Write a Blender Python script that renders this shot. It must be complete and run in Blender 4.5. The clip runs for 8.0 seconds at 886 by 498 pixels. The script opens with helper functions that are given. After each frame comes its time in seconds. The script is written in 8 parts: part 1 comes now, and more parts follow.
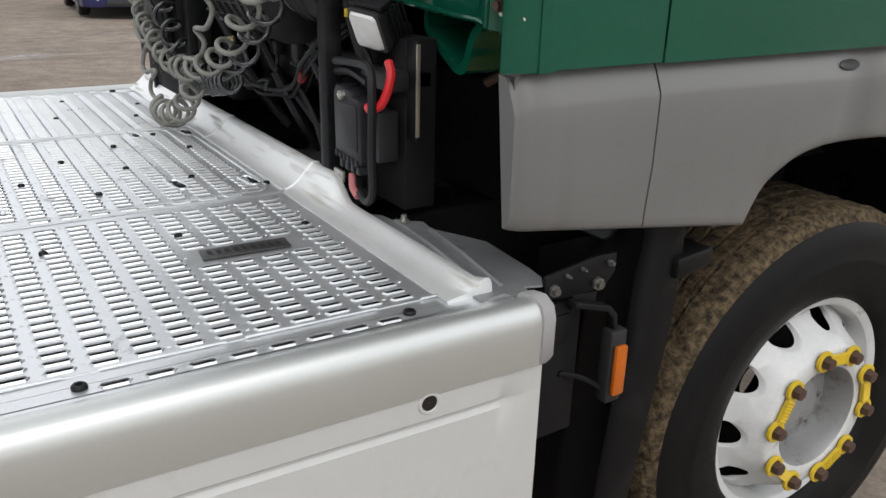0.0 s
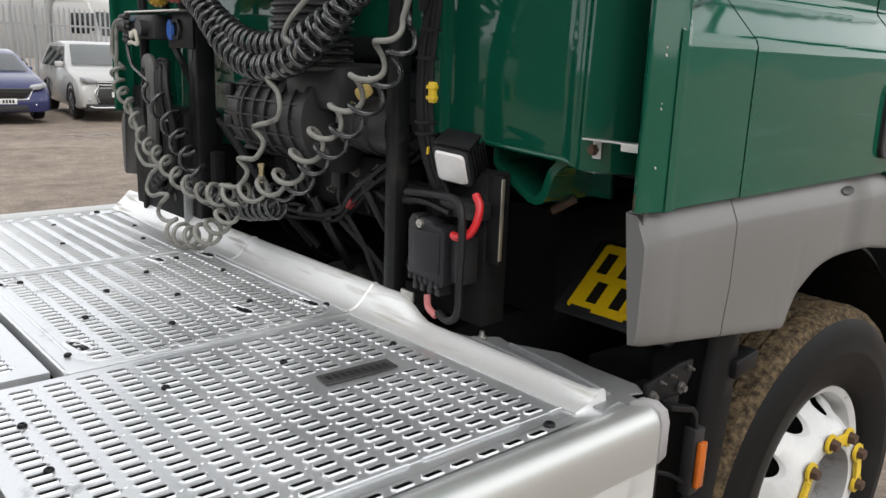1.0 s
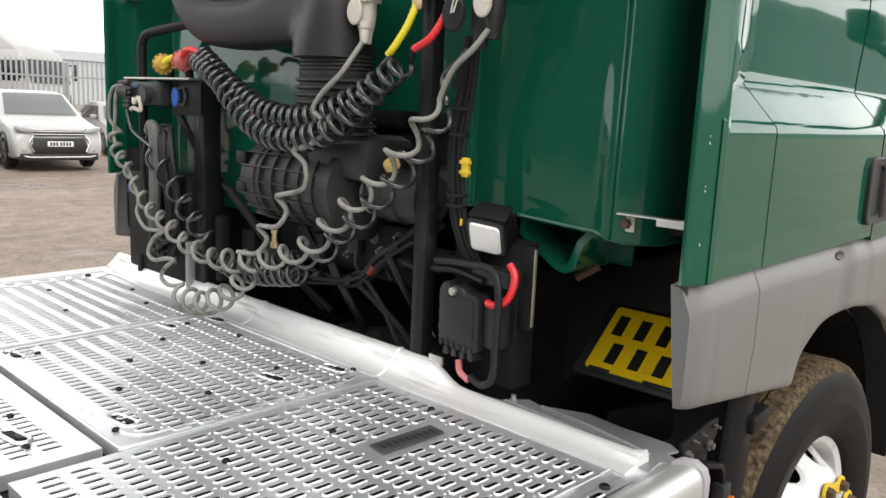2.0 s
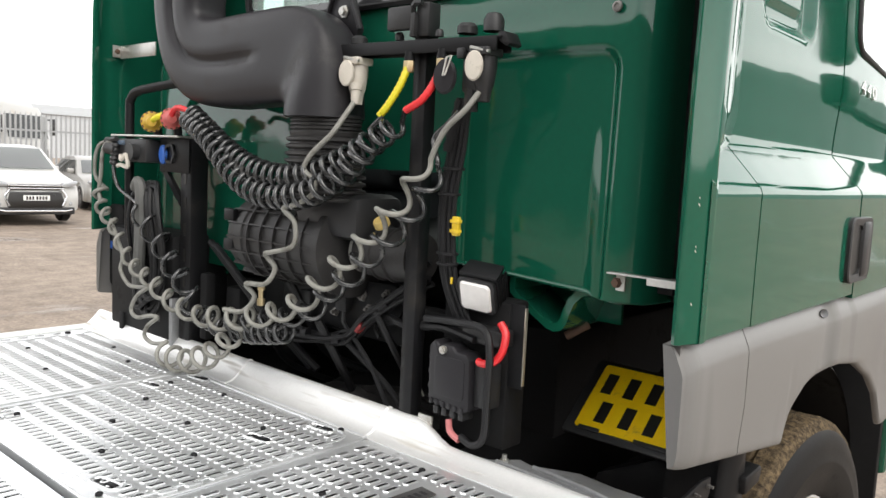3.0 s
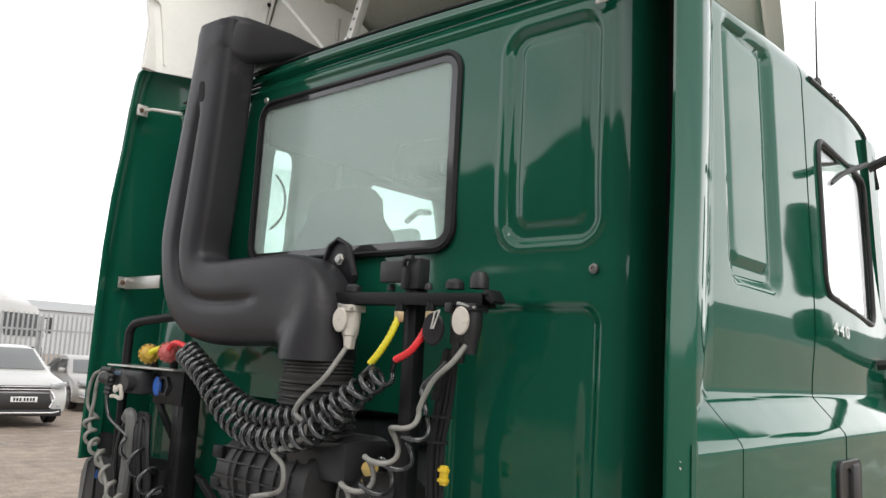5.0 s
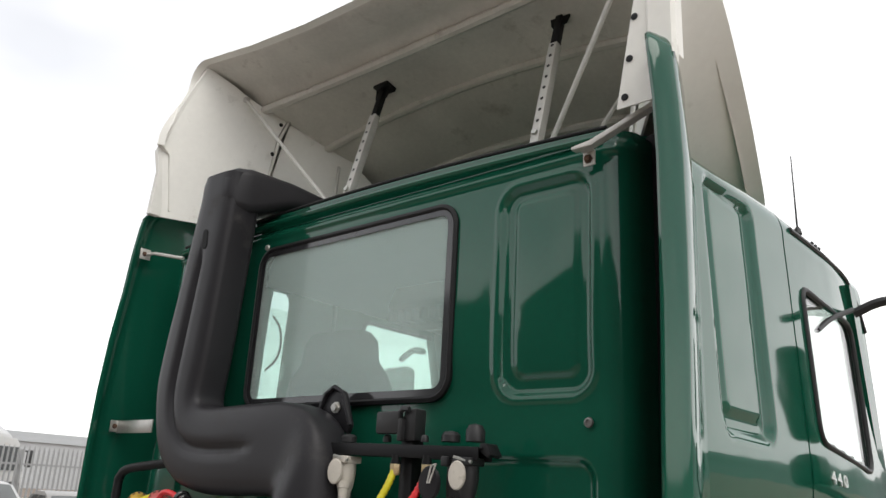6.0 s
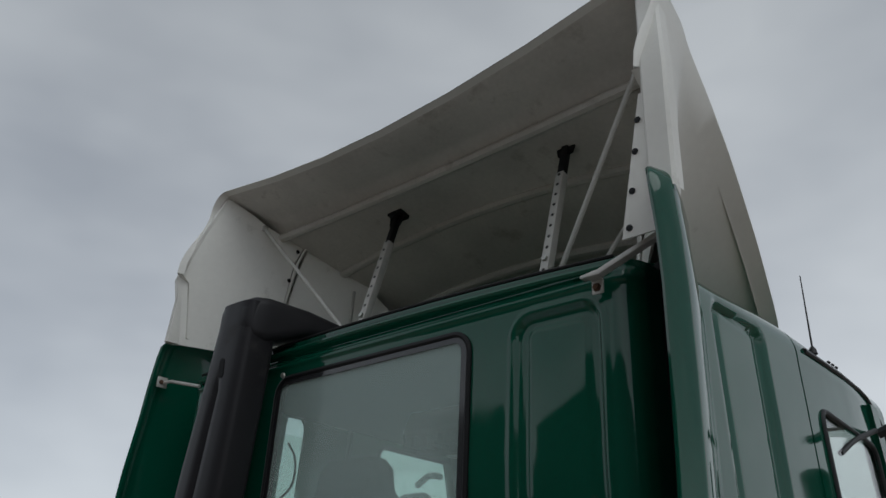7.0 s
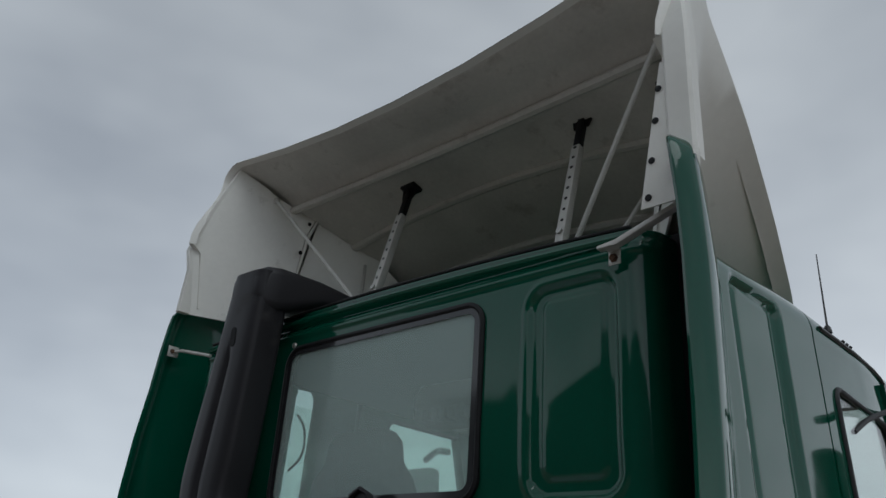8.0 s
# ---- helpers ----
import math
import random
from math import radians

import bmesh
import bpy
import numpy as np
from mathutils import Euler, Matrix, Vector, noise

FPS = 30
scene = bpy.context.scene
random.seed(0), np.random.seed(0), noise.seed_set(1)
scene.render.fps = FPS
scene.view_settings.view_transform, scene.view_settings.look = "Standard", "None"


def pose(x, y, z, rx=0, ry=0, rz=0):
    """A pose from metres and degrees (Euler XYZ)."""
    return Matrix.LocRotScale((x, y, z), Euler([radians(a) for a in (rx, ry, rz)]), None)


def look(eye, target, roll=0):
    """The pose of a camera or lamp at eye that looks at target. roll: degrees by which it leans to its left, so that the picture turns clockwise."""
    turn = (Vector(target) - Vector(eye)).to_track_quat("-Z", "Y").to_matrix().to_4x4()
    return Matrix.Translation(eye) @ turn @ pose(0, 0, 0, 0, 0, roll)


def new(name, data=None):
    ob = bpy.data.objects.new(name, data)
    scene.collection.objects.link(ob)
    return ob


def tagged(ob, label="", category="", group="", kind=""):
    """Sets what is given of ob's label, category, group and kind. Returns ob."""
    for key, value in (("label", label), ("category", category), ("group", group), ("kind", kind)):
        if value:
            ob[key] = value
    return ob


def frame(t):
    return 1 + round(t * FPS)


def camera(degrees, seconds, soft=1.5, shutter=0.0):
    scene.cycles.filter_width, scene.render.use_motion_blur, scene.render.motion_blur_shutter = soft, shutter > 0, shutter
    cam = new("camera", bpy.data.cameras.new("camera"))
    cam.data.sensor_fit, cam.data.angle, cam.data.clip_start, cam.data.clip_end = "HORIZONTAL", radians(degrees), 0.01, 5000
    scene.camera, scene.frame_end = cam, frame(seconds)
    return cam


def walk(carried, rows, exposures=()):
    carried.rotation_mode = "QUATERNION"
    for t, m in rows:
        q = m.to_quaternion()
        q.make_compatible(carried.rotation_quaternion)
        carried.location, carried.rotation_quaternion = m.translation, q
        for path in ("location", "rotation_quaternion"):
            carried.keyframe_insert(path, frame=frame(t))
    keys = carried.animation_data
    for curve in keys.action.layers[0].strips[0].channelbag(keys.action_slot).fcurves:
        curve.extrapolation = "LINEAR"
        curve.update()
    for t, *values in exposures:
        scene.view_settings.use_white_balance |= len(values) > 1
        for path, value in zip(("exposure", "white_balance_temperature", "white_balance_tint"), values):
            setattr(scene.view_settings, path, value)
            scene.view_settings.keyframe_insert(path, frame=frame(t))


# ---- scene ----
cam = camera(58.6, 8.0)
PATH = [
    (0, (2.082, -0.993, 1.57), (0.517, 0.026, 0.854), 1.4),
    (0.5, (2.018, -1.271, 1.618), (0.537, -0.067, 1.018), 1.4),
    (1, (1.91, -1.417, 1.645), (0.476, -0.106, 1.171), 2.1),
    (1.5, (1.838, -1.552, 1.671), (0.457, -0.155, 1.294), 2.4),
    (1.7, (1.819, -1.596, 1.695), (0.466, -0.171, 1.319), 2.7),
    (3, (1.779, -1.649, 1.709), (0.463, -0.157, 1.496), 2.8),
    (3.5, (1.79, -1.657, 1.737), (0.465, -0.163, 1.618), 2.7),
    (4, (1.806, -1.67, 1.765), (0.479, -0.173, 1.772), 2.9),
    (4.5, (1.819, -1.684, 1.794), (0.493, -0.192, 1.93), 3.0),
    (5.8, (1.853, -1.73, 1.874), (0.57, -0.292, 2.409), 3.2),
    (6, (1.862, -1.747, 1.877), (0.591, -0.322, 2.475), 3.2),
    (6.5, (1.887, -1.761, 1.895), (0.634, -0.393, 2.643), 2.9),
    (7, (1.902, -1.779, 1.9), (0.662, -0.47, 2.764), 2.9),
    (7.5, (1.888, -1.785, 1.897), (0.661, -0.512, 2.83), 3.7),
    (8, (1.868, -1.769, 1.873), (0.602, -0.457, 2.696), 4.0),
]
EXPOSURES = [(0.0, 0.75, 6500, 8), (1.5, 1.2, 6700, 9), (3.0, 1.58, 6800, 9), (4.0, 1.58, 6800, 9), (4.7, 1.36, 6700, 9), (5.8, 0.9, 6700, 9), (6.3, 0.6, 6700, 9), (6.6, 0.1, 6600, 8), (7.0, -0.6, 6100, 6), (7.4, -0.85, 5950, 5), (8.0, -0.6, 5950, 5)]
walk(cam, [(t, look(eye, target, roll)) for t, eye, target, roll in PATH], EXPOSURES)


# ---- light ----
world = bpy.data.worlds.new("overcast_sky")
scene.world = world
world.use_nodes = True
wn, wl = world.node_tree.nodes, world.node_tree.links
wn.clear()
w_out = wn.new("ShaderNodeOutputWorld")
w_bg = wn.new("ShaderNodeBackground")
w_sky = wn.new("ShaderNodeTexSky")
w_sky.sky_type, w_sky.sun_disc = "NISHITA", False
w_sky.sun_elevation, w_sky.sun_rotation = radians(49), radians(113)
w_dim = wn.new("ShaderNodeMixRGB")
w_dim.blend_type, w_dim.inputs[0].default_value, w_dim.inputs[2].default_value = "MULTIPLY", 1.0, (0.1, 0.1, 0.1, 1)
w_co = wn.new("ShaderNodeTexCoord")
w_map = wn.new("ShaderNodeMapping")
w_map.inputs["Scale"].default_value = (1.0, 1.0, 2.2)
w_noise = wn.new("ShaderNodeTexNoise")
w_noise.inputs["Scale"].default_value, w_noise.inputs["Detail"].default_value = 1.5, 4.0
w_noise.inputs["Roughness"].default_value = 0.5
w_ramp = wn.new("ShaderNodeValToRGB")
w_ramp.color_ramp.elements[0].position, w_ramp.color_ramp.elements[0].color = 0.36, (0.58, 0.595, 0.64, 1)
w_ramp.color_ramp.elements[1].position, w_ramp.color_ramp.elements[1].color = 0.66, (0.95, 0.95, 0.965, 1)
w_mix = wn.new("ShaderNodeMixRGB")
w_mix.inputs[0].default_value = 0.93
wl.new(w_co.outputs["Generated"], w_map.inputs["Vector"])
wl.new(w_map.outputs[0], w_noise.inputs["Vector"])
wl.new(w_noise.outputs["Fac"], w_ramp.inputs[0])
wl.new(w_sky.outputs[0], w_dim.inputs[1])
wl.new(w_dim.outputs[0], w_mix.inputs[1])
wl.new(w_ramp.outputs[0], w_mix.inputs[2])
# the cloud is thinner and brighter low down, heavier overhead
w_sep = wn.new("ShaderNodeSeparateXYZ")
w_high = wn.new("ShaderNodeMapRange")
w_high.inputs["From Min"].default_value, w_high.inputs["From Max"].default_value = 0.05, 0.75
w_high.inputs["To Min"].default_value, w_high.inputs["To Max"].default_value = 1.18, 0.74
w_lift = wn.new("ShaderNodeMixRGB")
w_lift.blend_type, w_lift.inputs[0].default_value = "MULTIPLY", 1.0
wl.new(w_co.outputs["Generated"], w_sep.inputs[0])
wl.new(w_sep.outputs["Z"], w_high.inputs["Value"])
wl.new(w_mix.outputs[0], w_lift.inputs[1])
wl.new(w_high.outputs[0], w_lift.inputs[2])
wl.new(w_lift.outputs[0], w_bg.inputs[0])
w_bg.inputs[1].default_value = 1.0
wl.new(w_bg.outputs[0], w_out.inputs[0])

sun = new("sun", bpy.data.lights.new("sun", "SUN"))
sun.data.energy, sun.data.angle, sun.data.color = 0.75, radians(40), (1.0, 0.985, 0.96)
sun.matrix_world = look((7, -3, 9), (0, 0, 0))


# ---- materials ----
def mat(name, col, rough=0.5, metal=0.0, var=0.18, scale=6.0, fine=90.0, bump=0.0, coat=0.0,
        dirt=None, amount=0.0, dscale=5.0, rvar=0.12, spec=0.5, stretch=None, ior=1.45):
    """A node material: base colour varied at two scales, roughness that varies with it, fine relief, and patches of dirt."""
    m = bpy.data.materials.new(name)
    m.use_nodes = True
    n, l = m.node_tree.nodes, m.node_tree.links
    b = n["Principled BSDF"]
    co = n.new("ShaderNodeTexCoord")
    n1 = n.new("ShaderNodeTexNoise")
    n1.inputs["Scale"].default_value, n1.inputs["Detail"].default_value = scale, 5.0
    n2 = n.new("ShaderNodeTexNoise")
    n2.inputs["Scale"].default_value, n2.inputs["Detail"].default_value = fine, 3.0
    for k in (n1, n2):
        l.new(co.outputs["Object"], k.inputs["Vector"])
    add = n.new("ShaderNodeMath")
    add.operation = "MULTIPLY_ADD"
    add.inputs[1].default_value = 0.4
    l.new(n2.outputs["Fac"], add.inputs[0])
    l.new(n1.outputs["Fac"], add.inputs[2])
    mr = n.new("ShaderNodeMapRange")
    mr.inputs["From Min"].default_value, mr.inputs["From Max"].default_value = 0.4, 1.0
    mr.inputs["To Min"].default_value, mr.inputs["To Max"].default_value = 1.0 - var, 1.0 + var
    l.new(add.outputs[0], mr.inputs["Value"])
    mul = n.new("ShaderNodeMixRGB")
    mul.blend_type, mul.inputs[0].default_value = "MULTIPLY", 1.0
    mul.inputs[1].default_value = (*col, 1)
    l.new(mr.outputs[0], mul.inputs[2])
    out = mul.outputs[0]
    rr = n.new("ShaderNodeMapRange")
    rr.inputs["From Min"].default_value, rr.inputs["From Max"].default_value = 0.4, 1.0
    rr.inputs["To Min"].default_value = max(0.02, rough - rvar * rough)
    rr.inputs["To Max"].default_value = min(1.0, rough + rvar * rough)
    l.new(add.outputs[0], rr.inputs["Value"])
    rout = rr.outputs[0]
    if dirt:
        n3 = n.new("ShaderNodeTexNoise")
        n3.inputs["Scale"].default_value, n3.inputs["Detail"].default_value = dscale, 8.0
        n3.inputs["Roughness"].default_value = 0.7
        if stretch:
            mp = n.new("ShaderNodeMapping")
            mp.inputs["Scale"].default_value = stretch
            n3.inputs["Detail"].default_value = 1.5
            l.new(co.outputs["Object"], mp.inputs["Vector"])
            l.new(mp.outputs[0], n3.inputs["Vector"])
        else:
            l.new(co.outputs["Object"], n3.inputs["Vector"])
        dr = n.new("ShaderNodeMapRange")
        dr.inputs["From Min"].default_value, dr.inputs["From Max"].default_value = 0.62 - amount * 0.4, 0.75 - amount * 0.2
        l.new(n3.outputs["Fac"], dr.inputs["Value"])
        dm = n.new("ShaderNodeMixRGB")
        l.new(dr.outputs[0], dm.inputs[0])
        l.new(out, dm.inputs[1])
        dm.inputs[2].default_value = (*dirt, 1)
        out = dm.outputs[0]
        dq = n.new("ShaderNodeMixRGB")
        l.new(dr.outputs[0], dq.inputs[0])
        l.new(rout, dq.inputs[1])
        dq.inputs[2].default_value = (0.85, 0.85, 0.85, 1)
        rout = dq.outputs[0]
    l.new(out, b.inputs["Base Color"])
    l.new(rout, b.inputs["Roughness"])
    b.inputs["Metallic"].default_value = metal
    b.inputs["Specular IOR Level"].default_value = spec
    b.inputs["Coat Weight"].default_value = coat
    b.inputs["Coat Roughness"].default_value = 0.06
    b.inputs["Coat IOR"].default_value = ior
    if bump:
        bp = n.new("ShaderNodeBump")
        bp.inputs["Strength"].default_value, bp.inputs["Distance"].default_value = bump, 0.004
        l.new(add.outputs[0], bp.inputs["Height"])
        l.new(bp.outputs[0], b.inputs["Normal"])
    return m


def glass(name, tint, low=0.05, rough=0.0, dust=0.0):
    """A thin pane: clear or tinted, with a mirror sheen that grows towards grazing."""
    m = bpy.data.materials.new(name)
    m.use_nodes = True
    n, l = m.node_tree.nodes, m.node_tree.links
    n.clear()
    out = n.new("ShaderNodeOutputMaterial")
    tr = n.new("ShaderNodeBsdfTransparent")
    tr.inputs[0].default_value = (*tint, 1)
    gl = n.new("ShaderNodeBsdfGlossy")
    gl.inputs["Roughness"].default_value = rough
    lw = n.new("ShaderNodeLayerWeight")
    fr = n.new("ShaderNodeMath")
    fr.operation, fr.inputs[1].default_value = "POWER", 5.0
    l.new(lw.outputs["Facing"], fr.inputs[0])
    ad = n.new("ShaderNodeMath")
    ad.operation = "MULTIPLY_ADD"
    ad.inputs[1].default_value, ad.inputs[2].default_value = 0.9, 0.04 + low
    mx = n.new("ShaderNodeMixShader")
    l.new(fr.outputs[0], ad.inputs[0])
    l.new(ad.outputs[0], mx.inputs[0])
    src = tr.outputs[0]
    if dust:
        df = n.new("ShaderNodeBsdfDiffuse")
        df.inputs[0].default_value = (0.76, 0.86, 0.83, 1)
        dm = n.new("ShaderNodeMixShader")
        dm.inputs[0].default_value = dust
        l.new(src, dm.inputs[1])
        l.new(df.outputs[0], dm.inputs[2])
        src = dm.outputs[0]
    l.new(src, mx.inputs[1])
    l.new(gl.outputs[0], mx.inputs[2])
    l.new(mx.outputs[0], out.inputs[0])
    return m


GREEN = mat("green_paint", (0.005, 0.077, 0.045), 0.6, 0.0, 0.10, 2.0, 60, 0.0, 1.0, spec=0.0, ior=1.53)
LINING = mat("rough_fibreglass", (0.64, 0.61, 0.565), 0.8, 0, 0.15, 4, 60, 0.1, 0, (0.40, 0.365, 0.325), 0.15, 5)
CREAM = mat("cream_gelcoat", (0.82, 0.805, 0.755), 0.48, 0, 0.06, 3, 40, 0.03, 0.0, (0.55, 0.53, 0.48), 0.03, 5)
WHITE = mat("skirt_white", (0.54, 0.535, 0.52), 0.35, 0, 0.05, 3, 50, 0.02, 0.3, (0.5, 0.48, 0.44), 0.08, 6)
GREYP = mat("grey_moulded_plastic", (0.160, 0.156, 0.151), 0.42, 0, 0.08, 3, 220, 0.05, 0.0, (0.128, 0.123, 0.116), 0.22, 1.0, stretch=(1.0, 5.0, 0.6))
ALU = mat("aluminium_plate", (0.78, 0.79, 0.80), 0.36, 0.8, 0.10, 4, 130, 0.03, 0, (0.36, 0.36, 0.37), 0.05, 9, 0.3)
ALU_CAP = mat("anodised_rail", (0.68, 0.69, 0.67), 0.42, 0.75, 0.05, 2, 150, 0.02, 0)
KICK = mat("bright_kick_plate", (0.86, 0.86, 0.85), 0.36, 0.5, 0.08, 4, 140, 0.03, 0, (0.52, 0.50, 0.46), 0.10, 7, stretch=(0.6, 5.0, 5.0))
STRUT = mat("plated_strut", (0.58, 0.565, 0.53), 0.45, 0.25, 0.1, 20, 120, 0.03)
BOLT = mat("dull_bolt", (0.22, 0.21, 0.20), 0.45, 0.8, 0.2, 30, 120, 0.03)
GALV = mat("dull_galvanised", (0.34, 0.345, 0.35), 0.6, 0.75, 0.18, 7, 60, 0.08, 0, (0.2, 0.2, 0.2), 0.15, 9)
STEEL = mat("zinc_steel", (0.55, 0.54, 0.51), 0.4, 0.9, 0.15, 10, 120, 0.03, 0, (0.3, 0.24, 0.17), 0.12, 18)
BLACKP = mat("black_moulded_plastic", (0.020, 0.020, 0.021), 0.45, 0, 0.2, 5, 260, 0.05, 0, (0.03, 0.029, 0.027), 0.12, 6, spec=0.4)
DUCT = mat("dark_grey_plastic", (0.019, 0.018, 0.0205), 0.42, 0, 0.12, 3, 260, 0.04, 0, (0.05, 0.047, 0.046), 0.1, 5, spec=0.28)
BLACKM = mat("black_painted_steel", (0.008, 0.008, 0.009), 0.48, 0, 0.25, 6, 120, 0.06, 0.0, (0.026, 0.024, 0.022), 0.14, 9, spec=0.24)
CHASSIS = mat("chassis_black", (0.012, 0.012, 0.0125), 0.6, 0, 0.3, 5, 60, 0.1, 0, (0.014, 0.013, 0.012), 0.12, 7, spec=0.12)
RUBBER = mat("black_rubber", (0.010, 0.010, 0.011), 0.5, 0, 0.25, 8, 150, 0.05, 0, (0.03, 0.028, 0.026), 0.1, 9, spec=0.3)
COILB = mat("black_coil_hose", (0.024, 0.025, 0.026), 0.22, 0, 0.25, 12, 90, 0.02, 0.6, (0.10, 0.095, 0.09), 0.15, 25)
COILG = mat("grey_coil_cable", (0.215, 0.212, 0.19), 0.5, 0, 0.15, 10, 90, 0.03, 0, (0.10, 0.092, 0.078), 0.3, 18)
RED = mat("red_sleeve", (0.62, 0.02, 0.025), 0.4, 0, 0.1, 10, 90, 0.02)
YELLOW = mat("yellow_sleeve", (0.62, 0.55, 0.02), 0.4, 0, 0.1, 10, 90, 0.02)
YELLOWP = mat("yellow_indicator_plastic", (0.68, 0.47, 0.03), 0.42, 0, 0.12, 12, 90, 0.02, 0, (0.30, 0.2, 0.06), 0.1, 30)
PLATE = mat("yellow_plate", (0.92, 0.60, 0.01), 0.35, 0, 0.08, 6, 80, 0.0, 0.2, (0.4, 0.26, 0.05), 0.06, 20)
INK = mat("black_print", (0.012, 0.011, 0.01), 0.4, 0, 0.1, 9, 90)
ORANGE = mat("amber_lens", (0.50, 0.11, 0.005), 0.2, 0, 0.12, 30, 160, 0.1, 0.6)
RUST = mat("rusty_nut", (0.10, 0.06, 0.042), 0.7, 0.4, 0.35, 30, 160, 0.2, 0, (0.17, 0.09, 0.05), 0.3, 40)
RIMW = mat("white_wheel_paint", (0.60, 0.60, 0.595), 0.42, 0, 0.10, 5, 80, 0.02, 0.2, (0.36, 0.33, 0.29), 0.05, 14)
BEIGE = mat("beige_plug_plastic", (0.52, 0.48, 0.42), 0.5, 0, 0.1, 20, 90, 0.02, 0, (0.3, 0.27, 0.22), 0.1, 20)
BLUE = mat("blue_cap_plastic", (0.03, 0.12, 0.45), 0.45, 0, 0.1, 20, 90)
LENS = mat("clear_lamp_lens", (0.72, 0.70, 0.68), 0.25, 0, 0.08, 30, 90, 0.05, 0.6)
TRIM = mat("cab_interior_plastic", (0.10, 0.10, 0.105), 0.6, 0, 0.1, 5, 120, 0.05)
FABRIC = mat("seat_fabric", (0.06, 0.063, 0.07), 0.9, 0, 0.2, 8, 300, 0.15)
PANE = glass("window_pane", (0.94, 0.98, 0.96), 0.08)
REARPANE = glass("dusty_window_pane", (0.84, 0.98, 0.93), -0.022, 0.0, 0.26)
CARSCREEN = glass("car_windscreen_pane", (0.20, 0.23, 0.22), 0.22)
CARGLASS = glass("car_window_pane", (0.10, 0.12, 0.12), 0.04)
GALVF = mat("galvanised_fence", (0.34, 0.345, 0.345), 0.6, 0.4, 0.12, 1.2, 20, 0.05, 0, (0.36, 0.33, 0.28), 0.1, 2)
CARWHITE = mat("white_car_paint", (0.40, 0.395, 0.38), 0.3, 0, 0.04, 2, 30, 0, 0.8, (0.40, 0.35, 0.28), 0.10, 2)
CARBLUE = mat("blue_car_paint", (0.017, 0.021, 0.10), 0.3, 0.2, 0.1, 2, 30, 0, 0.9)
CARSILVER = mat("silver_car_paint", (0.30, 0.29, 0.27), 0.35, 0.3, 0.06, 2, 30, 0, 0.7)
BADGE = mat("silvered_badge", (0.86, 0.86, 0.85), 0.35, 0.35, 0.04, 9, 50)
HEADLAMP = mat("car_headlamp_lens", (0.34, 0.35, 0.36), 0.12, 0.2, 0.3, 14, 60, 0.05, 0.8)
CHROME = mat("bright_trim", (0.75, 0.75, 0.76), 0.15, 1.0, 0.05, 9, 50)
ALLOY = mat("alloy_wheel_grey", (0.16, 0.16, 0.165), 0.4, 0.7, 0.1, 9, 50)
FARGREY = mat("distant_cladding", (0.46, 0.47, 0.48), 0.6, 0, 0.08, 0.4, 5)
HILL = mat("distant_hillside", (0.17, 0.20, 0.19), 0.9, 0, 0.25, 0.01, 0.2)

# tyre rubber with dried mud towards the tread
TYRE = mat("muddy_tyre", (0.0075, 0.0072, 0.0072), 0.5, 0, 0.25, 7, 120, 0.08, 0, (0.018, 0.016, 0.014), 0.10, 7, spec=0.15)
DUSTY = mat("dusty_ribbed_rubber", (0.025, 0.024, 0.024), 0.5, 0, 0.2, 8, 140, 0.05, 0, (0.055, 0.052, 0.049), 0.2, 9, spec=0.35)
MUD = mat("dried_mud_tread", (0.125, 0.092, 0.055), 0.95, 0, 0.6, 70, 300, 1.0, 0, (0.020, 0.016, 0.013), 0.55, 55, spec=0.08)
GUARD = mat("satin_black_plastic", (0.0055, 0.0055, 0.006), 0.44, 0, 0.2, 5, 160, 0.03, 0, (0.013, 0.0125, 0.012), 0.10, 4, spec=0.24)


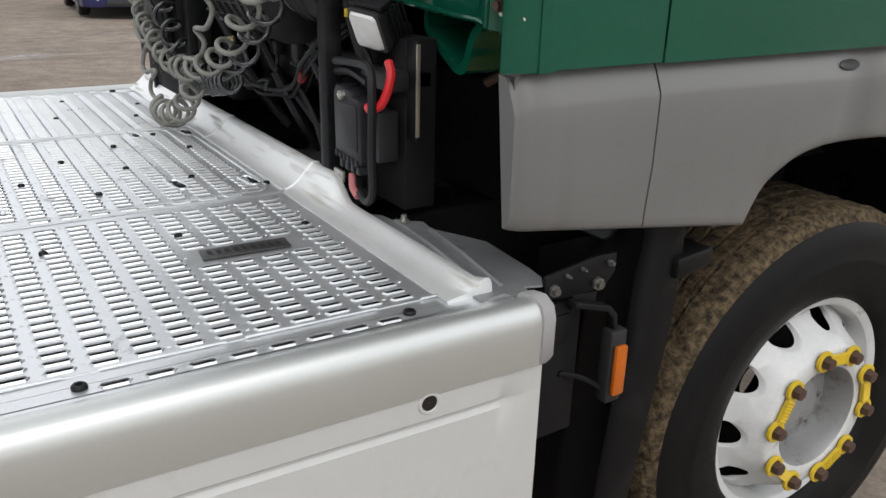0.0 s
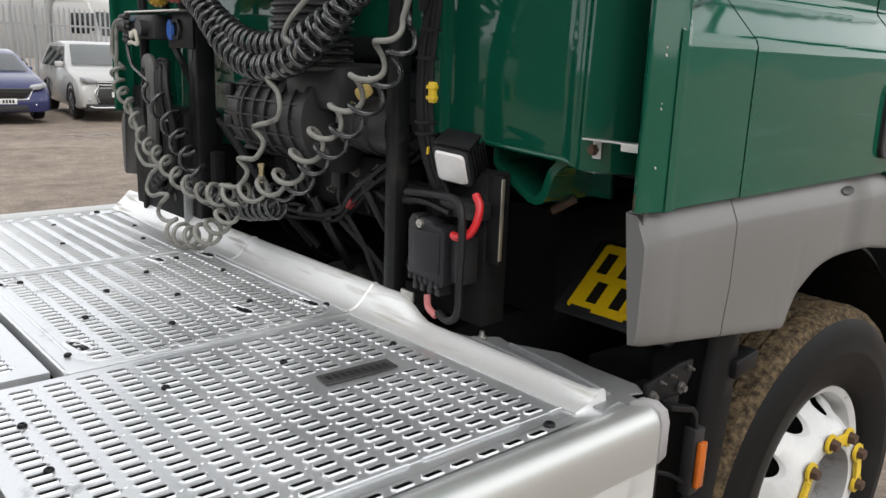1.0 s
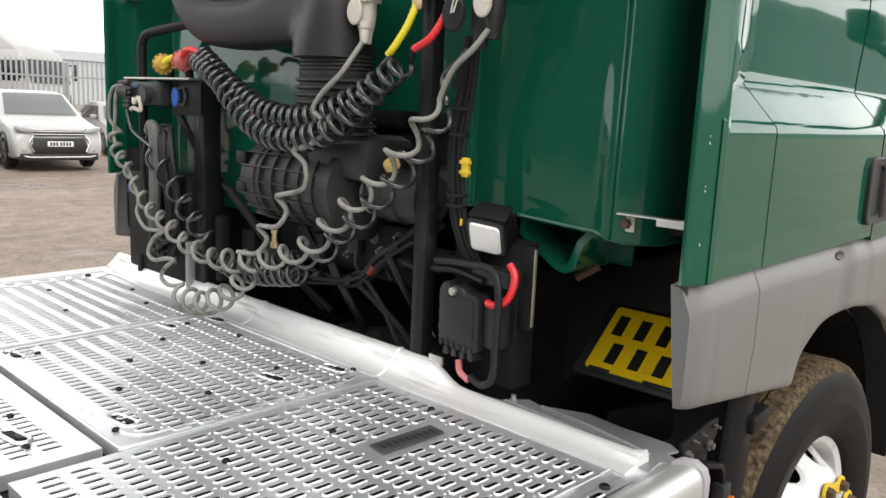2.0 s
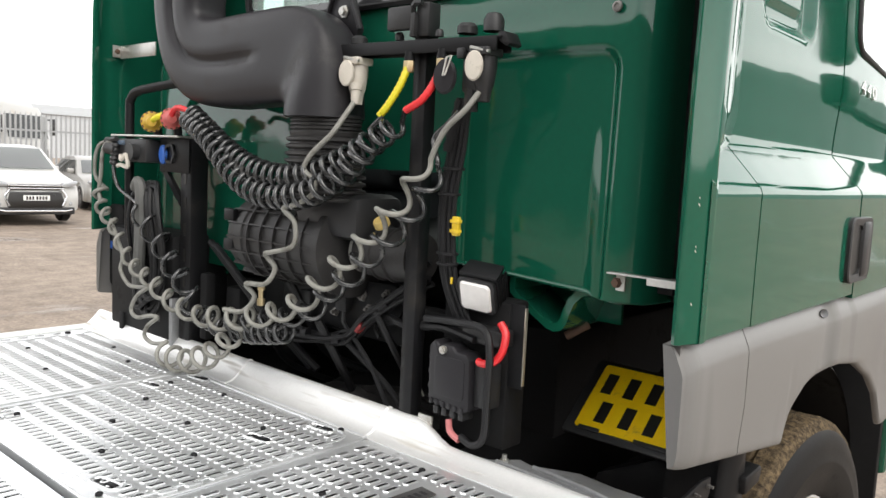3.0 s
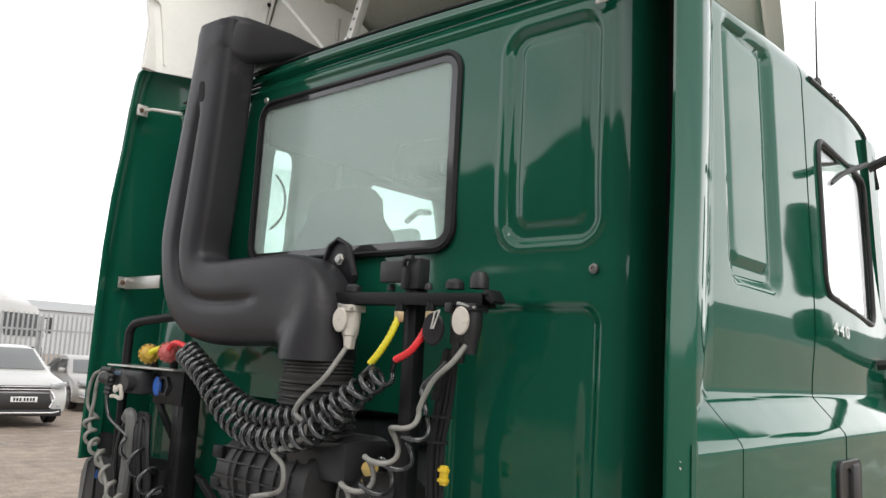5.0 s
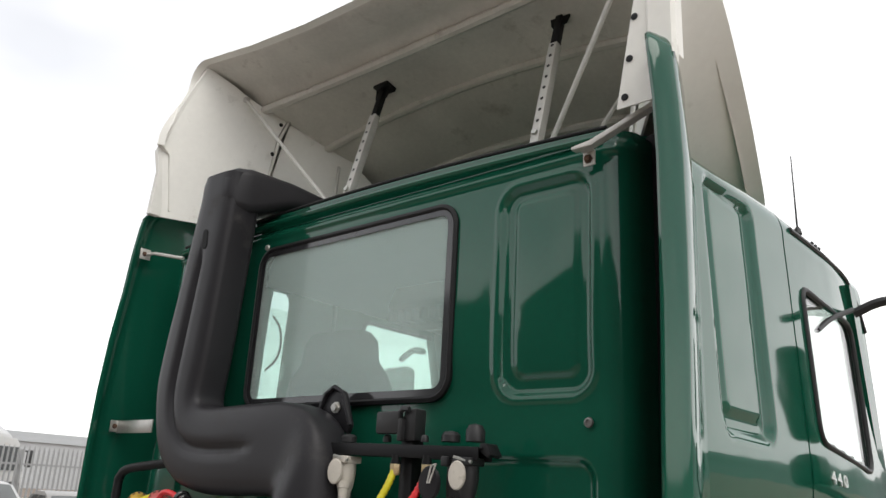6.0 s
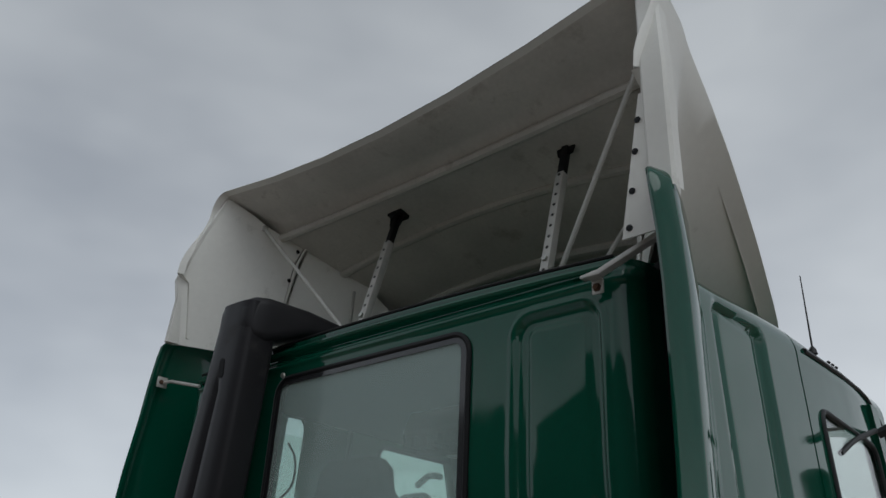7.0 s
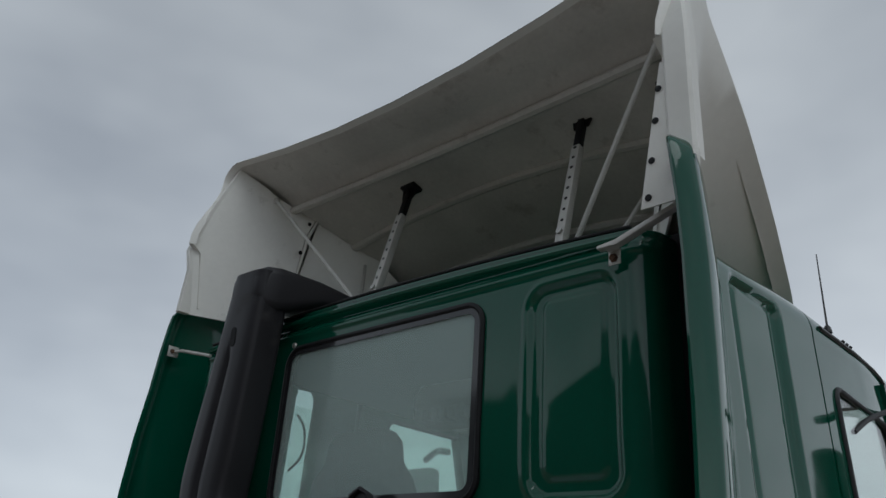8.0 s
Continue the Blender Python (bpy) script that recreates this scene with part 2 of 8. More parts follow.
def ground_material():
    m = bpy.data.materials.new("muddy_hardcore")
    m.use_nodes = True
    n, l = m.node_tree.nodes, m.node_tree.links
    b = n["Principled BSDF"]
    co = n.new("ShaderNodeTexCoord")
    big, mid, fine = (n.new("ShaderNodeTexNoise") for _ in range(3))
    mp = n.new("ShaderNodeMapping")
    mp.inputs["Scale"].default_value = (1.0, 0.35, 1.0)
    l.new(co.outputs["Object"], mp.inputs["Vector"])
    for k, s, d in ((big, 0.5, 6), (mid, 3.0, 8), (fine, 28.0, 6)):
        k.inputs["Scale"].default_value, k.inputs["Detail"].default_value = s, d
        k.inputs["Roughness"].default_value = 0.65
        l.new((mp if k is big else co).outputs[0 if k is big else "Object"], k.inputs["Vector"])
    r = n.new("ShaderNodeValToRGB")
    e = r.color_ramp.elements
    e[0].position, e[0].color = 0.30, (0.095, 0.070, 0.053, 1)
    e[1].position, e[1].color = 0.70, (0.37, 0.30, 0.24, 1)
    mix = n.new("ShaderNodeMath")
    mix.operation = "MULTIPLY_ADD"
    mix.inputs[1].default_value = 0.5
    l.new(mid.outputs["Fac"], mix.inputs[0])
    h = n.new("ShaderNodeMath")
    h.operation = "MULTIPLY"
    h.inputs[1].default_value = 0.5
    l.new(big.outputs["Fac"], h.inputs[0])
    l.new(h.outputs[0], mix.inputs[2])
    l.new(mix.outputs[0], r.inputs[0])
    mu = n.new("ShaderNodeMixRGB")
    mu.blend_type, mu.inputs[0].default_value = "MULTIPLY", 0.7
    fr = n.new("ShaderNodeMapRange")
    fr.inputs["From Min"].default_value, fr.inputs["From Max"].default_value = 0.3, 0.7
    fr.inputs["To Min"].default_value, fr.inputs["To Max"].default_value = 0.5, 1.35
    l.new(fine.outputs["Fac"], fr.inputs["Value"])
    l.new(r.outputs[0], mu.inputs[1])
    l.new(fr.outputs[0], mu.inputs[2])
    l.new(mu.outputs[0], b.inputs["Base Color"])
    wet = n.new("ShaderNodeMapRange")
    wet.inputs["From Min"].default_value, wet.inputs["From Max"].default_value = 0.36, 0.44
    wet.inputs["To Min"].default_value, wet.inputs["To Max"].default_value = 0.12, 0.85
    l.new(big.outputs["Fac"], wet.inputs["Value"])
    l.new(wet.outputs[0], b.inputs["Roughness"])
    bp = n.new("ShaderNodeBump")
    bp.inputs["Strength"].default_value, bp.inputs["Distance"].default_value = 0.5, 0.03
    l.new(fine.outputs["Fac"], bp.inputs["Height"])
    l.new(bp.outputs[0], b.inputs["Normal"])
    return m


GROUND = ground_material()


# ---- mesh tools ----
class Geo:
    """Collects vertices and faces of one mesh."""

    def __init__(self):
        self.v, self.f = [], []

    def add(self, vs, fs):
        o = len(self.v)
        self.v += [tuple(p) for p in vs]
        self.f += [tuple(i + o for i in q) for q in fs]
        return self

    def bm(self, b, m=None):
        b.verts.index_update()
        return self.add([(m @ v.co if m else v.co) for v in b.verts], [[v.index for v in q.verts] for q in b.faces])

    def box(self, x0, x1, y0, y1, z0, z1, bev=0.0, m=None, seg=2):
        b = bmesh.new()
        bmesh.ops.create_cube(b, size=1.0, matrix=Matrix.Translation(((x0 + x1) / 2, (y0 + y1) / 2, (z0 + z1) / 2)) @ Matrix.Diagonal((x1 - x0, y1 - y0, z1 - z0, 1)))
        if bev:
            bmesh.ops.bevel(b, geom=b.edges[:], offset=bev, segments=seg, affect="EDGES", profile=0.5)
        self.bm(b, m)
        b.free()
        return self

    def prism(self, poly, axis, lo, hi, bev=0.0, m=None, seg=2):
        b = bmesh.new()
        put = {"x": lambda p, h: (h, p[0], p[1]), "y": lambda p, h: (p[0], h, p[1]), "z": lambda p, h: (p[0], p[1], h)}[axis]
        a = [b.verts.new(put(p, lo)) for p in poly]
        c = [b.verts.new(put(p, hi)) for p in poly]
        b.faces.new(a)
        b.faces.new(c[::-1])
        for i in range(len(poly)):
            j = (i + 1) % len(poly)
            b.faces.new((a[i], c[i], c[j], a[j]))
        bmesh.ops.recalc_face_normals(b, faces=b.faces[:])
        if bev:
            bmesh.ops.bevel(b, geom=b.edges[:], offset=bev, segments=seg, affect="EDGES", profile=0.5)
        self.bm(b, m)
        b.free()
        return self

    def tube(self, pts, r, n=8, closed=False):
        pts = [Vector(p) for p in pts]
        k = len(pts)
        rs = r if isinstance(r, (list, tuple)) else [r] * k
        tans = []
        for i in range(k):
            a, b = (pts[i - 1] if i or closed else pts[i]), (pts[(i + 1) % k] if i < k - 1 or closed else pts[i])
            tans.append((b - a).normalized())
        up = Vector((0, 0, 1)) if abs(tans[0].z) < 0.9 else Vector((1, 0, 0))
        nrm = (up - tans[0] * up.dot(tans[0])).normalized()
        vs, fs = [], []
        for i in range(k):
            nrm = (nrm - tans[i] * nrm.dot(tans[i])).normalized()
            bi = tans[i].cross(nrm)
            for j in range(n):
                a = 2 * math.pi * j / n
                vs.append(pts[i] + (nrm * math.cos(a) + bi * math.sin(a)) * rs[i])
        for i in range(k if closed else k - 1):
            for j in range(n):
                q = (i + 1) % k
                fs.append((i * n + j, i * n + (j + 1) % n, q * n + (j + 1) % n, q * n + j))
        if not closed:
            fs += [tuple(range(n))[::-1], tuple((k - 1) * n + j for j in range(n))]
        return self.add(vs, fs)

    def lathe(self, prof, m, n=32, cap=False):
        """Turns (height, radius) pairs round the z axis of the pose m."""
        vs, fs = [], []
        for h, r in prof:
            vs += [m @ Vector((r * math.cos(2 * math.pi * j / n), r * math.sin(2 * math.pi * j / n), h)) for j in range(n)]
        for i in range(len(prof) - 1):
            for j in range(n):
                fs.append((i * n + j, i * n + (j + 1) % n, (i + 1) * n + (j + 1) % n, (i + 1) * n + j))
        if cap:
            fs += [tuple(range(n))[::-1], tuple((len(prof) - 1) * n + j for j in range(n))]
        return self.add(vs, fs)

    def loft(self, loops, closed=True, caps=False):
        k = len(loops[0])
        vs = [p for q in loops for p in q]
        fs = []
        for i in range(len(loops) - 1):
            for j in range(k if closed else k - 1):
                fs.append((i * k + j, i * k + (j + 1) % k, (i + 1) * k + (j + 1) % k, (i + 1) * k + j))
        if caps:
            fs += [tuple(range(k))[::-1], tuple((len(loops) - 1) * k + j for j in range(k))]
        return self.add(vs, fs)

    def cell(self, outer, rings, put):
        """A flat cell with a hole: loops of equal length from the cell's edge to the hole, each point laid by put."""
        return self.loft([[put(p) for p in q] for q in (outer, *rings)])


def part(name, g, material, parent=None, label="", angle=38, place=None, splay=False, weld=0.0):
    """One mesh object from a Geo, under a thing or a part."""
    me = bpy.data.meshes.new(name)
    if splay:
        g.v = [(x + 0.040 * (x + 0.4) / 1.5 * (y + 0.345) if y < -0.345 and x > -0.4 else x, y, z) for x, y, z in g.v]
    me.from_pydata([tuple(p) for p in g.v], [], g.f)
    b = bmesh.new()
    b.from_mesh(me)
    if weld:
        bmesh.ops.remove_doubles(b, verts=b.verts[:], dist=weld)
    bmesh.ops.recalc_face_normals(b, faces=b.faces[:])
    b.to_mesh(me)
    b.free()
    me.polygons.foreach_set("use_smooth", [True] * len(me.polygons))
    me.set_sharp_from_angle(angle=radians(angle))
    me.materials.append(material)
    ob = new(name, me)
    if place is not None:
        ob.matrix_world = place
    if parent is not None:
        ob.parent = parent
        if place is None:
            ob.matrix_parent_inverse = parent.matrix_world.inverted()
    if label:
        ob["label"] = label
    return ob


def again(ob, m, parent=None):
    """A second object on the same mesh."""
    c = new(ob.name.split(".")[0], ob.data)
    c.matrix_world = m
    c.parent = parent if parent is not None else ob.parent
    return c


def smooth_path(pts, n=8):
    """Points on a smooth curve through pts."""
    p = [Vector(q) for q in pts]
    p = [p[0] * 2 - p[1], *p, p[-1] * 2 - p[-2]]
    out = []
    for i in range(1, len(p) - 2):
        for k in range(n):
            t = k / n
            a, b, c, d = p[i - 1], p[i], p[i + 1], p[i + 2]
            out.append(0.5 * (2 * b + (c - a) * t + (2 * a - 5 * b + 4 * c - d) * t * t + (3 * b - a - 3 * c + d) * t ** 3))
    out.append(p[-2])
    return out


def coil(pts, radius, turns, per=14, phase=0.0, wob=0.0, warp=1.0):
    """A helix round a smooth path; radius may be a list of one for each point."""
    path = smooth_path(pts, 12)
    rl = radius if isinstance(radius, (list, tuple)) else [radius] * len(pts)
    lens = [0.0]
    for a, b in zip(path, path[1:]):
        lens.append(lens[-1] + (b - a).length)
    out, n = [], turns * per
    for i in range(n + 1):
        s = lens[-1] * (i / n) ** warp
        k = min(max(int(np.searchsorted(lens, s)), 1), len(path) - 1)
        f = (s - lens[k - 1]) / max(1e-6, lens[k] - lens[k - 1])
        c = path[k - 1].lerp(path[k], f)
        t = (path[k] - path[k - 1]).normalized()
        side = Vector((0, 1, 0))
        side = (side - t * side.dot(t)).normalized()
        up = t.cross(side)
        u = (i / n) ** warp * (len(rl) - 1)
        q = min(int(u), len(rl) - 2)
        r = rl[q] + (rl[q + 1] - rl[q]) * (u - q)
        r *= 1 + wob * noise.noise(Vector((i * 0.05, phase, 3.1)))
        a = 2 * math.pi * i / per + phase
        out.append(c + (side * math.cos(a) + up * math.sin(a)) * r)
    return out


def rbox2(x0, x1, y0, y1, r, n=5):
    """The corners of a rounded rectangle, in order."""
    out = []
    for cx, cy, a0 in ((x1 - r, y1 - r, 0), (x0 + r, y1 - r, 90), (x0 + r, y0 + r, 180), (x1 - r, y0 + r, 270)):
        for k in range(n + 1):
            a = radians(a0 + 90 * k / n)
            out.append((cx + r * math.cos(a), cy + r * math.sin(a)))
    return out


def smoothstep(a, b, x):
    t = min(1.0, max(0.0, (x - a) / (b - a)))
    return t * t * (3 - 2 * t)


def rect_dist(x, z, x0, x1, z0, z1, r):
    """Signed distance to a rounded rectangle, negative inside."""
    dx = abs(x - (x0 + x1) / 2) - (x1 - x0) / 2 + r
    dz = abs(z - (z0 + z1) / 2) - (z1 - z0) / 2 + r
    return math.hypot(max(dx, 0), max(dz, 0)) + min(max(dx, dz), 0) - r


# ---- ground ----
def build_ground():
    ax = [0.0]
    step = 0.22
    while ax[-1] < 1800:
        ax.append(ax[-1] + step)
        step *= 1.085
    axis = [-a for a in ax[:0:-1]] + ax
    g = Geo()
    n = len(axis)
    vs = []
    for y in axis:
        for x in axis:
            d = math.hypot(x + 8, y - 2)
            h = 0.035 * noise.fractal(Vector((x * 0.45, y * 0.45, 0)), 1.0, 2.0, 4) * min(1, 60 / (d + 1))
            vs.append((x - 8, y + 2, h - 0.03))
    fs = [(j * n + i, j * n + i + 1, (j + 1) * n + i + 1, (j + 1) * n + i) for j in range(n - 1) for i in range(n - 1)]
    g.add(vs, fs)
    return tagged(part("ground", g, GROUND), "rutted brown mud and stone yard with wet patches", "ground", kind="structure")


build_ground()

# ---- the lorry ----
lorry = tagged(new("lorry"), "dark green tractor lorry with grey wheel-arch panel and white roof deflector", "lorry")
DECK = 1.03
WALL = -0.15


# -- catwalk --
def slot_cells(g, x0, x1, y0, y1, z, skip=lambda x, y: False, px=0.0275, py=0.057, ox=1.031, oy=-0.859, rim=0.0026):
    """A perforated sheet: each cell has a slot with a pressed-up rim; plain cells where skip says so."""
    i0, i1 = math.ceil((ox - x1) / px - 0.5), math.floor((ox - x0) / px + 0.5)
    j0, j1 = math.ceil((y0 - oy) / py - 0.5), math.floor((y1 - oy) / py + 0.5)
    for i in range(i0, i1 + 1):
        for j in range(j0, j1 + 1):
            cx, cy = ox - i * px, oy + j * py
            a0, a1 = max(x0, cx - px / 2), min(x1, cx + px / 2)
            b0, b1 = max(y0, cy - py / 2), min(y1, cy + py / 2)
            if a1 - a0 < 1e-4 or b1 - b0 < 1e-4:
                continue
            if a1 - a0 < px * 0.98 or b1 - b0 < py * 0.98 or skip(cx, cy):
                g.add([(a0, b0, z), (a1, b0, z), (a1, b1, z), (a0, b1, z)], [(0, 1, 2, 3)])
                continue
            outer = [(a0, cy), (a0, b0), (cx, b0), (a1, b0), (a1, cy), (a1, b1), (cx, b1), (a0, b1)]

            def stad(w, h):
                q = h - w * 0.7
                return [(cx - w, cy), (cx - w, cy - q), (cx, cy - h), (cx + w, cy - q), (cx + w, cy), (cx + w, cy + q), (cx, cy + h), (cx - w, cy + q)]

            g.loft([[(p[0], p[1], z) for p in outer], [(p[0], p[1], z) for p in stad(0.0090, 0.0222)],
                    [(p[0], p[1], z + rim) for p in stad(0.0070, 0.0202)], [(p[0], p[1], z + rim * 0.9) for p in stad(0.0056, 0.0188)],
                    [(p[0], p[1], z) for p in stad(0.0053, 0.0185)]])


def dimples(g, x0, x1, y0, y1, z, seed):
    rnd = random.Random(seed)
    py, oy = 0.057, -0.859
    j0, j1 = math.ceil((y0 - oy) / py), math.floor((y1 - oy) / py)
    for j in range(j0, j1):
        y = oy + (j + 0.5) * py
        x = x0 + 0.03 + 0.055 * (j % 2)
        while x < x1 - 0.02:
            r = 0.0036
            g.lathe([(0, r), (0.0007, r * 0.8), (-0.0002, 0.0004)], Matrix.Translation((x + rnd.uniform(-0.002, 0.002), y, z)), 7)
            x += 0.11


def deck_bolt(parent, x, y, z=DECK, r=0.0078):
    g = Geo()
    m = Matrix.Translation((x, y, z))
    g.lathe([(-0.002, r), (0.004, r), (0.0065, r * 0.8), (0.0068, r * 0.45), (0.004, r * 0.4), (0.004, 0.0005)], m, 14)
    part("bolt", g, BLACKM, parent, "black bolt head", splay=True)


def deck_clip(parent, x, y, ang):
    """A recessed latch in a pressed dish."""
    m = Matrix.Translation((x, y, DECK)) @ Matrix.Rotation(radians(ang), 4, "Z")
    g = Geo()
    g.loft([[m @ Vector((p[0], p[1], h)) for p in rbox2(-a, a, -b, b, min(a, b) * 0.95)] for a, b, h in
            ((0.048, 0.020, 0.0005), (0.044, 0.016, 0.0045), (0.040, 0.0125, 0.004), (0.038, 0.0105, 0.001))])
    part("latch_dish", g, ALU, parent, splay=True)
    g = Geo()
    g.prism(rbox2(-0.036, 0.036, -0.0095, 0.0095, 0.009), "z", 0.0008, 0.0016, 0, m)
    part("latch_slot", g, CHASSIS, parent, "dark latch slot", splay=True)
    g = Geo()
    g.box(0.004, 0.034, -0.006, 0.006, 0.001, 0.007, 0.002, m)
    part("latch", g, BLACKM, parent, splay=True)


def build_deck():
    def label_zone(x, y):
        return 0.69 < x < 0.77 and -0.65 < y < -0.455

    defs = [("deck_plate", 0.418, 1.078, -2.2, -1.218, DECK - 0.003, lambda x, y: y > -1.29, [], []),
            ("deck_plate", 0.418, 1.078, -1.196, -0.345, DECK, lambda x, y: label_zone(x, y) or y < -1.165, [(0.587, -0.876), (0.603, -0.64), (0.646, -0.397), (0.78, -1.13), (1.0, -1.15), (0.60, -1.12)], []),
            ("deck_plate", -0.386, 0.4155, -1.0, -0.345, DECK + 0.001, lambda x, y: x > 0.372 or x < -0.352 or y < -0.955 or y > -0.4,
             [(0.20, -0.50), (-0.30, -0.47), (0.33, -0.36), (0.05, -0.62), (-0.08, -0.75), (-0.20, -0.60), (0.10, -0.86), (-0.10, -0.42), (0.25, -0.72), (0.32, -0.965), (-0.28, -0.90)],
             [(0.246, -0.545, 8), (0.285, -0.385, 6), (-0.325, -0.52, 8), (0.275, -0.93, 8), (-0.30, -0.375, 6), (-0.31, -0.95, 8)]),
            ("deck_plate", -0.386, 0.372, -2.2, -1.014, DECK - 0.004, lambda x, y: x > 0.32 or y > -1.07, [(0.28, -1.12), (0.1, -1.09), (-0.2, -1.10)], [(0.22, -1.12, 8)]),
            ("deck_plate", -1.078, -0.3885, -2.2, -0.345, DECK, lambda x, y: False, [(-0.60, -0.45), (-0.62, -0.9), (-0.95, -0.62), (-0.8, -0.40), (-0.66, -0.68)], [])]
    seed = 1
    for name, x0, x1, y0, y1, z, skip, bolts, clips in defs:
        g = Geo()
        slot_cells(g, x0, x1, y0, y1, z, skip)
        dimples(g, x0, x1, max(y0, -1.5), y1, z, seed)
        # folded edges
        for a in ((x0, x0 + 0.002), (x1 - 0.002, x1)):
            g.box(a[0], a[1], y0, y1, z - 0.03, z - 0.0005)
        for b in ((y0, y0 + 0.002), (y1 - 0.002, y1)):
            g.box(x0 + 0.002, x1 - 0.002, b[0], b[1], z - 0.03, z - 0.0005)
        p = part(name, g, ALU, lorry, "perforated aluminium deck plate with rows of raised slots", 30, splay=True)
        for x, y in bolts:
            deck_bolt(p, x, y, z)
        for x, y, a in clips:
            deck_clip(p, x, y, a)
        seed += 1
        if x0 == 0.418 and y1 > -1:
            g = Geo()
            g.prism([(0.708, -0.632), (0.755, -0.637), (0.760, -0.472), (0.713, -0.467)], "z", DECK + 0.0028, DECK + 0.006, 0.0012)
            tag = part("rating_plate", g, mat("dark_name_plate", (0.075, 0.073, 0.072), 0.45, 0.5, 0.15, 14, 120, 0.04), p, "dull dark metal plate", splay=True)
            g = Geo()
            for k in range(9):
                g.box(0.722 + 0.001 * k, 0.742 + 0.001 * k, -0.622 + 0.016 * k, -0.613 + 0.016 * k, DECK + 0.006, DECK + 0.0064)
            part("engraving", g, DUCT, tag, splay=True)
        if x0 == -0.386 and y0 == -1.0:
            # pressed bead round the middle plate
            g = Geo()
            loop = [(p[0], p[1], z + 0.0005) for p in rbox2(x0 + 0.035, x1 - 0.035, y0 + 0.04, y1 - 0.02, 0.05, 6)]
            g.tube(loop, 0.0035, 6, True)
            loop = [(p[0], p[1], z) for p in rbox2(x0 + 0.004, x1 - 0.004, y0 + 0.004, y1 + 0.0, 0.01, 3)]
            g.tube(loop, 0.0045, 6, True)
            part("edge_bead", g, ALU, p, splay=True)
            g = Geo()
            slot_cells(g, 0.378, 0.4055, -0.94, -0.42, z + 0.0008, ox=0.392)
            part("perforated_edge", g, ALU, p, splay=True)

    for s in (1, -1):
        # side strip with one row of slots, its bead and the rail
        g = Geo()
        slot_cells(g, 1.1075, 1.1370, -0.887, -0.39, DECK - 0.002, ox=1.122)
        g.box(1.1075, 1.1370, -2.2, -0.887, DECK - 0.004, DECK - 0.002)
        g.box(1.1370, 1.152, -2.2, -0.24, DECK - 0.004, DECK - 0.002)
        g.box(1.0785, 1.1075, -2.2, -0.30, DECK - 0.004, DECK - 0.002)
        g.box(1.1075, 1.1350, -0.39, -0.24, DECK - 0.004, DECK - 0.002)
        for a, b in ((-2.2, -1.02), (-0.995, -0.915), (-0.872, -0.70), (-0.672, -0.46), (-0.38, -0.345)):
            g.tube([(1.079, a, DECK), (1.079, a + 0.004, DECK + 0.001), (1.079, b - 0.004, DECK + 0.001), (1.079, b, DECK)], 0.0026, 8)
        g.v = [(s * p[0], p[1], p[2]) for p in g.v]
        strip = part("deck_edge_strip", g, ALU, lorry, "slotted aluminium edge strip", 30, splay=True)
        for y in (-0.901, -0.421, -1.4):
            deck_bolt(strip, s * 1.114, y, DECK - 0.002, 0.0105)
        g = Geo()
        prof = [(1.152, 0.985), (1.152, 1.0300), (1.157, 1.0330), (1.172, 1.0385), (1.186, 1.041), (1.198, 1.0390), (1.208, 1.032), (1.2135, 1.021),
                (1.216, 1.005), (1.2165, 0.985), (1.2165, 0.962), (1.2155, 0.9345), (1.209, 0.9335), (1.200, 0.940)]
        g.loft([[(s * x, y, z) for x, z in prof] for y in (-2.2, -0.236)], True, True)
        rail = part("side_rail", g, ALU_CAP, lorry, "rounded satin aluminium side rail", 30, splay=True)
        g = Geo()
        pts = [(1.146, 0.99), (1.146, 1.033), (1.158, 1.042), (1.190, 1.047), (1.212, 1.036), (1.2195, 1.015), (1.2195, 0.945), (1.21, 0.93), (1.18, 0.93)]
        g.loft([[(s * (1.16 + (x - 1.16) * k), y, 0.99 + (z - 0.99) * k) for x, z in pts] for y, k in
                ((-0.2355, 0.95), (-0.2345, 1.0), (-0.217, 1.0), (-0.209, 0.97), (-0.206, 0.90))], True, True)
        part("rail_end_cap", g, GREYP if s < 0 else mat("light_grey_cap", (0.33, 0.32, 0.32), 0.5, 0, 0.1, 5, 120, 0.04), rail, "moulded light grey end cap", splay=True)
        # skirt panel with a shoulder, a groove and a recessed fixing hole
        g = Geo()
        zs = [0.20, 0.45, 0.70, 0.80, 0.872, 0.880, 0.884, 0.892, 0.930, 0.945]
        ys = [-2.2, -1.6, -1.2, -0.9, -0.6, -0.45, -0.36, -0.315, -0.30, -0.27, -0.222, -0.212, -0.205]
        loops = []
        for y in ys:
            row = []
            for z in zs:
                x = 1.207 - 0.010 * smoothstep(0.6, 0.2, z)
                if abs(z - 0.882) < 0.0085 and y < -0.299:
                    x -= 0.006
                if z > 0.885:
                    x += 0.002 if y < -0.30 else 0
                x -= 0.018 * smoothstep(-0.222, -0.205, y) + (0.03 if y == ys[-1] else 0)
                row.append((s * x, y, z))
            loops.append(row)
        g.loft(loops, False)
        g.loft([[(s * (abs(p[0]) - 0.02), p[1], p[2]) for p in r] for r in loops], False)
        sk = part("side_skirt", g, WHITE, lorry, "smooth off-white plastic side skirt panel", 25, splay=True)
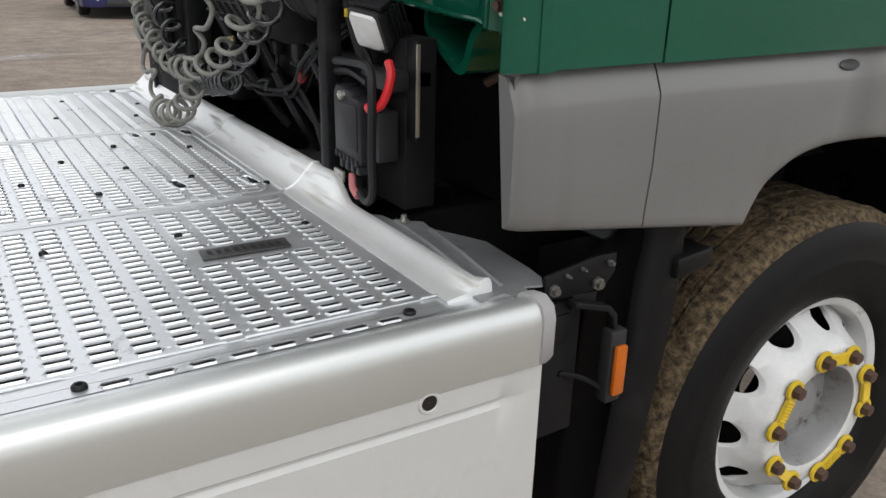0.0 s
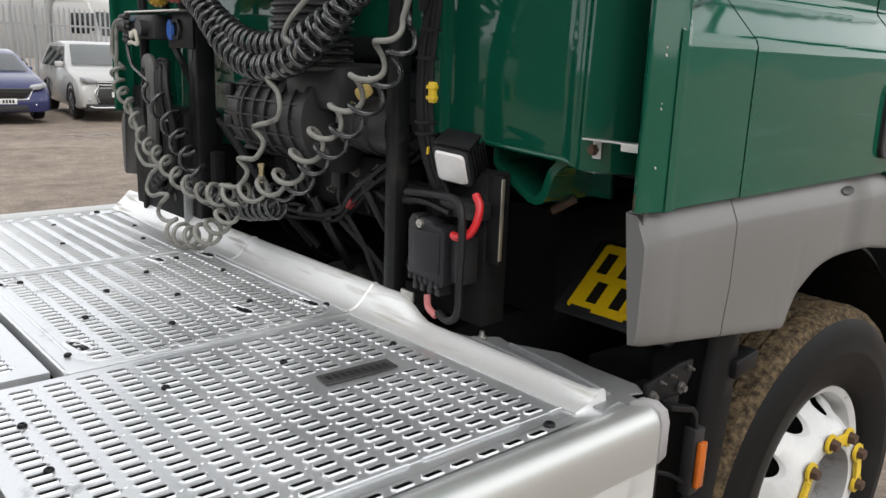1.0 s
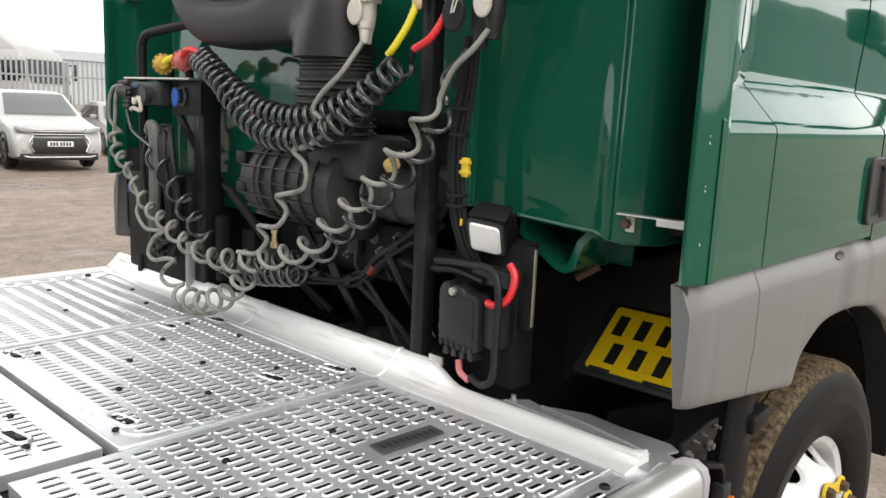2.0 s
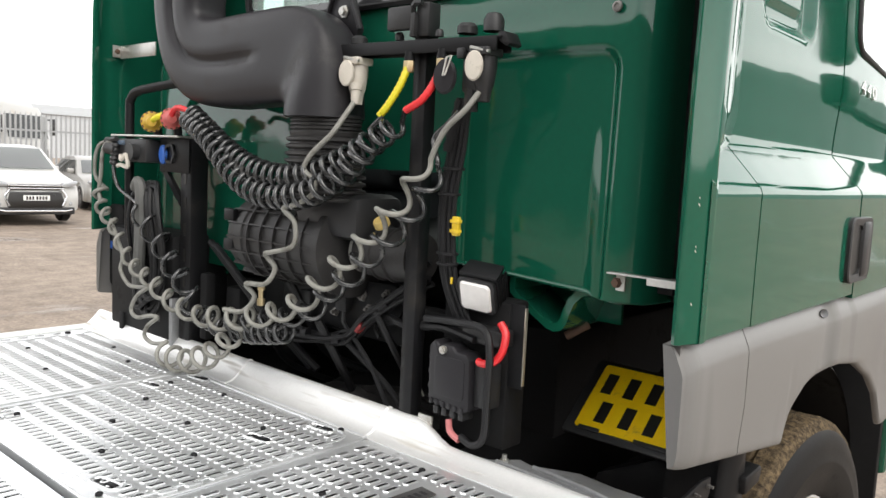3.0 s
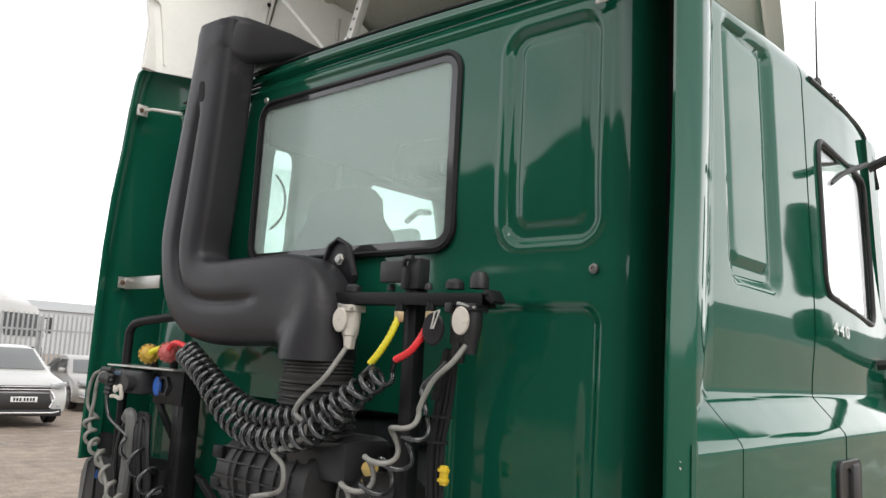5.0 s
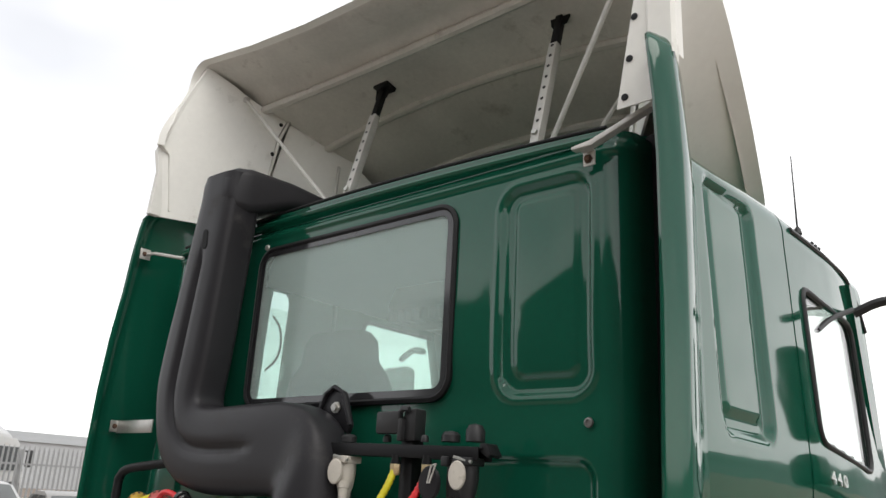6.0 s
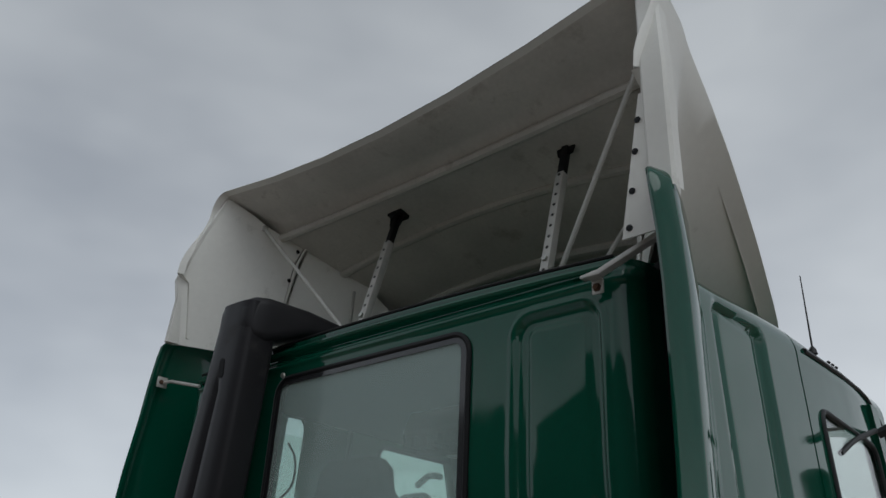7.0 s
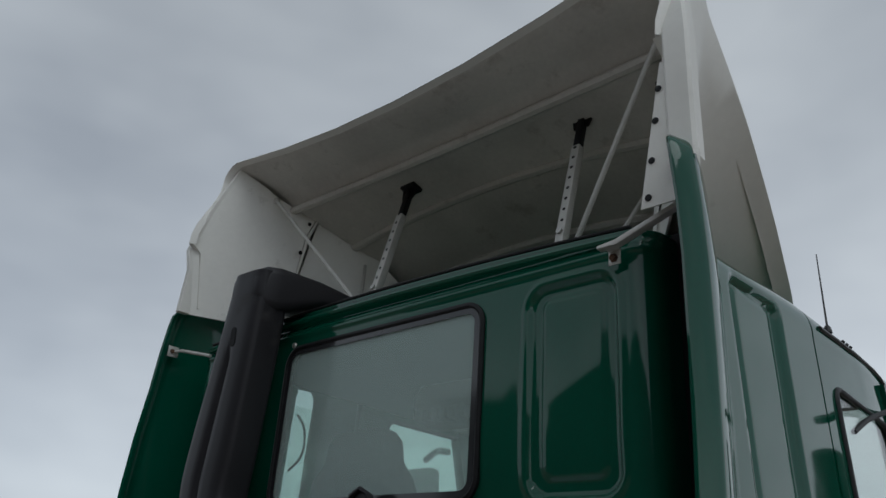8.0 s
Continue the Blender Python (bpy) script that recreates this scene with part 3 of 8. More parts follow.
        for y in (-0.440, -1.30):
            m = Matrix.Translation((s * 1.2085, y, 0.921)) @ Matrix.Rotation(radians(90 * s), 4, "Y")
            g = Geo()
            g.lathe([(0.0005, 0.020), (0.003, 0.018), (0.003, 0.0145), (0.001, 0.013)], m, 22)
            hole = part("hole_rim", g, WHITE, sk, splay=True)
            g = Geo()
            g.lathe([(0.0012, 0.0135), (0.0012, 0.0003)], m, 18)
            part("fixing_hole", g, INK, hole, "dark recessed fixing hole", splay=True)


def build_lip():
    """The upturned kick plate along the front of the catwalk, in three lengths."""
    def section(x):
        k = smoothstep(0.50, 0.64, x)
        top = 1.088 - 0.036 * k
        back = -0.262 - 0.020 * k
        pts = [(-0.352, DECK + 0.002), (-0.338, DECK + 0.005)]
        for i in range(1, 7):
            t = i / 6
            pts.append((-0.338 + (back + 0.338 - 0.012) * t, DECK + 0.005 + (top - DECK - 0.005) * t ** 1.5))
        pts += [(back - 0.004, top + 0.0025), (back + 0.004, top), (back + 0.008, top - 0.008), (back + 0.010, DECK - 0.02)]
        pts += [(back + 0.004, DECK - 0.02), (back - 0.01, DECK - 0.01), (-0.345, DECK - 0.006)]
        return [(x, y, z) for y, z in pts]

    for a, b, n in ((-1.185, -0.205, 3), (-0.198, 0.400, 3), (0.407, 1.085, 22)):
        g = Geo()
        xs = [a + (b - a) * i / n for i in range(n + 1)]
        loops = [section(x) for x in xs]
        if b > 1:
            # the end turns up into a small ear
            e = section(1.112)
            loops.append([(p[0] - (p[2] - DECK) * 0.1, p[1] + (0.012 if 2 < i < 12 else 0), p[2] + (0.004 if 4 < i < 11 else 0)) for i, p in enumerate(e)])
        g.loft(loops, True, True)
        k = part("kick_plate", g, KICK, lorry, "pressed aluminium kick plate along the deck front", 40)
        if b < 1:
            g = Geo()
            x = b + 0.0035
            s = [(x, p[1], p[2] - 0.0005) for p in section(x)[:11]]
            g.tube(s, 0.0042, 6)
            part("joint_strip", g, KICK, k)
    # dull sheet in front of the kick plate
    g = Geo()
    poly = [(0.60, -0.285), (0.635, -0.262), (0.66, -0.226), (0.70, -0.222), (0.755, -0.18), (0.79, -0.182), (0.83, -0.15), (0.87, -0.10), (0.96, -0.098), (1.03, -0.115), (1.10, -0.145),
            (1.128, -0.165), (1.120, -0.20), (1.155, -0.205), (1.150, -0.232), (1.128, -0.245), (1.135, -0.30), (0.9, -0.30)]
    loops = []
    for k, h in ((1.0, -0.004), (1.0, 0.0)):
        loops.append([(x, y, DECK + h + (-0.02 * smoothstep(-0.16, -0.10, y)) + 0.004 * math.sin(x * 38 + y * 9)) for x, y in poly])
    g.loft(loops, True, True)
    sheet = part("front_cover_sheet", g, GALV, lorry, "dull grey dented cover sheet with ragged edge", 30)
    g = Geo()
    for a, b in (((0.72, -0.225), (1.06, -0.262)), ((0.80, -0.19), (1.10, -0.235))):
        g.tube([(a[0], a[1], DECK + 0.001), ((a[0] + b[0]) / 2, (a[1] + b[1]) / 2, DECK + 0.004), (b[0], b[1], DECK + 0.001)], 0.006, 6)
    part("pressed_ridge", g, GALV, sheet)
    g = Geo()
    for x, y in ((0.735, -0.215),):
        g.lathe([(0, 0.011), (0.005, 0.011), (0.005, 0.006), (0.016, 0.006), (0.016, 0.0004)], Matrix.Translation((x, y, DECK + 0.003)), 6)
    part("bolt", g, STEEL, sheet)


build_deck()
build_lip()
# black sheet added below the plates in place of the darkness under the slots
part("slot_backing", Geo().box(-1.10, 1.10, -2.19, -0.31, 0.975, 0.990), CHASSIS, lorry, "black frame tray under the deck plates")


# -- chassis in the dark under the cab --
def build_chassis():
    for s in (1, -1):
        g = Geo()
        g.box(s * 0.42 - 0.04, s * 0.42 + 0.04, -2.2, 1.5, 0.66, 0.94, 0.006)
        part("chassis_rail", g, CHASSIS, lorry)
    g = Geo()
    g.box(-1.05, 1.06, -2.15, -0.30, 0.86, 0.90, 0.004)
    part("deck_underframe", g, CHASSIS, lorry)
    for y in (-0.34, -0.9, -1.5, -2.1):
        g = Geo()
        g.box(-1.12, 1.12, y - 0.02, y + 0.02, 0.90, 0.995, 0.004)
        part("cross_bearer", g, CHASSIS, lorry)
    g = Geo()
    g.box(-1.02, 0.78, -0.34, 1.6, 0.50, 0.53, 0.004)
    part("undertray", g, CHASSIS, lorry)
    g = Geo()
    g.box(-0.97, -0.94, -0.30, 1.6, 0.25, 1.12, 0.004)
    part("side_liner", g, CHASSIS, lorry)
    g = Geo()
    g.lathe([(-0.42, 0.02), (-0.40, 0.15), (0.40, 0.15), (0.42, 0.02)], pose(-0.78, 0.10, 0.86, 0, 90, 0), 28)
    part("air_tank", g, CHASSIS, lorry)
    # gearbox and engine masses
    g = Geo()
    g.lathe([(-0.5, 0.12), (-0.42, 0.20), (-0.2, 0.24), (0.1, 0.30), (0.3, 0.36), (0.9, 0.38), (0.95, 0.2)], pose(0, 0.15, 0.78, -90, 0, 0), 24, True)
    part("gearbox", g, CHASSIS, lorry)
    g = Geo()
    g.box(-0.45, 0.45, 0.25, 1.5, 0.75, 1.42, 0.05)
    part("engine_block", g, CHASSIS, lorry)
    for i, (x, z) in enumerate(((-0.30, 1.05), (0.06, 1.0), (0.28, 1.08), (-0.1, 1.12))):
        g = Geo()
        g.tube(smooth_path([(x, -0.22, z + 0.25), (x + 0.05, -0.16, z + 0.1), (x + 0.02, -0.05, z - 0.02), (x + 0.10, 0.1, z - 0.10)]), 0.010 + 0.003 * (i % 2), 7)
        part("pipe", g, RUBBER, lorry)
    # cross beam and wiring under the cab
    g = Geo()
    for dy, dz, r in ((0.0, 0.0, 0.010), (-0.018, 0.006, 0.007), (0.004, 0.020, 0.007), (-0.010, -0.014, 0.006), (0.018, -0.008, 0.008)):
        g.tube(smooth_path([(-0.42, -0.18 + dy, 1.20 + dz), (-0.26, -0.19 + dy, 1.178 - dz), (-0.09, -0.20 + dy, 1.184 + dz), (0.06, -0.20 + dy, 1.196 + 0.5 * dz), (0.16, -0.205 + dy, 1.216 + dz), (0.20, -0.205 + dy, 1.238 + 0.6 * dz), (0.252, -0.205 + dy, 1.290 + dz), (0.352, -0.20 + dy, 1.357 + dz), (0.44, -0.18 + dy, 1.42 + 2 * dz)]), r, 7)
    for a, b, r in (((0.16, -0.21, 1.212), (0.40, -0.18, 1.03), 0.009), ((0.20, -0.21, 1.225), (0.37, -0.20, 1.00), 0.007), ((0.24, -0.20, 1.285), (0.44, -0.215, 1.29), 0.010)):
        g.tube(smooth_path([a, ((a[0] * 2 + b[0]) / 3, a[1] + 0.01, (a[2] * 2 + b[2]) / 3 + 0.012), ((a[0] + b[0] * 2) / 3, b[1], (a[2] + b[2] * 2) / 3 + 0.010), b]), r, 7)
    part("wiring_loom", g, RUBBER, lorry)
    g = Geo()
    g.tube([(0.214, -0.212, 1.252), (0.234, -0.212, 1.274)], 0.0150, 8)
    part("red_tape", g, mat("dull_red_tape", (0.22, 0.02, 0.02), 0.6, 0, 0.2, 30, 90), lorry, "red tape on a cable")
    g = Geo()
    g.box(-0.34, 0.30, -0.12, -0.02, 1.20, 1.36, 0.02)
    g.box(-0.60, -0.30, -0.10, 0.0, 1.10, 1.30, 0.02)
    part("cab_crossmember", g, CHASSIS, lorry)
    # bolted plate and fittings behind the loom
    g = Geo()
    g.prism([(-0.20, 1.23), (-0.18, 1.36), (0.30, 1.38), (0.34, 1.33), (0.30, 1.27), (0.10, 1.225)], "y", -0.155, -0.145, 0.003)
    plate = part("valve_plate", g, BLACKM, lorry, "black bolted plate with valves under the cab")
    for x, z, r in ((-0.14, 1.33, 0.012), (-0.10, 1.285, 0.010), (0.03, 1.335, 0.013), (0.06, 1.27, 0.010), (0.17, 1.335, 0.014), (0.20, 1.30, 0.010), (0.27, 1.35, 0.011)):
        g = Geo()
        g.lathe([(0, r * 1.4), (0.003, r * 1.4), (0.003, r), (0.010, r), (0.010, r * 0.55), (0.020, r * 0.5), (0.020, 0.0003)], pose(x, -0.155, z, 90, 0, 0), 6)
        part("bolt", g, BOLT, plate)
    for x, z, w, h in ((-0.05, 1.30, 0.05, 0.04), (0.11, 1.31, 0.045, 0.055), (0.24, 1.30, 0.03, 0.03)):
        g = Geo()
        g.box(x - w / 2, x + w / 2, -0.185, -0.155, z - h / 2, z + h / 2, 0.006)
        g.tube([(x, -0.17, z - h / 2), (x + 0.005, -0.175, z - h / 2 - 0.03), (x + 0.03, -0.18, z - h / 2 - 0.05)], 0.006, 6)
        part("valve", g, BLACKP, plate)
    for x, z in ((-0.02, 1.195), (0.12, 1.206), (0.30, 1.325)):
        g = Geo()
        g.tube([(x, -0.207, z), (x + 0.028, -0.207, z + (0.006 if x < 0.2 else 0.02))], 0.019, 9)
        part("loom_clip", g, BLACKM, lorry)
    # crumpled dark cover over the gearbox
    g = Geo()
    rows = []
    for i in range(25):
        x = -0.10 + 0.52 * i / 24
        rows.append([(x, -0.24 + 0.36 * j / 16, 0.985 + 0.05 * math.sin(math.pi * j / 16) * math.sin(math.pi * i / 24) + 0.035 * noise.noise(Vector((x * 9, j * 0.42, 2.0))) + 0.012 * abs(noise.noise(Vector((x * 26, j * 1.1, 6.0))))) for j in range(17)])
    g.loft(rows, False)
    g.loft([[(x, y, z - 0.02) for x, y, z in r] for r in rows], False)
    part("gearbox_cover", g, DUSTY, lorry, "crumpled dark rubber cover over the gearbox", 25)
    # front mudguard, bracket and step behind the cab corner
    g = Geo()
    R = 0.70
    for s in (1, -1):
        loops = []
        for a in range(52, 176, 6):
            c, d = math.cos(radians(a)), math.sin(radians(a))
            cy, cz = 0.70 - c * R, 0.53 + d * R * 0.98
            loops.append([(s * 0.80, cy, cz), (s * 1.085, cy, cz), (s * 1.100, cy + 0.02 * c, cz - 0.02 * d), (s * 1.085, cy + 0.012 * c, cz - 0.012 * d), (s * 0.80, cy + 0.012 * c, cz - 0.012 * d)])
        g2 = Geo()
        g2.loft(loops, True, True)
        part("mudguard", g2, GUARD, lorry, "black plastic mudguard", 30)
    g = Geo()
    loops = []
    for k in range(15):
        z = 0.28 + 0.84 * k / 14
        yb = 0.018 + 0.06 * smoothstep(0.25, 1.1, z) + 0.012 * smoothstep(0.95, 1.1, z)
        yf = 0.085 + 0.075 * smoothstep(0.35, 1.0, z)
        ix = 0.80 + 0.24 * smoothstep(0.96, 1.04, z)
        loops.append([(max(x, ix), y, w) for x, y, w in ((0.80, yb + 0.03, z), (0.97, yb + 0.02, z), (0.985, yb + 0.008, z), (1.0, yb + 0.004, z), (1.015, yb + 0.012, z), (1.10, yb + 0.008, z),
                      (1.118, yb - 0.004, z), (1.132, yb, z), (1.142, yb + 0.016, z), (1.150, yb + 0.04, z), (1.150, yf, z), (1.142, yf + 0.008, z), (0.80, yf + 0.008, z))])
    g.loft(loops, True, True)
    flap = part("mudguard_stay", g, GUARD, lorry, "black plastic mudguard end", 45)
    g = Geo()
    g.prism([(0.135, 0.985), (0.135, 1.03), (0.225, 1.038), (0.238, 1.03), (0.225, 0.995)], "x", 1.03, 1.165, 0.008)
    part("step_pad", g, GUARD, flap)
    g = Geo()
    g.prism([(-0.165, 1.00), (-0.165, 1.045), (-0.05, 1.062), (0.0, 1.06), (0.0, 1.025), (-0.03, 0.99)], "x", 1.128, 1.136, 0.002)
    g.box(1.05, 1.136, -0.10, -0.04, 0.965, 1.0, 0.004)
    brk = part("side_bracket", g, BLACKM, lorry, "black drilled steel bracket")
    for y, z, r in ((-0.148, 1.018, 0.012), (-0.045, 1.010, 0.013), (-0.02, 1.046, 0.006), (-0.085, 1.046, 0.004), (-0.12, 1.04, 0.004)):
        g = Geo()
        g.lathe([(0, r), (0.006, r), (0.006, r * 0.6), (0.014, r * 0.6), (0.014, 0.0003)], pose(1.137, y, z, 0, 90, 0), 6)
        part("bolt", g, BOLT, brk)
    g = Geo()
    g.prism([(-0.125, 0.992), (-0.045, 0.966), (-0.030, 0.950), (-0.024, 0.918), (-0.016, 0.918), (-0.020, 0.956), (-0.038, 0.976), (-0.122, 1.002)], "x", 1.150, 1.172, 0.0015)
    g.tube(smooth_path([(1.10, -0.12, 0.83), (1.14, -0.07, 0.825), (1.165, -0.03, 0.80)]), 0.005, 6)
    g.box(1.06, 1.12, -0.15, -0.06, 0.70, 0.98, 0.006)
    g.box(1.09, 1.125, -0.14, -0.09, 0.895, 0.955, 0.004)
    part("marker_bracket", g, BLACKM, brk)
    g = Geo()
    g.box(1.150, 1.180, -0.036, 0.004, 0.775, 0.925, 0.006)
    lamp = part("side_marker_lamp", g, BLACKP, lorry, "amber side marker lamp in a black holder")
    g = Geo()
    g.box(1.180, 1.192, -0.030, -0.002, 0.795, 0.898, 0.005)
    part("lens", g, ORANGE, lamp, "amber plastic lens")
    g = Geo()
    g.lathe([(0, 0.014), (0.01, 0.014), (0.01, 0.007), (0.02, 0.007), (0.02, 0.0003)], pose(1.10, -0.10, 0.83, 0, 90, 0), 6)
    part("bolt", g, STEEL, lorry)


build_chassis()


# -- wheel --
def build_wheel(cx, cy, cz, turned=0):
    R, RIM = 0.522, 0.297
    base = Matrix.Translation((cx, cy, cz)) @ Matrix.Rotation(radians(turned), 4, "Z")
    turn = base @ Matrix.Rotation(radians(90), 4, "Y")

    def disc_x(r):
        return 0.022 * smoothstep(0.262, 0.245, r) + 0.076 * smoothstep(0.25, 0.19, r) - 0.0522

    def put(p):
        a, r = p
        return base @ Vector((disc_x(r), r * math.cos(a), r * math.sin(a)))

    g = Geo()
    # rolled flange and well
    g.lathe([(-0.06, 0.262), (-0.045, 0.264), (-0.02, 0.269), (-0.006, 0.274), (0.0, 0.283), (0.003, RIM - 0.004), (0.001, RIM), (-0.006, RIM + 0.002), (-0.02, RIM)], turn, 96)
    # disc with oval hand holes
    n = 10
    for k in range(n):
        a0 = 2 * math.pi * (k + 0.15) / n
        ha, r0, r1 = math.pi / n, 0.195, 0.262
        N = 32
        outer, rings = [], [[], [], []]
        for i in range(N):
            t = 2 * math.pi * i / N
            c, s = math.cos(t), math.sin(t)
            q = 1 / max(abs(c), abs(s))
            rc = 0.236
            outer.append((a0 + ha * c * q, (r1 + r0) / 2 + (r1 - r0) / 2 * s * q))
            for w, (ea, er) in zip(rings, ((0.165, 0.0285), (0.157, 0.0265), (0.152, 0.0255))):
                w.append((a0 + ea * c, rc + er * s))
        vs = [[put(p) for p in outer], [put(p) for p in rings[0]], [put(p) - Vector((0.004, 0, 0)) for p in rings[1]], [put(p) - Vector((0.018, 0, 0)) for p in rings[2]]]
        g.loft(vs)
    # nut face and hub recess
    g.lathe([(0.0443, 0.195), (0.053, 0.189), (0.057, 0.182), (0.058, 0.142), (0.0555, 0.137)], turn, 64)
    wheel = part("front_wheel", g, RIMW, lorry, "white-painted steel wheel with oval hand holes", 32, weld=0.0006)
    g = Geo()
    g.lathe([(0.0556, 0.1370), (0.052, 0.1345), (0.02, 0.130), (-0.019, 0.1225), (-0.017, 0.085), (-0.006, 0.078), (0.0, 0.066), (0.002, 0.0005)], turn, 40)
    part("hub_cap", g, mat("grey_hub", (0.30, 0.30, 0.30), 0.5, 0.3, 0.1, 8, 90, 0.05, 0, (0.16, 0.14, 0.12), 0.2, 12), wheel, "recessed grey hub")
    g = Geo()
    for k in range(8):
        g = Geo()
        a = 2 * math.pi * k / 8
        g.lathe([(-0.018, 0.008), (-0.007, 0.008), (-0.007, 0.0003)], base @ Matrix.Translation((0, 0.10 * math.cos(a), 0.10 * math.sin(a))) @ Matrix.Rotation(radians(90), 4, "Y"), 6)
        part("hub_bolt", g, GALV, wheel)
    g = Geo()
    g.lathe([(-0.14, 0.258), (-0.14, 0.05)], turn, 40)
    g.lathe([(-0.30, 0.258), (-0.05, 0.258)], turn, 40)
    part("brake_drum", g, CHASSIS, wheel)
    g = Geo()
    prof = [(-0.27, 0.290), (-0.01, 0.289), (0.012, 0.300), (0.022, 0.315), (0.036, 0.36), (0.040, 0.40), (0.0405, 0.405), (0.0385, 0.41), (0.036, 0.44), (0.028, 0.475), (0.018, 0.492)]
    g.lathe(prof, turn, 120)
    part("tyre", g, TYRE, wheel, "black tyre with dusty sidewall", 30)
    # tread ribs between grooves, caked with mud
    g = Geo()
    prof = [(0.0185, 0.490), (0.008, 0.508), (-0.002, 0.517), (-0.030, R)]
    x = -0.030
    for k in range(4):
        prof += [(x - 0.018, R), (x - 0.020, R - 0.012), (x - 0.030, R - 0.012), (x - 0.032, R)]
        x -= 0.046
    prof += [(-0.25, R), (-0.28, 0.50), (-0.285, 0.40), (-0.27, 0.29)]
    n = 240
    vs, fs = [], []
    for i, (h, r) in enumerate(prof):
        for j in range(n):
            a = 2 * math.pi * j / n
            d = 0.0035 * noise.noise(Vector((h * 40, math.cos(a) * 14, math.sin(a) * 14))) + 0.0035 * noise.noise(Vector((h * 120, math.cos(a) * 45, math.sin(a) * 45))) if 0 < i < len(prof) - 3 else 0
            if 1 < i < len(prof) - 3 and j % 10 == 0:
                d -= 0.005
            vs.append(turn @ Vector(((r + d) * math.cos(a), (r + d) * math.sin(a), h + (0.5 * d if i < 4 else 0))))
    for i in range(len(prof) - 1):
        for j in range(n):
            fs.append((i * n + j, i * n + (j + 1) % n, (i + 1) * n + (j + 1) % n, (i + 1) * n + j))
    g.add(vs, fs)
    part("tread", g, MUD, wheel, "tread caked with dried brown mud", 30)
    # nuts with linked yellow indicators
    P = 0.1723
    nut = None
    for k in range(10):
        a = 2 * math.pi * (k - 0.16) / 10
        m = base @ Matrix.Translation((0.058, P * math.cos(a), P * math.sin(a))) @ Matrix.Rotation(radians(90), 4, "Y")
        if nut is None:
            g = Geo()
            g.lathe([(0, 0.0215), (0.004, 0.0215), (0.004, 0.0165)], Matrix.Identity(4), 16)
            g.lathe([(0.004, 0.0175), (0.024, 0.0170), (0.030, 0.0145), (0.031, 0.0003)], Matrix.Identity(4), 6)
            nut = part("wheel_nut", g, RUST, wheel, "rusty brown wheel nut", 30, m)
            g = Geo()
            g.lathe([(0.0045, 0.0180), (0.0045, 0.0270), (0.0075, 0.0275), (0.0125, 0.0265), (0.0130, 0.0182)], Matrix.Identity(4), 20)
            ring = part("nut_indicator", g, YELLOWP, wheel, "yellow plastic nut indicator", 30, m)
        else:
            again(nut, m, wheel)
            again(ring, m, wheel)
    for k in range(0, 10, 2):
        a, b = (2 * math.pi * (q - 0.16) / 10 for q in (k, k + 1))
        A, B = Vector((0.067, P * math.cos(a), P * math.sin(a))), Vector((0.067, P * math.cos(b), P * math.sin(b)))
        mid, d = (A + B) / 2, (B - A).normalized()
        g = Geo()
        fr = base @ Matrix(((1, 0, 0, mid.x), (0, d.y, -d.z, mid.y), (0, d.z, d.y, mid.z), (0, 0, 0, 1)))
        edge = [(-0.004, -0.036), (0.004, -0.036), (0.004, -0.028)]
        for i in range(7):
            t = -0.024 + 0.008 * i
            edge += [(0.0045, t - 0.003), (0.0070, t - 0.0015), (0.0070, t + 0.0015), (0.0045, t + 0.003)]
        edge += [(0.004, 0.028), (0.004, 0.036), (-0.004, 0.036)]
        g.prism(edge, "z", -0.0130, 0.0130, 0, fr)
        part("nut_link", g, YELLOWP, wheel, "ribbed yellow link between two nuts")


build_wheel(1.13, 0.706, 0.508, -3)
build_wheel(-1.13, 0.706, 0.508, 177)


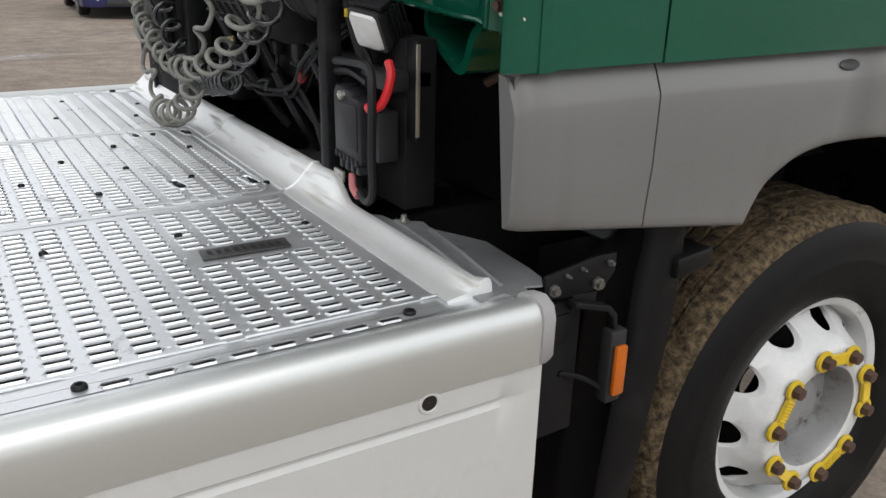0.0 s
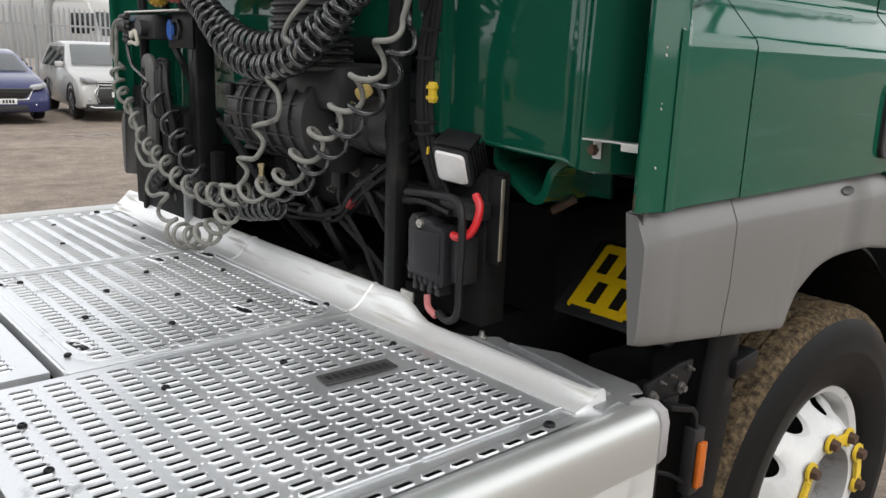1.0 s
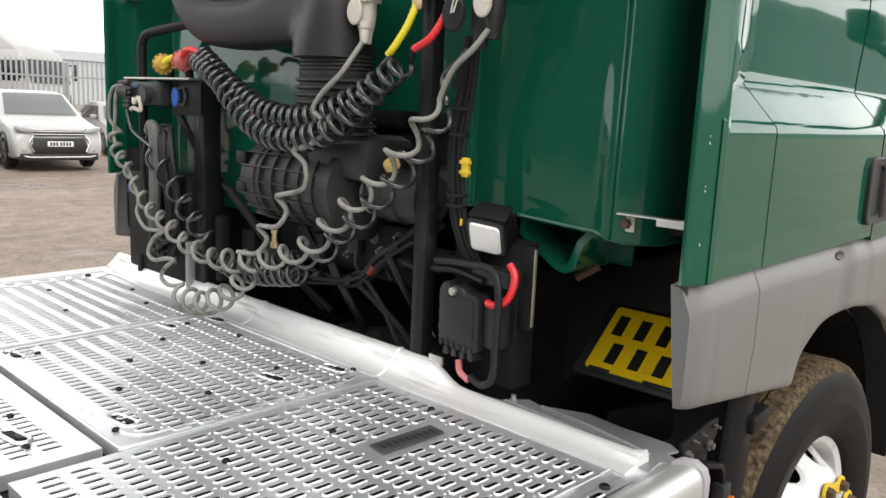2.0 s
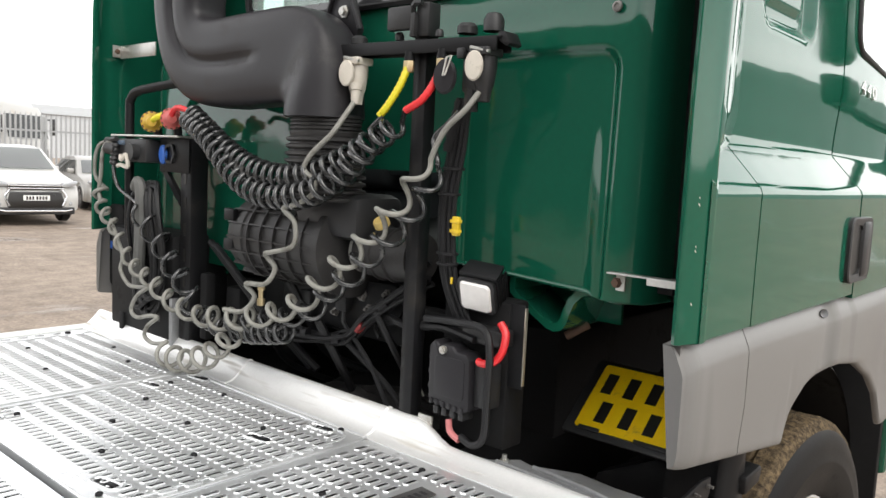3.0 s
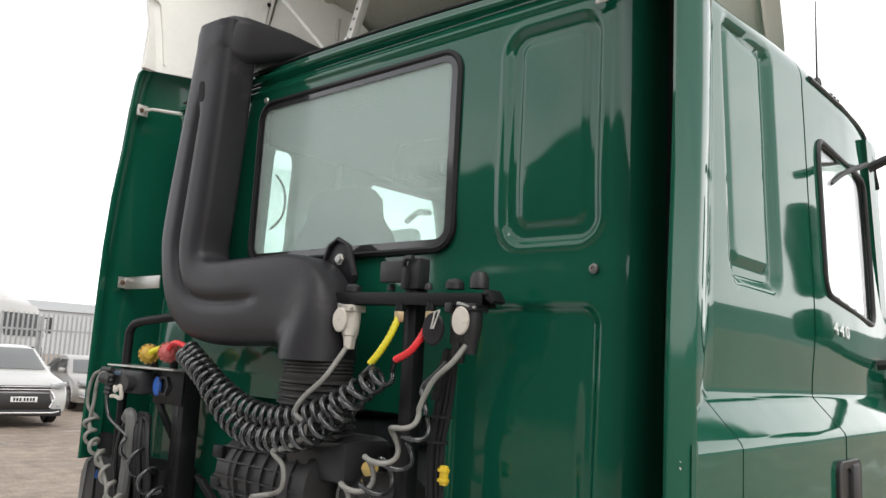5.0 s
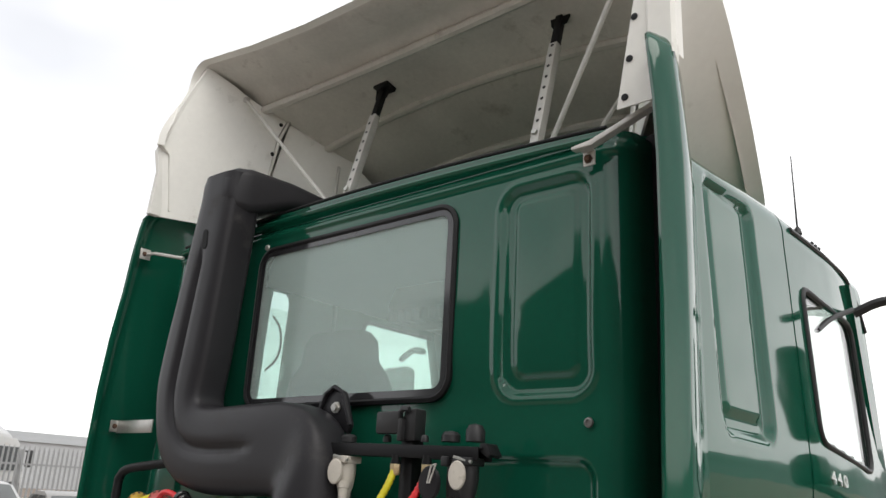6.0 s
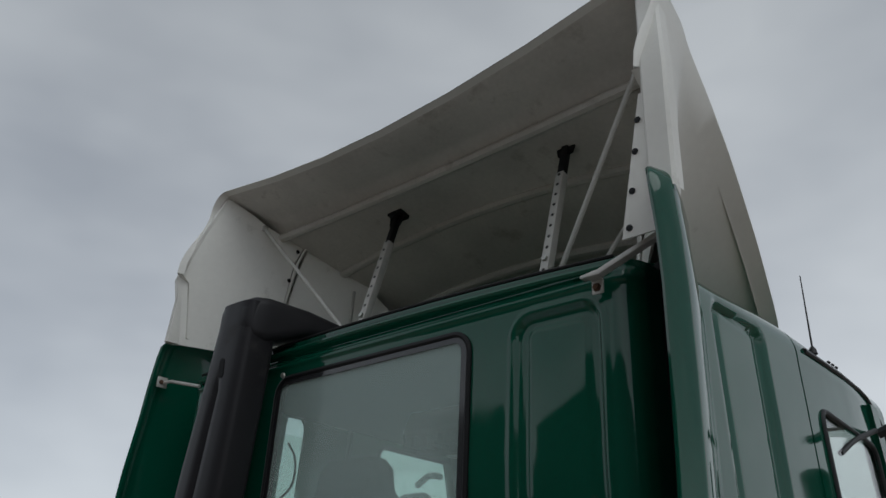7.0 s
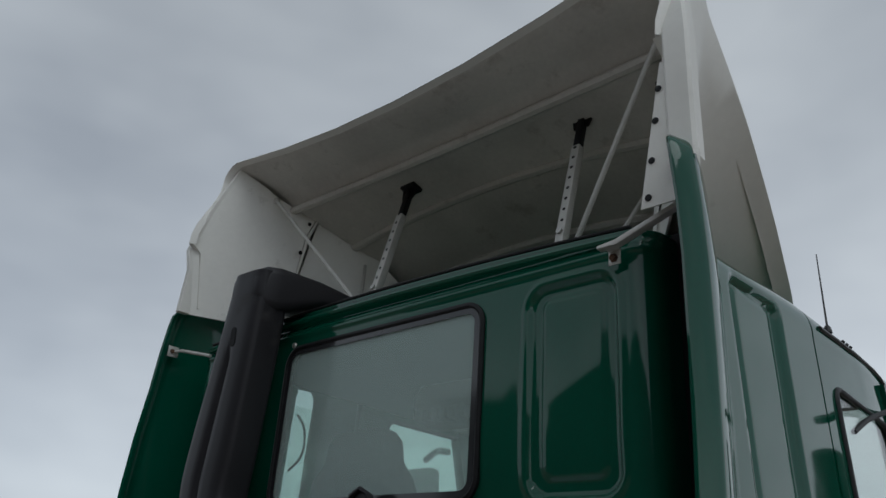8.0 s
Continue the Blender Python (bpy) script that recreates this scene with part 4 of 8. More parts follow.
# -- cab --
def build_cab():
    # rear wall: pressed panel with two recesses and an opening for the window
    wx0, wx1, wz0, wz1 = -0.42, 0.485, 2.125, 2.675

    def wall_y(x, z):
        y = WALL
        ax = abs(x)
        if ax > 0.945:
            k = min(ax - 0.945, 0.0699)
            y += 0.07 - math.sqrt(max(0.0, 0.07 ** 2 - k * k))
        # pressed panel beside the window, on both sides
        d = rect_dist(ax, z, 0.645, 0.915, 2.125, 2.675, 0.06)
        y += 0.014 * smoothstep(0.002, -0.010, d)
        d2 = rect_dist(ax, z, 0.685, 0.875, 2.17, 2.64, 0.03)
        y -= 0.005 * smoothstep(0.003, -0.005, d2)
        y -= 0.005 * math.exp(-((d - 0.012) / 0.007) ** 2)
        # lower panel stands back under a soft ledge
        d = rect_dist(x, z, 0.50, 0.925, 1.40, 1.975, 0.05)
        y += 0.014 * smoothstep(0.004, -0.012, d)
        # lower right bulge and shallow flutes
        y -= 0.012 * smoothstep(0.86, 0.90, ax) * smoothstep(1.97, 1.45, z)
        # shallow valley along the foot of the window
        y += 0.009 * math.exp(-((z - 2.12) / 0.085) ** 2)
        # slightly domed sheet, never quite flat
        if d2 < 0:
            y -= 0.005 * (1 - ((ax - 0.78) / 0.095) ** 2) * (1 - ((z - 2.405) / 0.235) ** 2)
        y += 0.0013 * noise.noise(Vector((x * 4.5, z * 3.5, 1.7))) + 0.0004 * noise.noise(Vector((x * 14, z * 11, 4.2)))
        if z > 2.70:
            y -= 0.008 * math.exp(-((z - 2.722) / 0.009) ** 2)
            y += 0.012 * smoothstep(2.745, 2.752, z)
        return y

    def low(x):
        if x > 0.915:
            return 1.435
        if x > 0.80:
            return 1.435 + 0.013 * smoothstep(0.915, 0.86, x)
        if x > 0.47:
            return 1.448 + 0.018 * smoothstep(0.80, 0.47, x)
        if x > -0.36:
            return 1.685
        return 1.33

    g = Geo()
    nx, nz = 290, 190
    z1 = 2.775
    vs = []
    for i in range(nx + 1):
        x = -1.0149 + 2.0298 * i / nx
        lo = low(x)
        for j in range(nz + 1):
            z = max(lo, 1.33 + (z1 - 1.33) * j / nz)
            vs.append((x, wall_y(x, z), z))
    fs = []
    for i in range(nx):
        x = -1.0149 + 2.0298 * (i + 0.5) / nx
        for j in range(nz):
            z = 1.33 + (z1 - 1.33) * (j + 0.5) / nz
            if z < low(x):
                continue
            if rect_dist(x, z, wx0, wx1, wz0, wz1, 0.06) < -0.02:
                continue
            a = i * (nz + 1) + j
            fs.append((a, a + nz + 1, a + nz + 2, a + 1))
    g.add(vs, fs)
    # the corners run on forwards to the cab sides
    for s in (1, -1):
        zs = [1.435 if s > 0 else 1.33, 1.7, 2.0, 2.4, 2.70, 2.775]
        g.loft([[(s * x, y, z) for z in zs] for x, y in ((1.0105, -0.096), (1.0148, -0.0805), (1.0165, -0.06), (1.018, 0.0), (1.03, 0.03), (1.075, 0.035))], False)
    wall = part("cab_rear_wall", g, GREEN, lorry, "glossy dark green pressed steel rear wall", 60)
        # inner skin of the wall
    g = Geo()
    for a, b, c, d in ((-0.985, wx0 - 0.045, 1.70, 2.72), (wx1, 0.985, 1.70, 2.72), (wx0, wx1, 1.70, wz0), (wx0, wx1, wz1, 2.72)):
        g.box(a, b, -0.10, -0.085, c, d)
    part("inner_wall_trim", g, TRIM, wall)
    # folded lower edge
    g = Geo()
    g.tube([(0.475, -0.140, 1.468), (0.64, -0.140, 1.459), (0.80, -0.140, 1.450), (0.87, -0.140, 1.447), (0.915, -0.142, 1.437), (0.95, -0.144, 1.434), (1.0, -0.10, 1.434), (1.015, -0.02, 1.436)], 0.006, 8)
    part("folded_edge", g, GREEN, wall)
    # screw and bracket
    g = Geo()
    g.lathe([(0, 0.012), (0.005, 0.011), (0.006, 0.007), (0.003, 0.005), (0.003, 0.0003)], pose(0.912, WALL - 0.001, 2.055, 90, 0, 0), 14)
    part("screw", g, BOLT, wall, "dull round-headed screw")
    g = Geo()
    g.lathe([(0, 0.011), (0.006, 0.009), (0.007, 0.0003)], pose(-0.378, WALL - 0.014, 2.682, 90, 0, 0), 12)
    part("screw", g, STEEL, wall)

    # rear window
    g = Geo()
    A, B, C = rbox2(wx0 - 0.008, wx1 + 0.008, wz0 - 0.008, wz1 + 0.008, 0.07, 7), rbox2(wx0 + 0.008, wx1 - 0.008, wz0 + 0.008, wz1 - 0.008, 0.055, 7), rbox2(wx0 + 0.002, wx1 - 0.002, wz0 + 0.002, wz1 - 0.002, 0.06, 7)
    yy = WALL
    g.loft([[(x, yy + 0.004, z) for x, z in A], [(x, yy - 0.006, z) for x, z in A], [(x, yy - 0.010, z) for x, z in C], [(x, yy - 0.006, z) for x, z in B], [(x, yy + 0.03, z) for x, z in B]])
    win = part("rear_window", g, RUBBER, lorry, "rear cab window in a black rubber seal", 30)
    g = Geo()
    D = rbox2(wx0 + 0.026, wx1 - 0.030, wz0 + 0.028, wz1 - 0.026, 0.03, 7)
    g.loft([[(x, yy - 0.0035, z) for x, z in B], [(x, yy - 0.0035, z) for x, z in D], [(x, yy - 0.002, z) for x, z in D], [(x, yy - 0.002, z) for x, z in B]])
    part("printed_border", g, mat("dark_glass_border", (0.03, 0.03, 0.032), 0.12, 0, 0.1, 9, 60, 0, 0.5), win)
    g = Geo()
    g.prism(rbox2(wx0 + 0.012, wx1 - 0.012, wz0 + 0.012, wz1 - 0.012, 0.045, 7), "y", yy + 0.000, yy + 0.005)
    p = part("pane", g, REARPANE, win, "pale reflecting window glass")
    p.visible_shadow = False

    # sides of the cab
    seam_a, seam_d = 0.0, 0.765

    def lift(y):
        return 0.03 * smoothstep(-0.13, 0.05, y) + 0.045 * smoothstep(0.05, 0.8, y)

    def raised(y, z):
        return z if z < 2.5 else 2.5 + (z - 2.5) * (0.29 + lift(y)) / 0.29

    def side_x(y, z):
        x = 1.19 - 0.09 * min(1.0, max(0.0, (z - 1.688) / 0.098))
        x += 0.012 * smoothstep(1.8, 2.0, z) - 0.030 * min(1.0, max(0.0, (z - 2.0) / 0.72))
        x -= 0.02 * smoothstep(1.2, 1.75, y)
        u = z if z < 2.5 else 2.5 + (z - 2.5) * 0.29 / (0.29 + lift(y))
        if u > 2.69:
            k = min(1.0, (u - 2.69) / 0.10)
            x -= 0.11 * (1 - math.sqrt(max(0.0, 1 - k * k)))
        d = rect_dist(y, z, 0.150, 0.487, 2.06, 2.742, 0.05)
        x -= 0.022 * smoothstep(0.008, -0.016, d)
        d2 = rect_dist(y, z, 0.188, 0.436, 2.115, 2.718, 0.03)
        x += 0.010 * smoothstep(0.006, -0.006, d2)
        x += 0.0011 * noise.noise(Vector((y * 3.5, z * 5.5, 8.1))) + 0.0003 * noise.noise(Vector((y * 11, z * 14, 2.3)))
        return x

    def patch(s, y0, y1, z0, z1, ny, nz, hole=None, fold=0.02):
        g = Geo()
        vs, fs = [], []
        for i in range(ny + 1):
            y = y0 + (y1 - y0) * i / ny
            for j in range(nz + 1):
                z = raised(y, z0 + (z1 - z0) * j / nz)
                vs.append((s * side_x(y, z), y, z))
        for i in range(ny):
            for j in range(nz):
                a = i * (nz + 1) + j
                ym = y0 + (y1 - y0) * (i + 0.5) / ny
                if hole and hole(ym, raised(ym, z0 + (z1 - z0) * (j + 0.5) / nz)):
                    continue
                fs.append((a, a + nz + 1, a + nz + 2, a + 1))
        g.add(vs, fs)
        for i in (0, ny):
            e = [vs[i * (nz + 1) + j] for j in range(nz + 1)]
            e = [p for p in e if not (hole and hole(p[1], p[2]))]
            g.loft([e, [(p[0] - s * fold, p[1] + (0.004 if i == 0 else -0.004), p[2]) for p in e]], False)
        e = [vs[i * (nz + 1)] for i in range(ny + 1)]
        g.loft([e, [(p[0] - s * fold, p[1], p[2] + 0.004) for p in e]], False)
        return g

    win_poly = [(0.885, 2.10), (1.485, 2.035), (1.485, 2.32), (1.465, 2.575), (0.88, 2.593)]

    def inside(y, z, poly=win_poly, off=0.0):
        ok = True
        for k in range(len(poly)):
            (ax, az), (bx, bz) = poly[k], poly[(k + 1) % len(poly)]
            L = math.hypot(bx - ax, bz - az)
            if ((bx - ax) * (z - az) - (bz - az) * (y - ax)) / L < off:
                ok = False
        return ok

    ZT = 2.79
    right_poly, left_poly = win_poly, [(0.98, 2.10), (1.62, 2.03), (1.62, 2.56), (1.54, 2.715), (0.98, 2.715)]
    for s in (1, -1):
        win_poly = right_poly if s > 0 else left_poly
        blank = None if s > 0 else (lambda y, z: rect_dist(y, z, 0.375, 0.478, 2.10, 2.735, 0.02) < 0)
        side = part("cab_side_panel", patch(s, seam_a + 0.003, seam_d - 0.006, 1.403, ZT, 52, 110, blank), GREEN, lorry, "glossy dark green cab side with a pressed recess", 60)
        part("cab_corner_panel", patch(s, -0.235, seam_a - 0.003, 1.405, 1.79, 22, 36, lambda y, z: side_x(y, z) < 0.004 + float(np.interp(y, (-0.286, -0.22, -0.10, -0.03), (1.1585, 1.150, 1.12, 1.085)))), GREEN, side)
        door = part("cab_door", patch(s, seam_d + 0.006, 1.75, 1.39, ZT, 96, 130, lambda y, z: inside(y, z, win_poly, 0.012)), GREEN, lorry, "green cab door with a framed side window", 60)
        if s < 0:
            g = Geo()
            g.box(-1.075, -1.071, 0.355, 0.498, 2.08, 2.66)
            q = part("quarter_pane", g, PANE, side)
            q.visible_shadow = False
        # dark seal behind the seams
        for y in (seam_a, seam_d):
            g = Geo()
            pts = [1.425, 1.5, 1.6, 1.66, 1.69, 1.72, 1.75, 1.78, 1.81, 1.9, 2.1, 2.3, 2.5, 2.64, 2.70, 2.75, 2.78]
            g.tube([(s * (side_x(y, z) - 0.012), y, z) for z in [raised(y, q) for q in pts] if z < 1.8 or y > 0.1], 0.0085, 6)
            part("door_seal", g, RUBBER, door)
        # window frame and pane
        g = Geo()
        loop = [Vector((s * (side_x(y, z) + 0.002), y, z)) for y, z in win_poly]
        dense = []
        for k in range(len(loop)):
            a, b, c = loop[k - 1], loop[k], loop[(k + 1) % len(loop)]
            p, q = b + (a - b).normalized() * 0.06, b + (c - b).normalized() * 0.06
            for t in (0, 0.25, 0.5, 0.75, 1):
                dense.append(p * (1 - t) ** 2 + b * 2 * t * (1 - t) + q * t * t)
        g.tube(dense, 0.0095, 8, True)
        part("window_frame", g, BLACKP, door, "black window frame")
        g = Geo()
        n = len(dense)
        g.add([(p.x - s * 0.006, p.y, p.z) for p in dense] + [(p.x - s * 0.010, p.y, p.z) for p in dense],
              [tuple(range(n)), tuple(range(2 * n - 1, n - 1, -1))])
        pn = part("pane", g, PANE, door)
        pn.visible_shadow = False
        # rain channel above the window
        g = Geo()
        g.tube([(s * (side_x(y, z) + 0.001), y, z) for y, z in ((0.85, 2.780), (1.0, 2.784), (1.2, 2.788), (1.45, 2.788), (1.53, 2.776), (1.61, 2.735), (1.68, 2.68), (1.735, 2.60))], 0.010, 7)
        part("drip_channel", g, BLACKP, door)
        # handle
        g = Geo()
        hb = rbox2(0.655, 0.868, 1.440, 1.620, 0.03, 4)
        hole = rbox2(0.682, 0.775, 1.462, 1.598, 0.025, 4)
        g.loft([[(s * 1.186, y, z) for y, z in hb], [(s * 1.200, y, z) for y, z in hb], [(s * 1.203, y * 0.97 + 0.024, z * 0.97 + 0.0455) for y, z in hb],
                [(s * 1.200, y, z) for y, z in hole], [(s * 1.155, y, z) for y, z in hole]])
        h = part("door_handle", g, BLACKP, door, "dark grey recessed door handle", 30)
        g = Geo()
        g.box(s * 1.19 - 0.012, s * 1.19 + 0.018, 0.772, 0.842, 1.450, 1.610, 0.012)
        part("handle_grip", g, BLACKP, h)
        g = Geo()
        g.box(s * 1.1925 - 0.002, s * 1.1925 + 0.002, 0.672, 0.785, 1.455, 1.605)
        part("handle_well", g, INK, h)
    # badge figures on the door
    for k, ch in enumerate("440"):
        cu = bpy.data.curves.new("badge_text", "FONT")
        cu.body, cu.size, cu.extrude, cu.align_x = ch, 0.056, 0.003, "CENTER"
        tmp = bpy.data.objects.new("tmp", cu)
        scene.collection.objects.link(tmp)
        dg = bpy.context.evaluated_depsgraph_get()
        me = bpy.data.meshes.new_from_object(tmp.evaluated_get(dg))
        bpy.data.objects.remove(tmp)
        me.materials.clear()
        me.materials.append(BADGE)
        ob = new("badge_figure", me)
        y = 0.962 + k * 0.062
        ob.matrix_world = Matrix(((0, 0, 1, side_x(0.97, 1.97) + 0.004), (1.25, 0.22, 0, y), (0, 1, 0, 1.978 - 0.003 * k), (0, 0, 0, 1)))
        ob.parent = lorry
        ob["label"] = "chrome badge figure"

    # roof and rear gutter
    g = Geo()
    loops = []
    for y in (-0.135, -0.128, -0.10, -0.05, 0.0, 0.05, 0.2, 0.4, 0.6, 0.8, 1.3, 1.62):
        row = []
        for i in range(25):
            x = (-0.965 + 1.93 * i / 24) * (1 + 0.02 * smoothstep(-0.10, 0.05, y))
            row.append((x, y, 2.788 + lift(y) + 0.03 * (1 - (x / 0.985) ** 2) - (0.02 if y < -0.13 else 0)))
        loops.append(row)
    g.loft(loops, False)
    g.loft([[(x, y, z - 0.03) for x, y, z in r] for r in loops], False)
    roof = part("cab_roof", g, GREEN, lorry, "dark green cab roof", 40)
    g = Geo()
    g.tube([(x, -0.146, 2.783 + 0.03 * (1 - (x / 0.965) ** 2)) for x in [-0.96 + 1.92 * i / 24 for i in range(25)]], 0.0055, 8)
    part("roof_seal", g, RUBBER, roof, "black rubber roof seal")
    g = Geo()
    g.tube([(x, -0.158, 2.752 + 0.022 * (1 - (x / 0.965) ** 2)) for x in [-0.95 + 1.9 * i / 24 for i in range(25)]], 0.0105, 8)
    part("roof_gutter", g, GREEN, roof)
    g = Geo()
    g.tube([(1.030, 1.10, 2.85), (1.028, 1.10, 3.153)], [0.004, 0.002], 6)
    g.lathe([(0, 0.016), (0.02, 0.012), (0.03, 0.004)], Matrix.Translation((1.030, 1.10, 2.845)), 10)
    part("aerial", g, BLACKP, roof, "thin black whip aerial")
    for y in (1.22, 1.26, 1.30):
        g = Geo()
        g.lathe([(0, 0.008), (0.008, 0.006), (0.009, 0.0003)], pose(side_x(1.25, 2.84) + 0.002, y, 2.842, 0, 50, 0), 8)
        part("screw", g, BLACKP, roof)

    # front of the cab and its inside
    g = Geo()
    g.box(-1.14, 1.14, 1.70, 1.76, 0.60, 1.92, 0.02)
    g.box(-1.0, 1.0, 1.50, 1.60, 2.68, 2.85, 0.01)
    for s in (1, -1):
        g.prism([(1.70, 1.90), (1.78, 1.90), (1.56, 2.74), (1.48, 2.74)], "x", s * 1.07 - 0.04, s * 1.07 + 0.02)
    part("cab_front", g, GREEN, lorry, "green cab front panel")
    g = Geo()
    g.box(-1.12, 1.12, 1.655, 1.695, 0.45, 1.36, 0.005)
    g.box(-0.60, 0.60, 0.20, 1.60, 0.95, 1.26, 0.01)
    part("front_bulkhead", g, CHASSIS, lorry, "black bulkhead ahead of the wheels")
    g = Geo()
    g.prism([(1.735, 1.90), (1.741, 1.90), (1.526, 2.70), (1.52, 2.70)], "x", -1.03, 1.03)
    ws = part("windscreen", g, PANE, lorry, "clear windscreen glass")
    ws.visible_shadow = False
    g = Geo()
    g.box(-1.05, 1.05, -0.08, 1.68, 1.455, 1.485)
    part("cab_floor", g, CHASSIS, lorry)
    g = Geo()
    g.prism([(1.30, 1.62), (1.28, 1.82), (1.42, 1.90), (1.69, 1.90), (1.69, 1.34), (1.45, 1.34)], "x", -1.04, 1.04, 0.02)
    part("dashboard", g, TRIM, lorry, "dark grey dashboard")
    for x, sy, wide in ((0.56, 0.30, 1.0), (-0.61, 0.36, 1.38)):
        g = Geo()
        g.box(x - 0.23, x + 0.23, 0.10 + sy, 0.58 + sy, 1.60, 1.74, 0.05, seg=3)
        g.box(x - 0.18, x + 0.18, 0.14 + sy, 0.52 + sy, 1.33, 1.60, 0.02)
        seat = part("seat", g, FABRIC, lorry, "dark fabric cab seat with head rest")
        g = Geo()
        loops = []
        for z, w, y in ((1.66, 0.23, 0.18), (1.9, 0.25, 0.13), (2.15, 0.24, 0.08), (2.32, 0.19, 0.06), (2.38, 0.15, 0.06), (2.46, 0.14, 0.06), (2.50, 0.11, 0.06)):
            loops.append([(x + p[0], y + sy + p[1], z) for p in rbox2(-w * wide, w * wide, -0.06, 0.06, 0.055, 4)])
        g.loft(loops, True, True)
        part("backrest", g, FABRIC, seat)
    g = Geo()
    m = pose(0.52, 1.05, 1.98, -35, 0, 0)
    g.tube([m @ Vector((0.225 * math.cos(2 * math.pi * k / 36), 0.225 * math.sin(2 * math.pi * k / 36), 0)) for k in range(36)], 0.016, 8, True)
    g.tube([m @ Vector((-0.21, 0.0, 0)), m @ Vector((0, -0.02, -0.03)), m @ Vector((0.21, 0.0, 0))], 0.018, 8)
    g.lathe([(-0.03, 0.06), (-0.01, 0.06), (0.0, 0.04), (0.0, 0.001)], m, 16)
    g.tube([m @ Vector((0, -0.02, -0.03)), (0.52, 1.35, 1.72)], 0.04, 8)
    part("steering_wheel", g, BLACKP, lorry, "black steering wheel")
    g = Geo()
    g.box(0.30, 0.82, 1.30, 1.46, 2.44, 2.60, 0.03)
    g.box(-0.35, 0.10, 1.32, 1.40, 2.40, 2.52, 0.02)
    part("sun_visor", g, TRIM, lorry, "dark folded sun visor")
    g = Geo()
    g.prism([(0.56, 2.716), (0.52, 2.62), (0.60, 2.545), (0.74, 2.56), (0.80, 2.716)], "x", -0.46, 0.10, 0.012)
    con = part("overhead_console", g, CHASSIS, lorry, "dark ribbed overhead console")
    for k in range(12):
        g = Geo()
        g.box(-0.44 + 0.044 * k, -0.424 + 0.044 * k, 0.515, 0.60, 2.552, 2.60, 0.003)
        part("console_rib", g, BLACKP, con)
    # strap hanging inside the passenger's quarter window
    g = Geo()
    g.tube(smooth_path([(-1.055, 0.39, 2.62), (-1.05, 0.43, 2.57), (-1.05, 0.445, 2.50), (-1.05, 0.43, 2.43), (-1.055, 0.38, 2.37)], 8), 0.006, 6)
    part("grab_strap", g, BLACKP, lorry, "black grab strap inside the cab")
    g = Geo()
    g.box(-0.95, 0.95, -0.08, 1.45, 2.715, 2.735)
    part("headlining", g, mat("pale_headlining", (0.30, 0.31, 0.31), 0.9, 0, 0.08, 4, 120, 0.05), lorry)
    # mirror arm
    g = Geo()
    g.tube(smooth_path([(1.10, 1.46, 2.62), (1.20, 1.48, 2.66), (1.34, 1.52, 2.66)]), 0.018, 8)
    g.tube(smooth_path([(1.08, 1.05, 2.48), (1.09, 1.2, 2.55), (1.11, 1.40, 2.62)]), 0.010, 8)
    arm = part("mirror_arm", g, BLACKP, lorry, "black mirror arm")
    g = Geo()
    g.box(1.31, 1.41, 1.52, 1.72, 2.18, 2.56, 0.04, seg=3)
    g.box(1.31, 1.42, 1.52, 1.70, 1.96, 2.13, 0.04, seg=3)
    g.tube(smooth_path([(1.10, 1.52, 1.90), (1.22, 1.54, 1.92), (1.36, 1.55, 1.98)]), 0.018, 8)
    part("mirror_housing", g, BLACKP, arm, "black mirror housing")
    g = Geo()
    g.tube(smooth_path([(-1.10, 1.46, 2.64), (-1.22, 1.50, 2.66), (-1.33, 1.52, 2.62)]), 0.018, 8)
    arm = part("mirror_arm", g, BLACKP, lorry, "black mirror arm")
    g = Geo()
    g.box(-1.46, -1.24, 1.48, 1.58, 2.12, 2.58, 0.045, seg=3)
    part("mirror_housing", g, BLACKP, arm, "black mirror housing")

    # side collars standing proud of the rear corners
    for s in (1, -1):
        g = Geo()
        loops = []
        zs = [1.402, 1.43, 1.60, 1.66, 1.70, 1.74, 1.78, 1.84, 2.0, 2.2, 2.4, 2.6, 2.72, 2.80, 2.84, 2.862, 2.872]
        for z in zs:
            o = 1.193 + 0.010 * smoothstep(1.8, 2.4, z)
            back = -0.305 - 0.020 * smoothstep(2.55, 2.86, z)
            fx = 1.19 - 0.074 * smoothstep(1.70, 1.79, z) - 0.02 * smoothstep(2.64, 2.78, z)
            front = -0.225 + 0.245 * smoothstep(1.72, 1.80, z)
            lean = 0.010 * smoothstep(2.62, 2.872, z) ** 2
            shrink = smoothstep(2.85, 2.872, z)
            o -= lean + 0.01 * shrink
            back += 0.02 * shrink
            if s < 0:
                sh = 0.095 * (max(0.0, z - 1.6) / 1.28) ** 3.5
                o += 0.012
                back, front = back + sh, front + 0.4 * sh
            sec = [(fx, front), (fx + 0.55 * (o - fx), front - 0.4 * (front - back)), (o, back + 0.066), (o - 0.001, back + 0.056), (o - 0.0055, back + 0.047), (o - 0.022, back + 0.002), (o - 0.028, back - 0.001), (o - 0.036, back + 0.004),
                   (o - 0.036, back + 0.020), (o - 0.026, back + 0.030), (o - 0.020, back + 0.07), (fx - 0.012, front)]
            loops.append([(s * x, y, z + (0.085 * smoothstep(2.6, 2.872, z) if s < 0 else 0.03 * smoothstep(2.6, 2.872, z))) for x, y in sec])
        g.loft(loops, True, True)
        c = part("side_collar", g, GREEN, lorry, "glossy green side collar beside the cab corner", 50)
